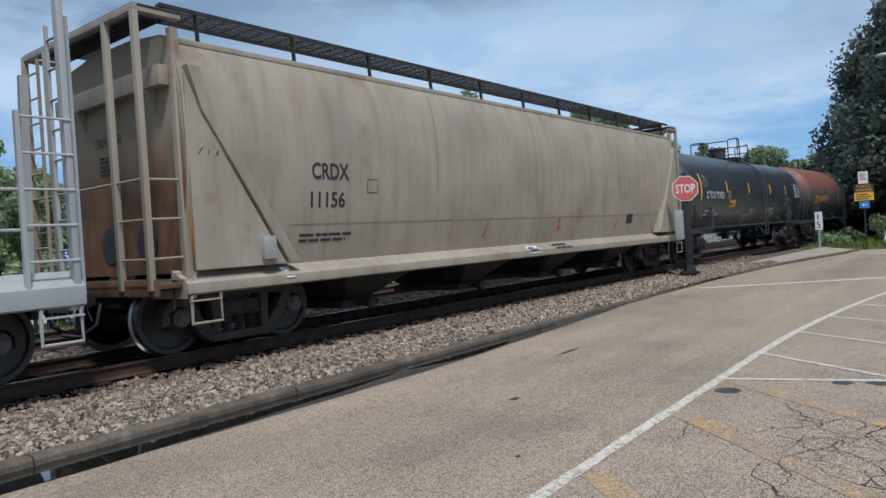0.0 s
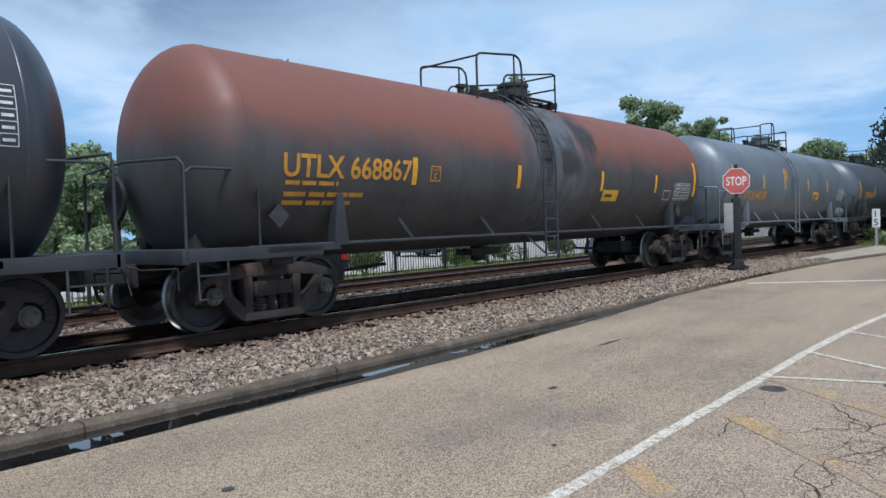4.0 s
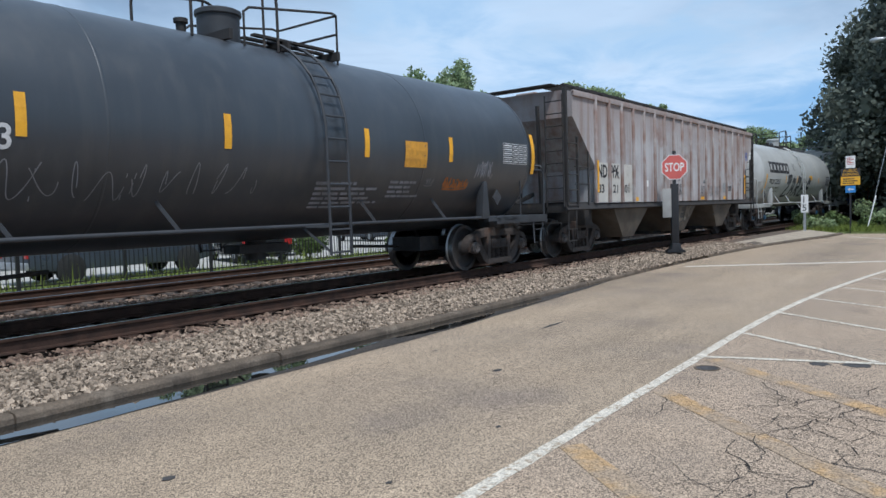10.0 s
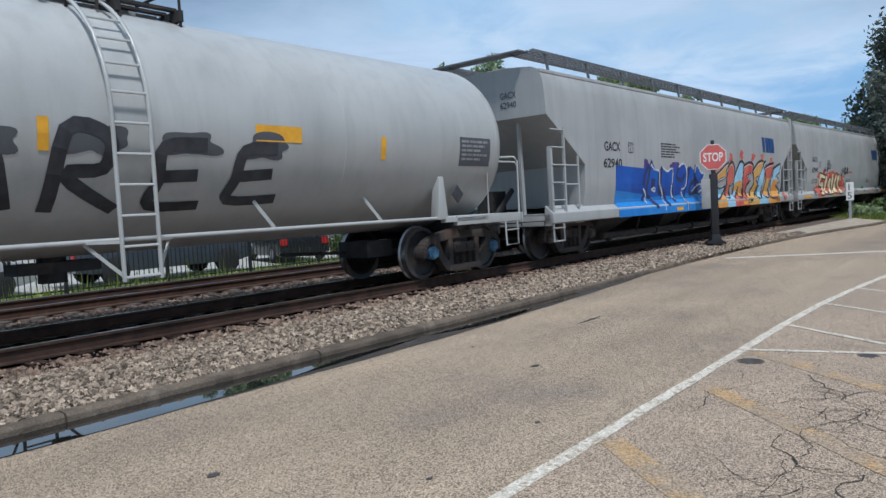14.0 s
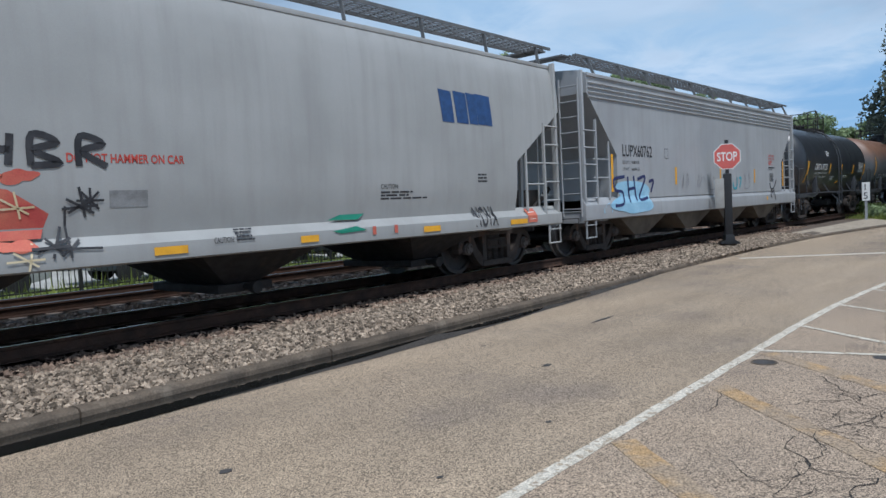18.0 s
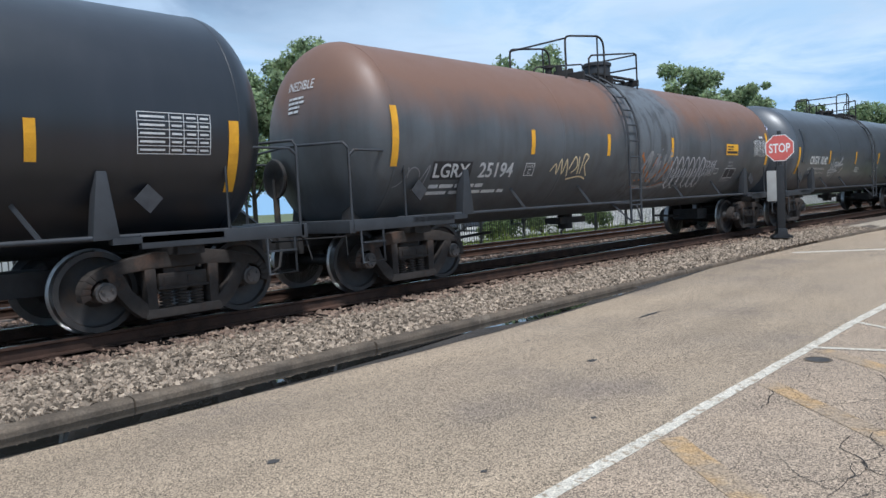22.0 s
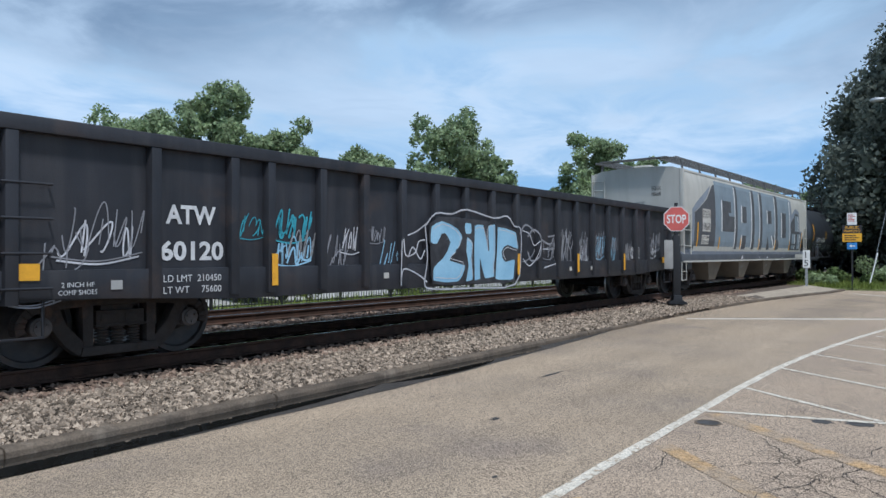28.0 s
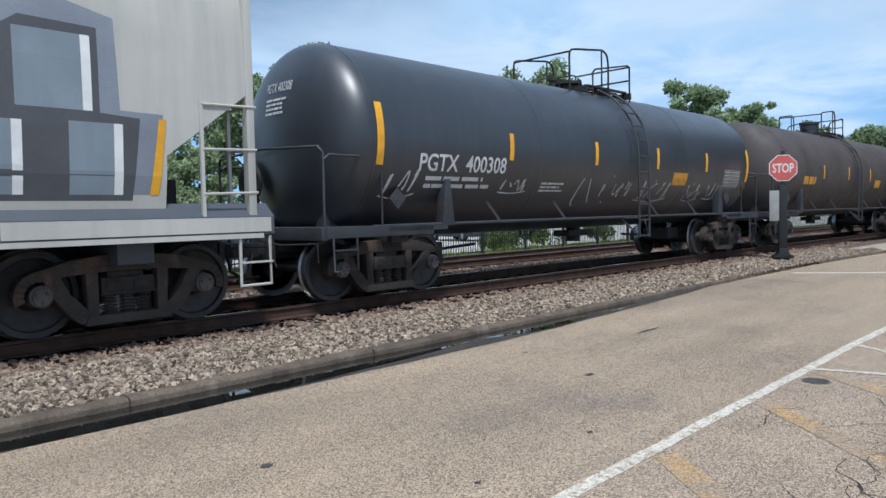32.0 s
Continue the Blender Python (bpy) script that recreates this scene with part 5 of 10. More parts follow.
                for z in np.arange(sill[0] + 0.12, low + 0.7, 0.36):
                    part("rung", once("rung", lambda: Bits().cyl((0, 0, 0), (0.5, 0, 0), 0.014, 6).mesh("rung", post, 60)) if post is P_WHITE_HOP else Bits().cyl((0, 0, 0), (0.5, 0, 0), 0.014, 6).mesh("rung", post, 60), car, pose(min(xl, xl - s * 0.5), w * (W + 0.012), z))
                if tall_ends[0 if s < 0 else 1]:
                    b = ladder_bits((xe + s * 0.02, w * (W - 0.06), sill[0] + 0.1), (xe + s * 0.02, w * (W - 0.06), z1 - 0.1), (0, -w * 0.45, 0), 9)
                    part("end_ladder", b.mesh("end_ladder", post, 40), car)
            b = Bits().tube([(xl - s * 0.02, w * W, sill[0]), (xl - s * 0.02, w * W, 0.42), (xl - s * 0.42, w * W, 0.42), (xl - s * 0.42, w * W, sill[0])], 0.022, 6).box(min(xl, xl - s * 0.42), max(xl, xl - s * 0.42), w * W - 0.03, w * W + 0.03, 0.68, 0.70)
            part("sill_step", b.mesh("sill_step", post, 40), car)
            if not closed and not waist:
                # handrail of the end platform and slanting struts of the end
                b = Bits()
                xq = s * (Lb - cut * 0.55)
                for z in (sill[1] + 0.45, sill[1] + 0.85):
                    b.cyl((xe - s * 0.45, w * (W - 0.02), z), (xe - s * 1.15, w * (W - 0.02), z), 0.016, 6)
                b.bar((xe - s * 1.15, w * (W - 0.02), sill[1] - 0.05), (xe - s * 1.15, w * (W - 0.02), sill[1] + 1.25), 0.05, 0.03)
                part("platform_railing", b.mesh("platform_railing", post, 40), car)
                part("end_strut", Bits().bar((xe - s * 0.2, w * 0.75, sill[0] + 0.2), (xe - s * 0.12, w * 0.75, cut_z + 0.3), 0.09, 0.06).mesh("end_strut", post, 30), car)
        part("end_brace", Bits().bar((s * (Lb - cut * 0.62), 0.0, 1.55), (xe - s * 0.2, 0.0, sill[0] + 0.2), 0.1, 0.08).box(min(xe - s * 0.9, xe - s * 0.35), max(xe - s * 0.9, xe - s * 0.35), 0.2, 0.6, sill[0] + 0.2, sill[0] + 0.75).mesh("end_brace", UNDER, 30, bevel=0.01), car)
        coupler(car, xe, s)
        part("uncoupling_lever", Bits().tube([(xe + s * 0.05, 1.4, 0.85), (xe + s * 0.1, 0.4, 0.82), (xe + s * 0.3, 0.0, 0.95), (xe + s * 0.1, -0.4, 0.82), (xe + s * 0.05, -1.4, 0.85), (xe + s * 0.1, -1.45, 0.6)], 0.013, 6).mesh("uncoupling_lever", UNDER, 60), car)
    return car, side, half, Lb, W


# ---- gondola ----
def gondola_car(label, lead, trail, paint, z0=0.66, z1=2.5, W=1.5):
    half = (trail - lead) / 2
    Le = half + 1.55
    car = thing("gondola_car", label, "gondola car", group="freight cars of the train")
    keep(car, (lead + trail) / 2)
    for w in (-1, 1):
        part("side_sheet", Bits().box(-Le, Le, w * (W - 0.02), w * (W + 0.0), z0 + 0.1, z1).mesh("side_sheet", paint, 0), car)
    part("floor", Bits().box(-Le, Le, -W, W, 0.95, 1.02).mesh("floor", UNDER, 0), car)
    for s in (-1, 1):
        part("end_wall", Bits().box(min(s * Le, s * (Le - 0.06)), max(s * Le, s * (Le - 0.06)), -W - 0.05, W + 0.05, z0 + 0.2, z1 + 0.02).mesh("end_wall", paint, 30, bevel=0.01), car)
        for z in (1.2, 1.7, 2.2):
            part("end_rib", Bits().box(min(s * Le, s * (Le + 0.07)), max(s * Le, s * (Le + 0.07)), -W, W, z - 0.05, z + 0.05).mesh("end_rib", paint, 30, bevel=0.012), car)
        truck(car, s * half)
        coupler(car, s * Le, s)
        for w in (-1, 1):
            for z in (0.9, 1.25, 1.6, 1.95):
                b = Bits().tube([(s * (Le - 0.08), w * (W + 0.02), z), (s * (Le - 0.08), w * (W + 0.1), z), (s * (Le - 0.55), w * (W + 0.1), z), (s * (Le - 0.55), w * (W + 0.02), z)], 0.014, 6)
                part("grab_iron", b.mesh("grab_iron", paint, 60), car)
            b = Bits().tube([(s * (Le - 0.05), w * W, z0), (s * (Le - 0.05), w * W, 0.4), (s * (Le - 0.5), w * W, 0.4), (s * (Le - 0.5), w * W, z0 + 0.2)], 0.022, 6)
            part("sill_step", b.mesh("sill_step", paint, 60), car)
    for w in (-1, 1):
        part("top_chord", Bits().box(-Le - 0.02, Le + 0.02, w * (W - 0.09), w * (W + 0.11), z1 - 0.04, z1 + 0.12).mesh("top_chord", paint, 30, bevel=0.02), car)
        # fish-belly side sill: deep between the trucks
        b = Bits().prism([(-Le, z0 + 0.42), (-Le, z0 + 0.14), (-half - 0.3, z0 + 0.10), (-half + 1.3, z0 + 0.02), (half - 1.3, z0 + 0.02), (half + 0.3, z0 + 0.10), (Le, z0 + 0.14), (Le, z0 + 0.42)], w * (W - 0.01), w * (W + 0.05))
        part("side_sill", b.mesh("side_sill", paint, 30, bevel=0.01), car)
        for x in [-9.1, -7.58, -6.51, -5.93] + [-5.0 + 0.885 * i for i in range(15)] + [9.1]:
            b = Bits().prism([(x - 0.085, w * W), (x - 0.06, w * (W + 0.10)), (x + 0.06, w * (W + 0.10)), (x + 0.085, w * W)], z0 + 0.08, z1 - 0.04, "z")
            part("side_rib", b.mesh("side_rib", paint, 30, bevel=0.008), car)
    part("centre_sill", Bits().box(-Le, Le, -0.25, 0.25, 0.6, 0.95).mesh("centre_sill", UNDER, 30), car)
    side = (lambda eps=0.004: (lambda u, v: (u, -(W + 0.005 + eps), v)))
    return car, side, half

# ---- the train, car by car; numbers are truck centres along the train ----
TRIM_DARK = mat("frame_dark_paint", (0.040, 0.043, 0.049), (0.026, 0.028, 0.032), 0.6, scale=2, grain=0.1, stain=(0.065, 0.052, 0.044), stain_at=(0.6, 0.72), stain_scale=2)
P_TAN = mat("hopper_tan", (0.38, 0.32, 0.245), (0.31, 0.26, 0.20), 0.55, scale=0.8, grain=0.06, bump=0.05, streak=(0.19, 0.11, 0.06), streak_amount=0.35, stain=(0.22, 0.14, 0.085), stain_at=(0.6, 0.75), stain_scale=0.9)
P_BLACK = mat("tank_black", (0.027, 0.031, 0.040), (0.019, 0.023, 0.030), 0.36, coat=0.7, scale=0.7, grain=0.06, streak=(0.052, 0.052, 0.056), streak_amount=0.35)
P_BLACK_GLOSS = mat("tank_black_clean", (0.014, 0.016, 0.022), (0.011, 0.013, 0.017), 0.34, coat=0.6, scale=0.7, grain=0.04, streak=(0.034, 0.034, 0.04), streak_amount=0.25)
P_RUST = mat("tank_rust_brown", (0.082, 0.078, 0.078), (0.055, 0.052, 0.053), 0.6, scale=1.0, grain=0.1, streak=(0.045, 0.040, 0.038), streak_amount=0.5, wide=((0.185, 0.072, 0.050), 2.3, 2.85), bare=((0.105, 0.110, 0.117), 0.05, 1.0), runs=(0.056, 0.055, 0.057), drips=((1.33, 3.1, 0.42, 0.75), (0.55, 2.45, 0.48, 0.32), (-0.22, 2.95, 0.26, 0.66)), bump=0.06)
P_GREY = mat("tank_grey", (0.145, 0.168, 0.195), (0.112, 0.131, 0.154), 0.42, coat=0.55, scale=0.6, grain=0.06, streak=(0.085, 0.09, 0.096), streak_amount=0.4, stain=(0.095, 0.098, 0.104), stain_at=(0.58, 0.72), stain_scale=0.8)
P_STEEL = mat("tank_dark_grey", (0.088, 0.103, 0.121), (0.064, 0.076, 0.091), 0.42, coat=0.6, scale=0.6, grain=0.06, streak=(0.06, 0.064, 0.07), streak_amount=0.4, stain=(0.06, 0.063, 0.068), stain_at=(0.58, 0.72), stain_scale=0.8)
P_SLATE = mat("tank_slate", (0.032, 0.038, 0.047), (0.022, 0.027, 0.034), 0.40, coat=0.7, scale=0.6, grain=0.06, streak=(0.08, 0.078, 0.075), streak_amount=0.3)
P_RUSTY_HOPPER = mat("hopper_rusted", (0.435, 0.425, 0.425), (0.34, 0.325, 0.32), 0.75, scale=1.0, grain=0.12, streak=(0.22, 0.135, 0.108), streak_amount=0.85, stain=(0.21, 0.115, 0.083), stain_at=(0.53, 0.72), stain_scale=0.8, wide=((0.25, 0.18, 0.155), 2.7, 4.7), bump=0.08)
RIB_RUST = mat("rib_rusted", (0.27, 0.185, 0.155), (0.40, 0.365, 0.35), 0.8, scale=2.2, grain=0.15, streak=(0.13, 0.07, 0.05), streak_amount=0.6)
P_WHITE_TANK = mat("tank_white", (0.42, 0.42, 0.40), (0.36, 0.36, 0.345), 0.38, coat=0.5, scale=0.7, grain=0.04, streak=(0.24, 0.235, 0.22), streak_amount=0.3)
P_WHITE_HOP = mat("hopper_pale_grey", (0.39, 0.39, 0.38), (0.335, 0.335, 0.325), 0.5, scale=0.7, grain=0.04, streak=(0.27, 0.26, 0.25), streak_amount=0.4)
P_GREY_HOP = mat("hopper_grey", (0.36, 0.37, 0.38), (0.315, 0.32, 0.33), 0.5, scale=0.7, grain=0.04, streak=(0.25, 0.245, 0.24), streak_amount=0.35)
P_LG = mat("tank_rust_orange", (0.095, 0.102, 0.110), (0.062, 0.067, 0.073), 0.55, coat=0.2, scale=0.8, grain=0.1, streak=(0.048, 0.046, 0.046), streak_amount=0.5, stain=(0.12, 0.075, 0.055), stain_at=(0.60, 0.74), stain_scale=0.45, wide=((0.172, 0.090, 0.057), 2.35, 3.1), bare=((0.118, 0.129, 0.140), 0.45, 1.2), runs=(0.062, 0.062, 0.065), bump=0.05)
P_DARK = mat("tank_faded_black", (0.066, 0.076, 0.090), (0.050, 0.058, 0.070), 0.38, coat=0.7, scale=0.7, grain=0.08, streak=(0.078, 0.074, 0.074), streak_amount=0.35)
P_GON = mat("gondola_black", (0.024, 0.025, 0.031), (0.014, 0.015, 0.019), 0.55, scale=1.0, grain=0.15, streak=(0.052, 0.048, 0.050), streak_amount=0.5, stain=(0.045, 0.033, 0.030), stain_at=(0.58, 0.72), stain_scale=1.1, bump=0.12)
P_BROWN = mat("tank_brown_black", (0.07, 0.06, 0.057), (0.048, 0.042, 0.042), 0.65, scale=0.9, grain=0.1, streak=(0.10, 0.06, 0.045), streak_amount=0.4)
P_SILL_GREY = mat("sill_painted_grey", (0.082, 0.091, 0.108), (0.066, 0.074, 0.088), 0.6, scale=0.9, grain=0.06, streak=(0.075, 0.078, 0.082), streak_amount=0.5)
BAY_RUST = mat("bay_tan_dirt", (0.14, 0.115, 0.087), (0.085, 0.069, 0.053), 0.85, scale=1.5, stain=(0.08, 0.065, 0.052), stain_at=(0.54, 0.68), stain_scale=1.2)
BAY_TAN = mat("bay_cream_dirt", (0.195, 0.165, 0.125), (0.15, 0.127, 0.096), 0.75, scale=1.2, grain=0.08, streak=(0.20, 0.165, 0.125), streak_amount=0.5, stain=(0.17, 0.135, 0.10), stain_at=(0.60, 0.75), stain_scale=1.2)

CURVED = [(1.34, 1.02), (1.42, 1.3), (1.50, 1.65), (1.57, 2.2), (1.59, 2.7), (1.56, 3.2), (1.48, 3.62), (1.38, 3.84)]
CURVED_FLAT = [(1.46, 1.1), (1.53, 1.5), (1.56, 2.2), (1.56, 2.8), (1.54, 3.3), (1.50, 3.70), (1.42, 3.90)]
ROUND_HIGH = [(1.48, 1.33), (1.54, 1.7), (1.57, 2.2), (1.57, 2.8), (1.55, 3.3), (1.51, 3.70), (1.43, 3.94)]
FLAT = [(1.53, 1.22), (1.54, 2.0), (1.54, 3.0), (1.54, 3.90)]
FLAT_RIBBED = [(1.53, 1.28), (1.54, 2.0), (1.54, 3.0), (1.54, 3.88)]

hop0, *_ = covered_hopper("pale grey covered hopper with end ladders", -12.0, 2.05, P_WHITE_HOP, CURVED_FLAT, 4.08, cut=1.2, cut_z=3.0, over=0.8, sill=(0.78, 1.13))
hop1, hs1, hh1, hl1, hw1 = covered_hopper("tan round-sided covered hopper streaked with rust", 5.9, 20.1, P_TAN, CURVED, 4.02, closed=True, grate=UNDER, sill=(0.76, 1.04), over=0.98, reach_end=1.1)
tank2, ts2, th2 = tank_car("black tank car with white stencils", 23.75, 36.0, P_BLACK, ladder_x=0.73, dome_x=0.04, tip=1.55, R=1.46, zc=2.29)
tank3, ts3, th3 = tank_car("black tank car with rust-brown upper half", 39.9, 52.8, P_RUST, ladder_x=-0.43, dome_x=0.66)
tank4, ts4, th4 = tank_car("blue-grey tank car with yellow stencils", 56.5, 68.0, P_GREY, ladder_x=-0.48, dome_x=0.75)
tank5, ts5, th5 = tank_car("dark blue-grey tank car with worn yellow stencils", 71.9, 83.4, P_STEEL, ladder_x=0.42, dome_x=-0.6)
tank6, ts6, th6 = tank_car("slate-black tank car with white stencils", 87.2, 98.9, P_SLATE, ladder_x=0.73, dome_x=-0.06)
hop7, hs7, hh7, hl7, hw7 = covered_hopper("rust-streaked grey hopper with ribbed sides", 102.68, 115.58, P_RUSTY_HOPPER, FLAT_RIBBED, 3.98, walk_z=4.04, bays=3, bay_pitch=4.09, bay_half=1.28, ribs=18, rib_paint=RIB_RUST, cut=1.22, over=1.2, cut_z=3.3, low=2.1, bay_mat=BAY_RUST, sill=(1.12, 1.29), sill_paint=UNDER, post_paint=UNDER, grate=UNDER)
tank8, ts8, th8 = tank_car("white tank car with black stencils and graffiti", 119.58, 132.1, P_WHITE_TANK, R=1.50, zc=2.38, rail_paint=P_WHITE_TANK, blue=True, ladder_x=-0.1, dome_x=0.55)
hop9, hs9, hh9, hl9, hw9 = covered_hopper("pale grey covered hopper with blue and orange graffiti", 136.0, 150.58, P_WHITE_HOP, CURVED_FLAT, 4.08, cut=1.5, cut_z=3.0, over=1.6, sill=(0.78, 1.13), tall_ends=(False, True))
hop10, hs10, hh10, hl10, hw10 = covered_hopper("pale grey covered hopper with cream and red graffiti", 154.37, 168.8, P_WHITE_HOP, CURVED_FLAT, 4.08, cut=1.5, cut_z=3.0, over=1.6, sill=(0.78, 1.13), tall_ends=(False, True))
hop11, hs11, hh11, hl11, hw11 = covered_hopper("light grey covered hopper with ribbed eaves and blue graffiti", 172.6, 185.25, P_GREY_HOP, FLAT, 4.1, bay_mat=BAY_RUST, cut=1.25, cut_z=3.5, low=2.2, over=1.0, reach_end=1.25, sill=(0.78, 1.25))
tank12, ts12, th12 = tank_car("clean gloss-black short tank car", 189.07, 197.29, P_BLACK_GLOSS, dome=False, tip=1.35, ladder_x=-0.35)
tank13, ts13, th13 = tank_car("grey tank car with orange-rusted top", 201.03, 214.1, P_LG, ladder_x=-0.64, dome_x=0.6)
tank14, ts14, th14 = tank_car("faded black tank car with white graffiti", 217.6, 230.2, P_DARK, dome=False, ladder_x=0.74, dome_x=0.35)
tank15, ts15, th15 = tank_car("black tank car with white graffiti tags", 234.2, 246.7, P_BLACK, ladder_x=0.68, dome_x=-0.1, R=1.46, zc=2.30)
gon16, gs16, gh16 = gondola_car("black ribbed gondola with white and blue graffiti", 250.75, 266.2, P_GON)
P_CREAM = mat("hopper_cream", (0.50, 0.485, 0.44), (0.43, 0.42, 0.38), 0.5, scale=0.7, grain=0.04, streak=(0.33, 0.315, 0.28), streak_amount=0.4)
hop17, hs17, hh17, hl17, hw17 = covered_hopper("cream hopper covered in grey block graffiti", 270.1, 284.93, P_CREAM, ROUND_HIGH, 4.1, bay_mat=BAY_TAN, bay_pitch=3.56, bay_half=0.85, cut=1.05, cut_z=2.7, low=1.9, over=1.32, sill=(1.0, 1.37), sill_paint=P_SILL_GREY, waist=True)
tank18, ts18, th18 = tank_car("black tank car with white stencils and tags", 288.8, 300.6, P_BLACK, dome=False, ladder_x=0.75, dome_x=0.3)
tank19, ts19, th19 = tank_car("dirty brown-black tank car", 304.6, 317.0, P_BROWN)
tank20, ts20, th20 = tank_car("dull black tank car", 320.9, 332.6, P_DARK)
tank21, ts21, th21 = tank_car("dull black tank car", 336.5, 348.2, P_BLACK)
tank22, ts22, th22 = tank_car("dull black tank car", 352.1, 363.8, P_DARK)


# ---- paint, stencils and graffiti on the cars; u runs along the car from its middle, v up its side ----
def S(side, car, us, v0, v1, w=0.11):
    for u in us:
        quads(side(0.006), [(u - w / 2, u + w / 2, v0, v1)], YELLOW_TAPE, car, "reflector", 1)


def T(side, car, body, u, v, u1, v1, ink, cut=0.0, fat=0.0, eps=0.005, lean=0.0, name="lettering"):
    return writing(side(eps), body, u, v, v1 - v, ink, car, wide=u1 - u, cut=cut, fat=fat, lean=lean, name=name)


def R(side, car, u, v, u1, v1, ink, name="plate", eps=0.005):
    return quads(side(eps), [(u, u1, v, v1)], ink, car, name, 1)


def frame_box(side, car, u, v, u1, v1, ink, eps=0.005, t=0.018):
    quads(side(eps), [(u, u1, v, v + t), (u, u1, v1 - t, v1), (u, u + t, v, v1), (u1 - t, u1, v, v1)], ink, car, "stencil_frame", 1)


def plate_c(side, car, u, v, u1, v1, ink):
    frame_box(side, car, u, v, u1, v1, ink)
    w, h = u1 - u, v1 - v
    T(side, car, "PLATE", u + w * 0.14, v + h * 0.66, u1 - w * 0.14, v + h * 0.84, ink)
    T(side, car, "C", u + w * 0.36, v + h * 0.16, u1 - w * 0.36, v + h * 0.54, ink, fat=0.02)


def poly(side, car, pts, material, name="graffiti_fill", eps=0.005, cut=0.12):
    return part(name, onto(side(eps), pts, [tuple(range(len(pts)))], cut).mesh(name, material, 0, fix=False), car)


def strokes(side, car, lines, w, material, name="graffiti_stroke", eps=0.008, n=5):
    b = Bits()
    for ln in lines:
        ribbon(b, side(eps), smooth_line(ln, n), w)
    return part(name, b.mesh(name, material, 0, fix=False), car)


def head_marks(car, half, body, ink, seed, R_=1.49, zc=2.33, tip=1.27, du=0.0):
    """The number and small print on the leading head of a tank."""
    Lt, hd = half + tip, 0.70

    def on_head(u, v):
        r = min(math.hypot(u, v) / R_, 0.999)
        return (-Lt + hd * (1 - math.sqrt(1 - r * r)) - 0.012, -u, zc + v)
    vs, fs, w = type_mesh(body)
    k = 0.62 / w
    b = onto(lambda a, c: on_head(a, c), [(du - 0.25 + p[0] * k, 0.71 + p[1] * 0.14) for p in vs], fs)
    part("head_lettering", b.mesh("head_lettering", ink, 0, fix=False), car)
    small_print(on_head, du - 0.2, 0.61, 0.5, 4, 0.035, ink, car, seed=seed)


def letter(side, car, pts, fill, edge, shine=None, w=0.085, shade=None):
    """One fat sprayed letter: dark rim, flat fill, a second colour over part of it and a thin pale line inside the rim."""
    cx, cy = sum(q[0] for q in pts) / len(pts), sum(q[1] for q in pts) / len(pts)
    strokes(side, car, [list(pts) + [pts[0]]], w, edge, "graffiti_outline", 0.0105, 2)
    poly(side, car, pts, fill, "graffiti_fill", 0.0085)
    if shade:
        poly(side, car, [(cx + (a - cx) * 0.9, c if c < cy else cy + (c - cy) * 0.12) for a, c in pts], shade, "graffiti_fill", 0.0095)
    if shine:
        inner = [(cx + (a - cx) * 0.86, cy + (c - cy) * 0.86) for a, c in pts]
        strokes(side, car, [inner[:max(4, len(inner) * 2 // 3)]], w * 0.3, shine, "graffiti_shine", 0.0125, 2)


# tan hopper
d = hs1
T(d, hop1, "CRDX", -6.14, 2.20, -5.42, 2.42, BLACK_INK, fat=0.02)
T(d, hop1, "11156", -6.16, 1.80, -5.50, 2.01, BLACK_INK, fat=0.02)
frame_box(d, hop1, -5.04, 2.01, -4.80, 2.22, BLACK_INK, t=0.01)
R(d, hop1, -8.04, 1.17, -7.92, 1.95, YELLOW_TAPE, "reflector")
small_print(d(), -6.34, 1.43, 1.05, 2, 0.04, BLACK_INK, hop1, seed=2)
R(d, hop1, -0.51, 0.84, -0.11, 0.98, SIGN_WHITE, "plate", 0.007)
small_print(d(0.008), -0.48, 0.965, 0.34, 3, 0.02, BLUE_INK, hop1, seed=3)
R(d, hop1, 4.6, 1.35, 4.98, 1.59, BLACK_INK, "plate")
small_print(d(), 0.57, 0.99, 0.75, 2, 0.035, BLACK_INK, hop1, seed=5)
R(d, hop1, 0.99, 1.26, 1.10, 1.56, ORANGE_INK, "worn_reflector")
scrawl(d(0.006), -8.0, 2.1, 0.45, 0.42, 11, BLACK_INK, hop1, 0.012, 4)
scrawl(d(0.006), -7.8, 1.3, 0.4, 0.4, 12, GREY_INK, hop1, 0.012, 3)
for s in (-1, 1):
    part("end_brace", Bits().prism([(s * 8.02, 3.50), (s * 7.86, 3.50), (s * 7.70, 3.02), (s * 6.48, 1.06), (s * 6.66, 1.06), (s * 7.86, 2.98)], -1.62, -1.40).mesh("end_brace", P_TAN, 30, bevel=0.012), hop1)
    part("slope_panel", Bits().prism([(s * 8.05, 1.05), (s * 6.7, 1.05), (s * 7.9, 3.0), (s * 8.05, 3.4)], -1.585, -1.56).mesh("slope_panel", P_TAN, 0), hop1)
P_TAN_END = mat("hopper_tan_end", (0.20, 0.10, 0.045), (0.09, 0.046, 0.025), 0.8, scale=1.4, grain=0.15, streak=(0.05, 0.03, 0.02), streak_amount=0.6, wide=((0.36, 0.30, 0.22), 2.05, 2.95), bump=0.08)
end_outline = [(-y, z) for y, z in CURVED] + [(-0.6, 4.0), (0.6, 4.0)] + [(y, z) for y, z in CURVED[::-1]]
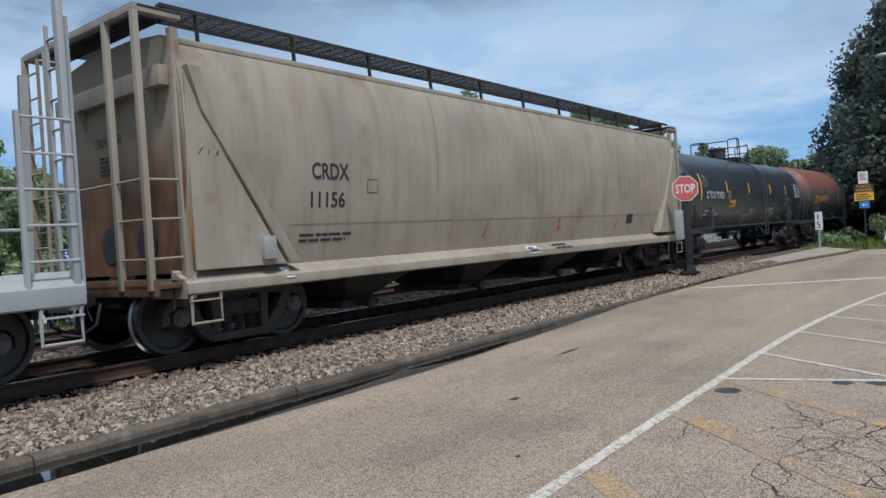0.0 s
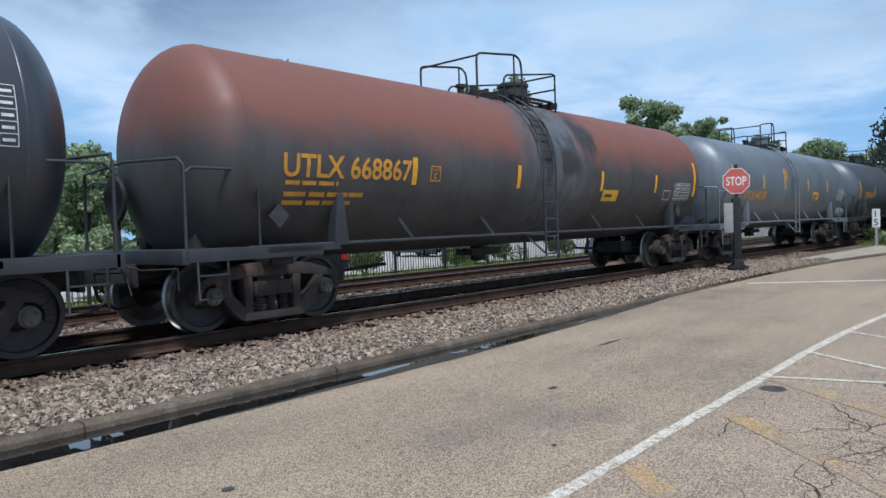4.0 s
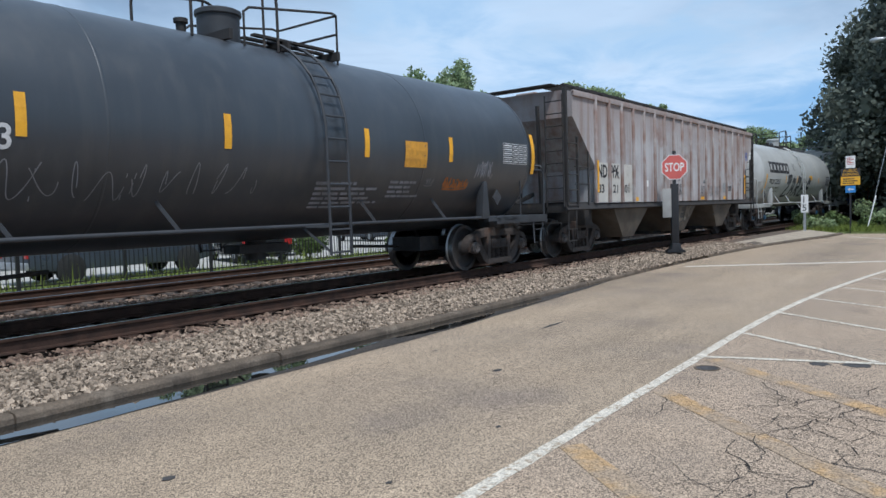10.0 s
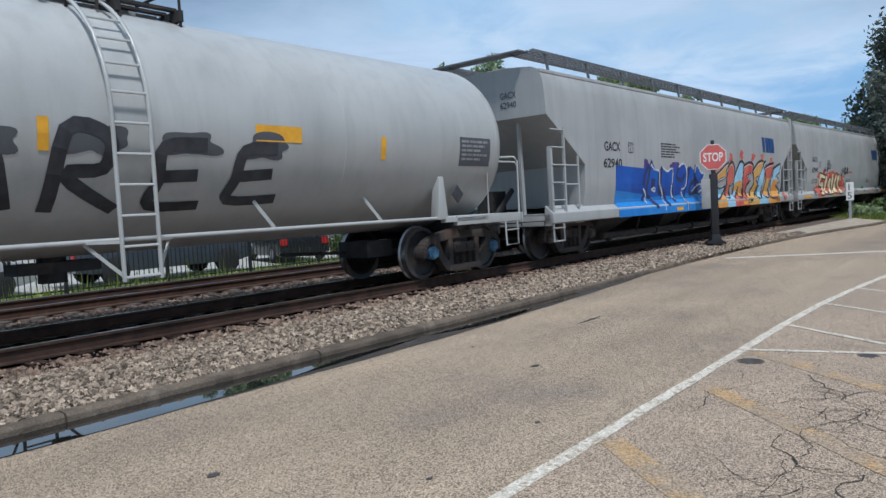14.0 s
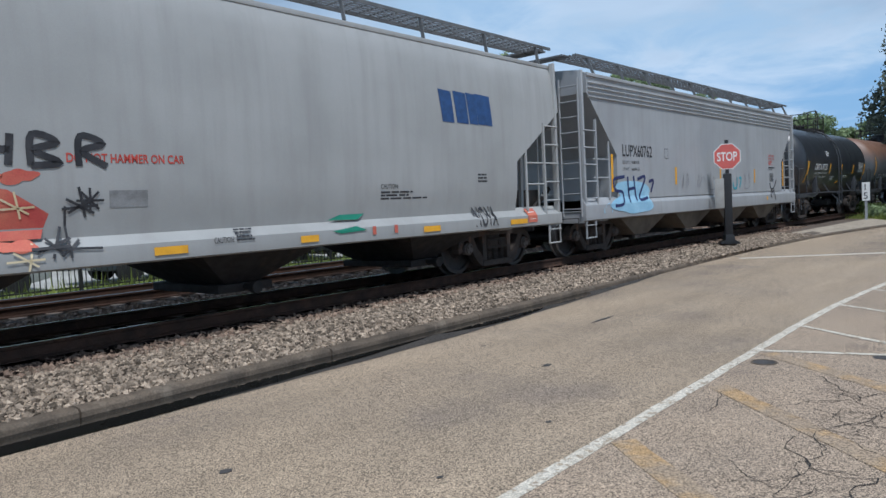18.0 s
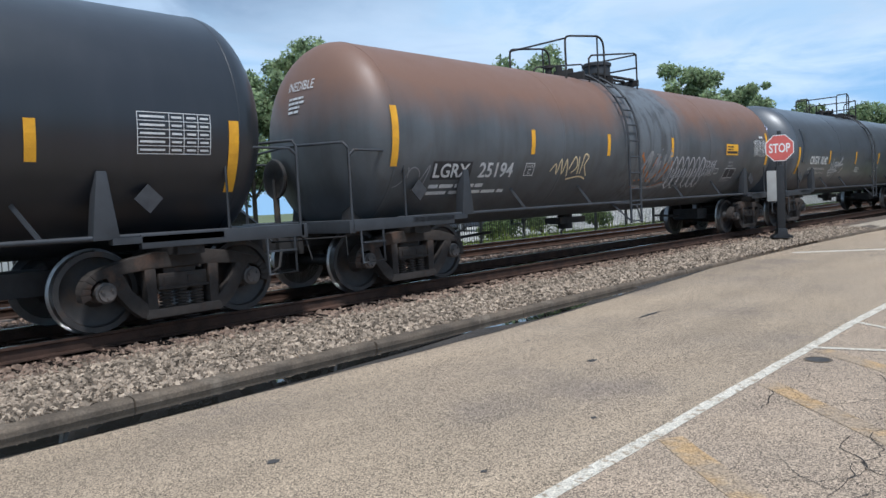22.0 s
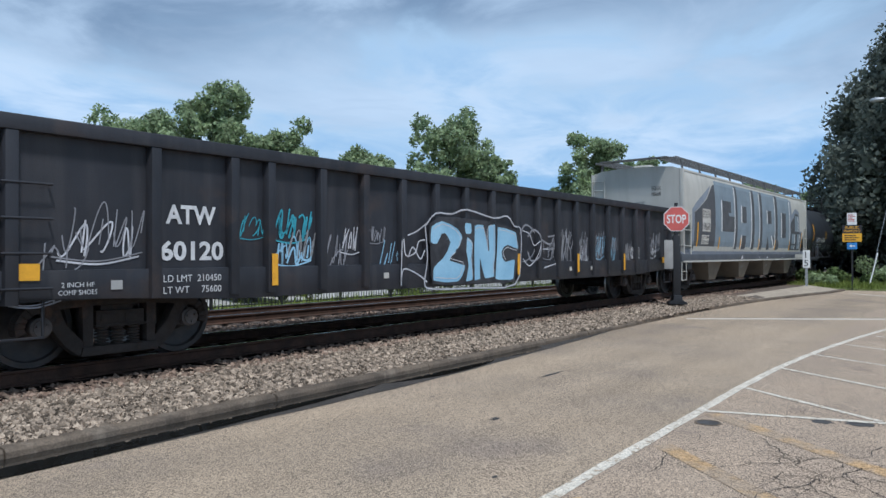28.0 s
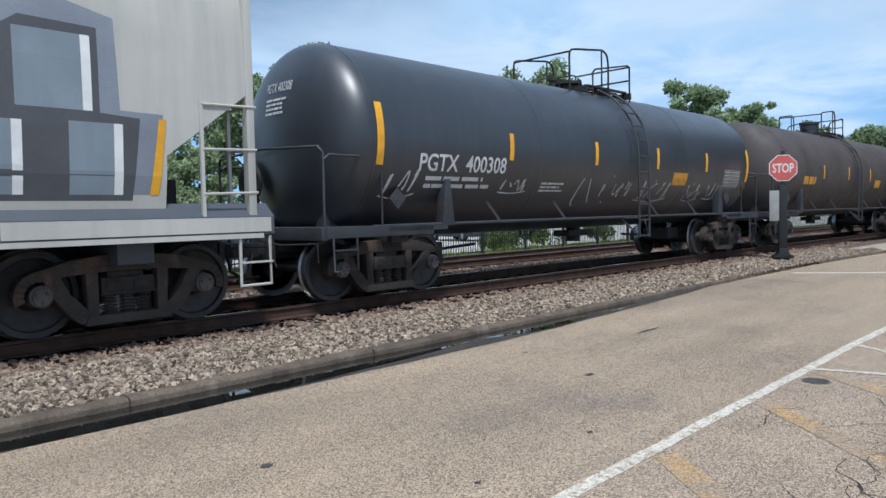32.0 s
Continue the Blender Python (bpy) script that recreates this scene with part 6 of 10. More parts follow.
part("end_sheet", Bits().prism([(y * 0.985, z) for y, z in end_outline], -hl1 - 0.02, -hl1 - 0.006, "x").mesh("end_sheet", P_TAN_END, 0), hop1)
part("end_beam", Bits().box(-hl1 - 0.16, -hl1 - 0.02, -1.36, 1.36, 3.28, 3.52).mesh("end_beam", P_TAN, 30, bevel=0.01), hop1)
for y in (-1.0, -0.1, 0.8):
    part("end_bracket", Bits().prism([(-hl1 - 0.02, 3.28), (-hl1 - 0.14, 3.28), (-hl1 - 0.02, 3.0)], y - 0.03, y + 0.03).mesh("end_bracket", P_TAN, 30), hop1)
for y in (-0.62, 0.28):
    part("end_hole", Bits().lathe([(0, 0.24), (0.012, 0.24), (0.012, 0.2), (0.006, 0.01)], (-hl1 - 0.034, y, 1.42), 24, "x").mesh("end_hole", BLACK_INK, 40), hop1)
def on_end(u, v):
    return (-hl1 - 0.026, -u, v)
T(lambda e=0: on_end, hop1, "CRDX 11156", -0.55, 2.75, 0.15, 2.87, BLACK_INK)
small_print(on_end, -0.45, 2.62, 0.5, 5, 0.03, BLACK_INK, hop1, seed=8)
for sgn in (-1, 1):
    xe = sgn * (hh1 + 1.46)
    for y in (-1.46, -0.8, 0.8, 1.46):
        part("end_post", Bits().box(xe - 0.035, xe + 0.035, y - 0.04, y + 0.04, 0.85, 4.06).mesh("end_post", P_TAN, 30, bevel=0.006), hop1)
    for y in (-1.44, 1.44):
        part("body_post", Bits().box(sgn * hl1 - 0.05, sgn * hl1 + 0.05, y - 0.05, y + 0.05, 0.9, 3.95).mesh("body_post", P_TAN, 30, bevel=0.008), hop1)
        part("walk_frame", Bits().bar((xe, y, 4.08), (sgn * (hl1 - 0.1), y, 4.08), 0.05, 0.09).mesh("walk_frame", P_TAN, 30), hop1)
        for z in (1.22, 1.68, 2.14):
            part("corner_railing", Bits().tube([(sgn * hl1, y, z), (xe, y * 1.02, z - 0.01), (xe, y * 0.55, z)], 0.015, 6).mesh("corner_railing", P_TAN, 60), hop1)
    part("walk_frame", Bits().box(xe - 0.03, xe + 0.03, -1.5, 1.5, 4.05, 4.13).mesh("walk_frame", P_TAN, 30, bevel=0.006), hop1)
    b = Bits()
    for y in np.linspace(-1.44, 1.44, 37):
        b.box(min(xe, sgn * (hl1 - 0.1)), max(xe, sgn * (hl1 - 0.1)), y - 0.006, y + 0.006, 4.13, 4.155)
    for k in range(9):
        x = sgn * (hl1 - 0.1) + (xe - sgn * (hl1 - 0.1)) * k / 8
        b.box(x - 0.006, x + 0.006, -1.45, 1.45, 4.135, 4.15)
    part("end_walk", b.mesh("end_walk", UNDER, 0), hop1)
    part("end_platform", Bits().box(min(xe, sgn * hl1), max(xe, sgn * hl1), -1.5, 1.5, 0.86, 0.92).box(min(xe, xe - sgn * 0.06), max(xe, xe - sgn * 0.06), -1.52, 1.52, 0.78, 0.98).mesh("end_platform", P_TAN_END, 30, bevel=0.008), hop1)
    part("end_rail", Bits().tube([(xe, -1.5, 2.14), (xe, 1.5, 2.14)], 0.016, 6).mesh("end_rail", P_TAN, 60), hop1)
    part("end_ladder", ladder_bits((xe + sgn * 0.03, 1.42, 0.95), (xe + sgn * 0.03, 1.42, 4.0), (0, -0.42, 0), 9).mesh("end_ladder", P_TAN, 40), hop1)
RUST_LINE = mat("rust_seam", (0.26, 0.16, 0.09), (0.33, 0.25, 0.17), 0.8, scale=3, grain=0.2)
quads(d(0.004), [(-6.5, 7.4, 1.555, 1.57)], RUST_LINE, hop1, "weld_seam")
for u in (-3.3, 0.0, 3.3):
    quads(d(0.004), [(u - 0.006, u + 0.006, 1.1, 3.8)], RUST_LINE, hop1, "weld_seam", 1)
for u in (-1.9, 3.9):
    poly(d, hop1, [(u, 1.22), (u + 0.1, 1.22), (u + 0.22, 1.5), (u + 0.13, 1.5)], RUST_LINE, "worn_reflector", 0.006)
part("hand_brake_box", Bits().box(-7.1, -6.9, -1.66, -1.5, 1.12, 1.42).mesh("hand_brake_box", BOX_GREY, 30, bevel=0.01), hop1)
R(d, hop1, -6.75, 0.86, -6.6, 1.0, SIGN_WHITE, "plate", 0.007)

# black tank
d = ts2
T(d, tank2, "CTCX 731521", -5.73, -0.38, -3.87, -0.15, WHITE_INK, 0.08, 0.01)
S(d, tank2, (-6.25,), -0.45, 0.44, 0.13)
S(d, tank2, (-3.59, -0.92, 2.1, 4.6), -0.17, 0.25)
plate_c(d, tank2, -3.44, -0.38, -3.21, -0.12, WHITE_INK)
R(d, tank2, -3.25, -0.70, -2.52, -0.43, YELLOW_INK)
small_print(d(0.008), -3.2, -0.53, 0.6, 1, 0.08, BLACK_INK, tank2, 1, seed=3)
small_print(d(), -5.62, -0.80, 1.5, 2, 0.08, WHITE_INK, tank2, 1, seed=4)
scrawl(d(), -6.06, 0.07, 0.4, 0.36, 21, SPRAY_GREY, tank2, 0.02, 3)
for k, ln in enumerate(([(-1.09, -1.15), (-0.95, -1.07), (-0.90, -1.37), (-0.79, -1.01), (-0.63, -1.45), (-0.58, -1.04), (-0.41, -1.41)],
           [(-0.51, -1.17), (-0.29, -0.92), (-0.12, -1.51), (-0.05, -0.87), (0.20, -1.18)],
           [(-0.53, -0.83), (-0.15, -0.79), (-0.29, -0.92), (0.23, -0.83)],
           [(1.48, -0.82), (2.16, -0.77), (1.71, -0.92), (1.89, -1.30)],
           [(2.01, -0.86), (2.21, -1.23), (2.28, -0.82), (2.47, -1.20)],
           [(2.38, -0.82), (2.98, -0.78), (2.62, -0.96), (3.18, -1.04), (2.63, -1.20)],
           [(3.30, -0.78), (4.11, -0.77)],
           [(3.43, -0.88), (4.07, -0.89)],
           [(4.56, -0.24), (4.63, -0.70), (4.83, -0.26), (4.95, -0.79)],
           [(5.01, -0.23), (5.14, -0.84), (5.40, -0.37), (5.71, -0.76), (5.54, -0.92)],
           [(-1.85, -0.69), (-1.70, -0.62), (-1.67, -0.88), (-1.47, -0.63), (-1.45, -0.87), (-1.27, -0.72)])):
    strokes(d, tank2, [ln], 0.05 if 3 <= k <= 5 else 0.035, SPRAY_WHITE if k < 6 else SPRAY_GREY, "graffiti_tag", 0.006, 4)
table(d, tank2, 6.2, -0.28, 0.95, 0.6)
head_marks(tank2, th2, "CTCX 731521", WHITE_INK, 5, 1.46, 2.29, tip=1.55, du=0.42)

# rust-brown tank
d = ts3
T(d, tank3, "UTLX 668867", -6.45, -0.46, -4.03, -0.16, YELLOW_INK, 0.08, 0.02)
S(d, tank3, (-3.96, -1.14, 2.0, 4.68), -0.53, -0.10)
S(d, tank3, (7.05,), -0.6, 0.3, 0.13)
plate_c(d, tank3, -3.59, -0.46, -3.35, -0.21, YELLOW_INK)
R(d, tank3, 2.1, -0.77, 2.8, -0.50, SIGN_YELLOW)
small_print(d(0.008), 2.2, -0.6, 0.5, 1, 0.07, BLACK_INK, tank3, 1, seed=3)
table(d, tank3, 5.8, -0.72, 1.0, 0.46)
frame_box(d, tank3, 5.2, -0.72, 5.6, -0.46, WHITE_INK)
small_print(d(), -6.4, -0.52, 1.1, 1, 0.06, YELLOW_INK, tank3, 1, seed=5)
small_print(d(), -6.4, -0.68, 1.6, 2, 0.07, YELLOW_INK, tank3, 1, seed=6)

# first grey tank
d = ts4
T(d, tank4, "UTLX 642530", -5.17, -0.63, -3.13, -0.37, YELLOW_INK, 0.08, 0.025)
S(d, tank4, (-6.13,), -0.5, 0.4, 0.13)
S(d, tank4, (-3.5, -1.3, 1.42, 4.05), -0.28, 0.15)
R(d, tank4, 2.14, -0.64, 2.88, -0.33, SIGN_YELLOW)
small_print(d(0.008), 2.2, -0.42, 0.6, 3, 0.04, BLACK_INK, tank4, 1, seed=2)
table(d, tank4, 5.7, -0.62, 0.95, 0.46)
for i, (v, w) in enumerate(((-0.70, 0.7), (-0.88, 1.2), (-1.04, 1.1))):
    small_print(d(), -5.1, v, w, 1, 0.06, GREY_INK, tank4, 1, seed=30 + i)
small_print(d(), -1.33, 0.46, 0.54, 7, 0.03, YELLOW_INK, tank4, 1, seed=9)
head_marks(tank4, th4, "UTLX 642530", YELLOW_INK, 6)
part("air_tank", Bits().lathe([(-0.45, 0.05), (-0.42, 0.17), (-0.36, 0.2), (0.36, 0.2), (0.42, 0.17), (0.45, 0.05)], (th4 + 0.75, -1.16, 1.32), 18).mesh("air_tank", P_GREY, 40), tank4)

# second grey tank
d = ts5
T(d, tank5, "UTLX 642518", -5.25, -0.48, -3.38, -0.20, YELLOW_INK, 0.08, 0.025)
S(d, tank5, (-6.05,), -0.56, 0.33, 0.13)
S(d, tank5, (-3.3, -0.75), -0.38, 0.04)
R(d, tank5, -2.47, -0.53, -1.95, -0.36, BLACK_INK)
small_print(d(0.008), -2.45, -0.38, 0.48, 3, 0.03, GREY_INK, tank5, 1, seed=9)
table(d, tank5, 5.75, -0.44, 0.95, 0.46)
for i, (v, w) in enumerate(((-0.54, 1.1), (-0.74, 1.5), (-0.88, 1.2))):
    small_print(d(), -5.2, v, w, 1, 0.06, GREY_INK, tank5, 1, seed=40 + i)
head_marks(tank5, th5, "UTLX 642518", YELLOW_INK, 7)
T(d, tank5, "RUFIE 33", 3.45, -1.12, 4.35, -0.82, SPRAY_LBLUE, 0.08, 0.0, lean=0.2, name="graffiti_tag")
S(d, tank5, (4.15,), -0.40, 0.05)
S(d, tank5, (6.95,), -0.5, 0.45)

# slate tank
d = ts6
T(d, tank6, "GATX 216723", -5.49, -0.47, -3.52, -0.22, WHITE_INK, 0.08, 0.015)
S(d, tank6, (-6.35,), -0.53, 0.35, 0.13)
S(d, tank6, (-3.43, -0.95, 1.66, 3.9), -0.34, 0.1)
S(d, tank6, (6.9,), -0.5, 0.35, 0.13)
R(d, tank6, 2.6, -0.47, 3.2, -0.03, YELLOW_INK)
table(d, tank6, 5.7, -0.3, 0.95, 0.4)
T(d, tank6, "SAPO", -6.36, -0.85, -5.94, -0.68, SPRAY_WHITE, name="graffiti_tag")
scrawl(d(), -6.3, -1.02, 0.3, 0.14, 51, SPRAY_WHITE, tank6, 0.015, 2)
scrawl(d(), -6.13, -0.78, 0.65, 0.42, 52, SPRAY_GREY, tank6, 0.025)
scrawl(d(), -3.7, -1.1, 1.7, 0.5, 53, SPRAY_GREY, tank6, 0.012)
scrawl(d(), -1.9, -1.0, 1.6, 0.45, 54, SPRAY_GREY, tank6, 0.012)
small_print(d(), -5.41, -0.58, 1.65, 2, 0.07, GREY_INK, tank6, 1, seed=5)
for u, v, w, n in ((0.68, -0.76, 1.5, 6), (2.33, -0.72, 0.9, 4)):
    small_print(d(), u, v, w, n, 0.05, SPRAY_GREY, tank6, 1, seed=int(u * 10) + 60)
for k, m in enumerate((ORANGE_INK, ORANGE_INK)):
    scrawl(d(), 3.81, -0.80 - 0.06 * k, 0.75, 0.16, 55 + k, m, tank6, 0.03, 6)
scrawl(d(), 4.76, -0.63, 0.6, 0.34, 57, SPRAY_GREY, tank6, 0.018, 6)
scrawl(d(), 3.25, -0.79, 0.24, 0.14, 58, SPRAY_GREY, tank6, 0.014, 3)
head_marks(tank6, th6, "GATX 216723", WHITE_INK, 8)

# rusted ribbed hopper
d = hs7
PALE_PATCH = mat("pale_repaint", (0.52, 0.50, 0.45), (0.44, 0.42, 0.38), 0.7, scale=2, stain=(0.25, 0.16, 0.11), stain_at=(0.6, 0.7), stain_scale=3)
for u, u1 in ((-6.42, -5.79), (-5.66, -5.03), (-4.89, -4.27)):
    R(d, hop7, u, 1.30, u1, 2.28, PALE_PATCH, "repainted_patch", 0.004)
T(d, hop7, "ND", -6.38, 1.92, -5.84, 2.23, BLACK_INK, fat=0.03, eps=0.008)
T(d, hop7, "YX", -5.6, 1.92, -5.14, 2.23, BLACK_INK, fat=0.03, eps=0.008)
strokes(d, hop7, [[(-5.6, 2.05), (-5.38, 2.1), (-5.16, 2.04)]], 0.05, BLACK_INK, eps=0.009)
T(d, hop7, "83", -6.38, 1.54, -6.02, 1.74, BLACK_INK, fat=0.02, eps=0.008)
T(d, hop7, "21", -5.5, 1.54, -5.2, 1.74, BLACK_INK, fat=0.02, eps=0.008)
T(d, hop7, "01", -4.78, 1.54, -4.48, 1.74, BLACK_INK, fat=0.02, eps=0.008)
R(d, hop7, -6.52, 1.54, -6.42, 2.32, YELLOW_TAPE, "reflector", 0.066)
for u in (-4.2, -1.9, 1.4, 3.9):
    R(d, hop7, u, 1.31, u + 0.36, 1.41, YELLOW_TAPE, "reflector", 0.006)
R(d, hop7, -3.45, 1.71, -3.13, 1.88, SIGN_WHITE, "plate")
def hand(side, car, u, v, w, h, lines, stroke, material, eps=0.006):
    """Handstyle letters from unit strokes, sprayed over the side."""
    strokes(side, car, [[(u + a * w, v + c * h) for a, c in ln] for ln in lines], stroke, material, "graffiti_tag", eps, 4)


halo = [(0.38, 0.93), (0.55, 1.0), (0.72, 0.93), (0.55, 0.86), (0.38, 0.93)]
hand(d, hop7, -1.01, 1.42, 0.58, 0.58, [halo, [(-0.12, 0.62), (0.0, 0.06), (0.1, 0.5), (0.16, 0.08), (0.3, 0.66)], [(0.22, 0.62), (0.52, 0.66)], [(0.37, 0.64), (0.38, 0.08)], [(0.66, 0.6), (0.52, 0.5), (0.5, 0.16), (0.66, 0.1), (0.68, 0.34), (0.58, 0.34)], [(0.76, 0.08), (0.76, 0.62), (0.92, 0.56), (0.78, 0.36), (1.06, 0.04)]], 0.022, SPRAY_BLACK, 0.008)
hand(d, hop7, 1.42, 1.38, 0.62, 0.56, [halo, [(0.0, 0.0), (0.1, 0.75), (0.26, 0.0)], [(0.04, 0.3), (0.24, 0.3)], [(0.48, 0.66), (0.34, 0.6), (0.34, 0.1), (0.5, 0.1)], [(0.6, 0.05), (0.6, 0.7)], [(0.84, 0.0), (0.84, 0.72)], [(0.7, 0.72), (1.0, 0.74)]], 0.022, SPRAY_BLACK, 0.008)
hand(d, hop7, 2.1, 1.38, 0.75, 0.46, [[(0.0, 0.86), (0.2, 0.9)], [(0.1, 0.88), (0.1, 0.0)], [(0.36, 0.84), (0.28, 0.4), (0.38, 0.05), (0.48, 0.45), (0.36, 0.84)], [(0.55, 0.85), (0.74, 0.0)], [(0.74, 0.85), (0.54, 0.0)], [(0.98, 0.8), (0.84, 0.7), (0.94, 0.4), (0.98, 0.12), (0.82, 0.05)]], 0.018, SPRAY_SLATE, 0.008)
hand(d, hop7, 2.95, 1.38, 0.72, 0.46, [[(0.0, 0.85), (0.0, 0.0)], [(0.16, 0.85), (0.16, 0.0)], [(0.0, 0.42), (0.16, 0.42)], [(0.26, 0.0), (0.36, 0.86), (0.48, 0.0)], [(0.3, 0.3), (0.44, 0.3)], [(0.52, 0.86), (0.78, 0.86)], [(0.65, 0.86), (0.65, 0.0)], [(0.86, 0.86), (0.86, 0.04), (1.02, 0.04)]], 0.018, SPRAY_SLATE, 0.008)
R(d, hop7, 3.8, 1.56, 4.14, 1.88, GREY_INK, "test_plate", 0.006)
frame_box(d, hop7, 4.46, 1.56, 4.86, 1.82, WHITE_INK, 0.009)
table(d, hop7, 4.49, 1.60, 0.34, 0.19, ink=BLACK_INK)
R(d, hop7, 0.38, 1.48, 0.55, 2.01, PALE_PATCH, "worn_plate", 0.006)
R(d, hop7, 6.38, 1.5, 6.5, 2.22, YELLOW_TAPE, "reflector", 0.066)
strokes(d, hop7, [[(5.92, 1.98), (6.02, 2.06), (6.1, 1.95), (6.0, 1.82), (5.98, 1.7)]], 0.03, SPRAY_BLACK, eps=0.007)
def low7(e=0.0):
    return lambda u, v: (u, -1.324 - (v - 0.34) * 0.157 - e, v)
SPRAY_TAN = mat("spray_dull_tan", (0.17, 0.142, 0.107), (0.125, 0.105, 0.08), 0.8, scale=3, grain=0.1)
for pts in ([(-1.0, 1.19), (-0.42, 1.2), (-0.46, 1.06), (-0.66, 1.04), (-0.60, 0.72), (-0.78, 0.62), (-0.86, 0.84), (-0.82, 1.03), (-1.08, 1.02)],
            [(-0.42, 1.18), (0.16, 1.2), (0.12, 1.09), (-0.14, 1.07), (-0.14, 0.98), (0.06, 0.97), (0.02, 0.88), (-0.18, 0.87), (-0.16, 0.76), (0.08, 0.78), (-0.02, 0.64), (-0.52, 0.60), (-0.38, 0.86)],
            [(0.24, 1.2), (0.42, 1.2), (0.40, 1.04), (0.66, 1.2), (1.0, 1.19), (0.58, 0.98), (0.70, 0.78), (0.52, 0.72), (0.38, 0.90), (0.32, 0.66), (0.12, 0.66), (0.18, 0.92)]):
    letter(low7, hop7, pts, SPRAY_TAN, SPRAY_BLACK, None, 0.035)
strokes(low7, hop7, [[(-0.5, 0.52), (-0.4, 0.44), (-0.3, 0.55)], [(-0.26, 0.45), (-0.18, 0.56), (-0.1, 0.42)], [(-0.02, 0.44), (0.02, 0.56), (0.12, 0.5)]], 0.03, SPRAY_BLACK, "graffiti_tag")
strokes(low7, hop7, [[(2.98, 0.86), (2.95, 1.06), (3.25, 1.17), (3.6, 1.12), (3.5, 0.96), (3.3, 0.88)], [(3.35, 1.0), (3.6, 1.1), (3.9, 1.15), (4.1, 1.05)], [(3.75, 1.14), (3.85, 0.96), (4.2, 1.12)], [(3.0, 0.76), (3.4, 0.8)]], 0.022, SPRAY_BLACK, "graffiti_tag")
scrawl(d(0.006), 6.55, 2.75, 0.5, 0.35, 63, SPRAY_BLUE, hop7, 0.03, 3)

# white tank
d = ts8
blk = [(0, 0.57), (0.60, 1.17), (1.19, 1.74), (1.77, 2.31), (2.34, 2.88), (2.92, 3.43)]
for i, (a, b) in enumerate(blk):
    u, u1 = -5.94 + a, -5.94 + b
    w = u1 - u
    quads(d(0.005), [(u, u + w * 0.27, 0.0, 0.5), (u1 - w * 0.25, u1, 0.0, 0.5), (u + w * 0.27, u1 - w * 0.25, 0.38, 0.5), (u + w * 0.27, u1 - w * 0.25, 0.0, 0.13)], SPRAY_BLACK, tank8, "logo_shape", 1)
T(d, tank8, "PROX 22355", -5.91, -0.50, -4.07, -0.28, BLACK_INK, 0.08, 0.01)
T(d, tank8, "LD LMT   197 200 LB 89 450 KG", -5.83, -0.74, -3.98, -0.65, BLACK_INK)
T(d, tank8, "LT WT    88 800 LB 40 300 KG", -5.83, -0.90, -3.98, -0.81, BLACK_INK)
S(d, tank8, (-6.43,), -0.96, -0.07, 0.13)
S(d, tank8, (-3.03, -0.82, 4.1), -0.42, -0.08)
R(d, tank8, 1.75, -0.23, 2.5, -0.02, YELLOW_TAPE)
R(d, tank8, 6.0, -0.5, 6.9, 0.0, SPRAY_SLATE, "plate")
small_print(d(0.008), 6.05, -0.05, 0.8, 5, 0.04, GREY_INK, tank8, 1, seed=2)
small_print(d(), -1.7, 0.5, 0.6, 6, 0.03, GREY_INK, tank8, 1, seed=12)
for i, (u, w) in enumerate(((-2.75, 0.85), (-1.75, 0.75), (-0.65, 0.8), (0.45, 0.8), (1.5, 0.9))):
    blob(d(0.004), u + 0.05, -0.45, w * 0.8, 0.3, 70 + i, SPRAY_SLATE, tank8, "graffiti_shade", rag=0.3)
zar = [[[(-2.7, -0.15), (-1.95, -0.12), (-2.35, -0.6), (-2.8, -1.15), (-1.95, -1.1)]], [[(-1.75, -1.15), (-1.4, -0.15), (-1.15, -1.1)], [(-1.65, -0.75), (-1.2, -0.7)]],
       [[(-0.75, -1.15), (-0.6, -0.2), (-0.15, -0.25), (-0.2, -0.6), (-0.6, -0.68), (0.0, -1.15)]], [[(1.05, -0.3), (0.5, -0.35), (0.45, -0.75), (0.4, -1.1), (1.05, -1.12)], [(0.45, -0.7), (0.95, -0.68)]],
       [[(2.1, -0.32), (1.6, -0.36), (1.5, -0.72), (1.45, -1.05), (2.2, -1.05)], [(1.5, -0.7), (2.05, -0.66)]]]
for ln in zar:
    strokes(d, tank8, ln, 0.16, SPRAY_BLACK, "graffiti_letter", 0.009, 4)
head_marks(tank8, th8, "PROX 22355", BLACK_INK, 9, 1.50, 2.38)

# pale hopper with the two large pieces
d = hs9
poly(d, hop9, [(-4.44, 2.17), (-4.28, 2.17), (-4.14, 2.02), (-4.31, 1.70), (-4.47, 1.74)], SPRAY_PURPLE, "graffiti_cloud", 0.0048)
poly(d, hop9, [(-2.89, 2.03), (-2.66, 2.12), (-2.30, 2.12), (-2.19, 1.99), (-2.51, 1.63), (-2.69, 1.66)], SPRAY_PURPLE, "graffiti_cloud", 0.0052)
poly(d, hop9, [(-0.44, 1.66), (0.02, 1.59), (0.12, 1.40), (-0.12, 0.83), (-0.56, 0.82), (-0.29, 1.22)], SPRAY_PURPLE, "graffiti_cloud", 0.0056)
poly(d, hop9, [(-0.36, 1.58), (0.09, 1.47), (0.19, 1.20), (-0.20, 1.21)], SPRAY_RED, "graffiti_cloud", 0.0060)
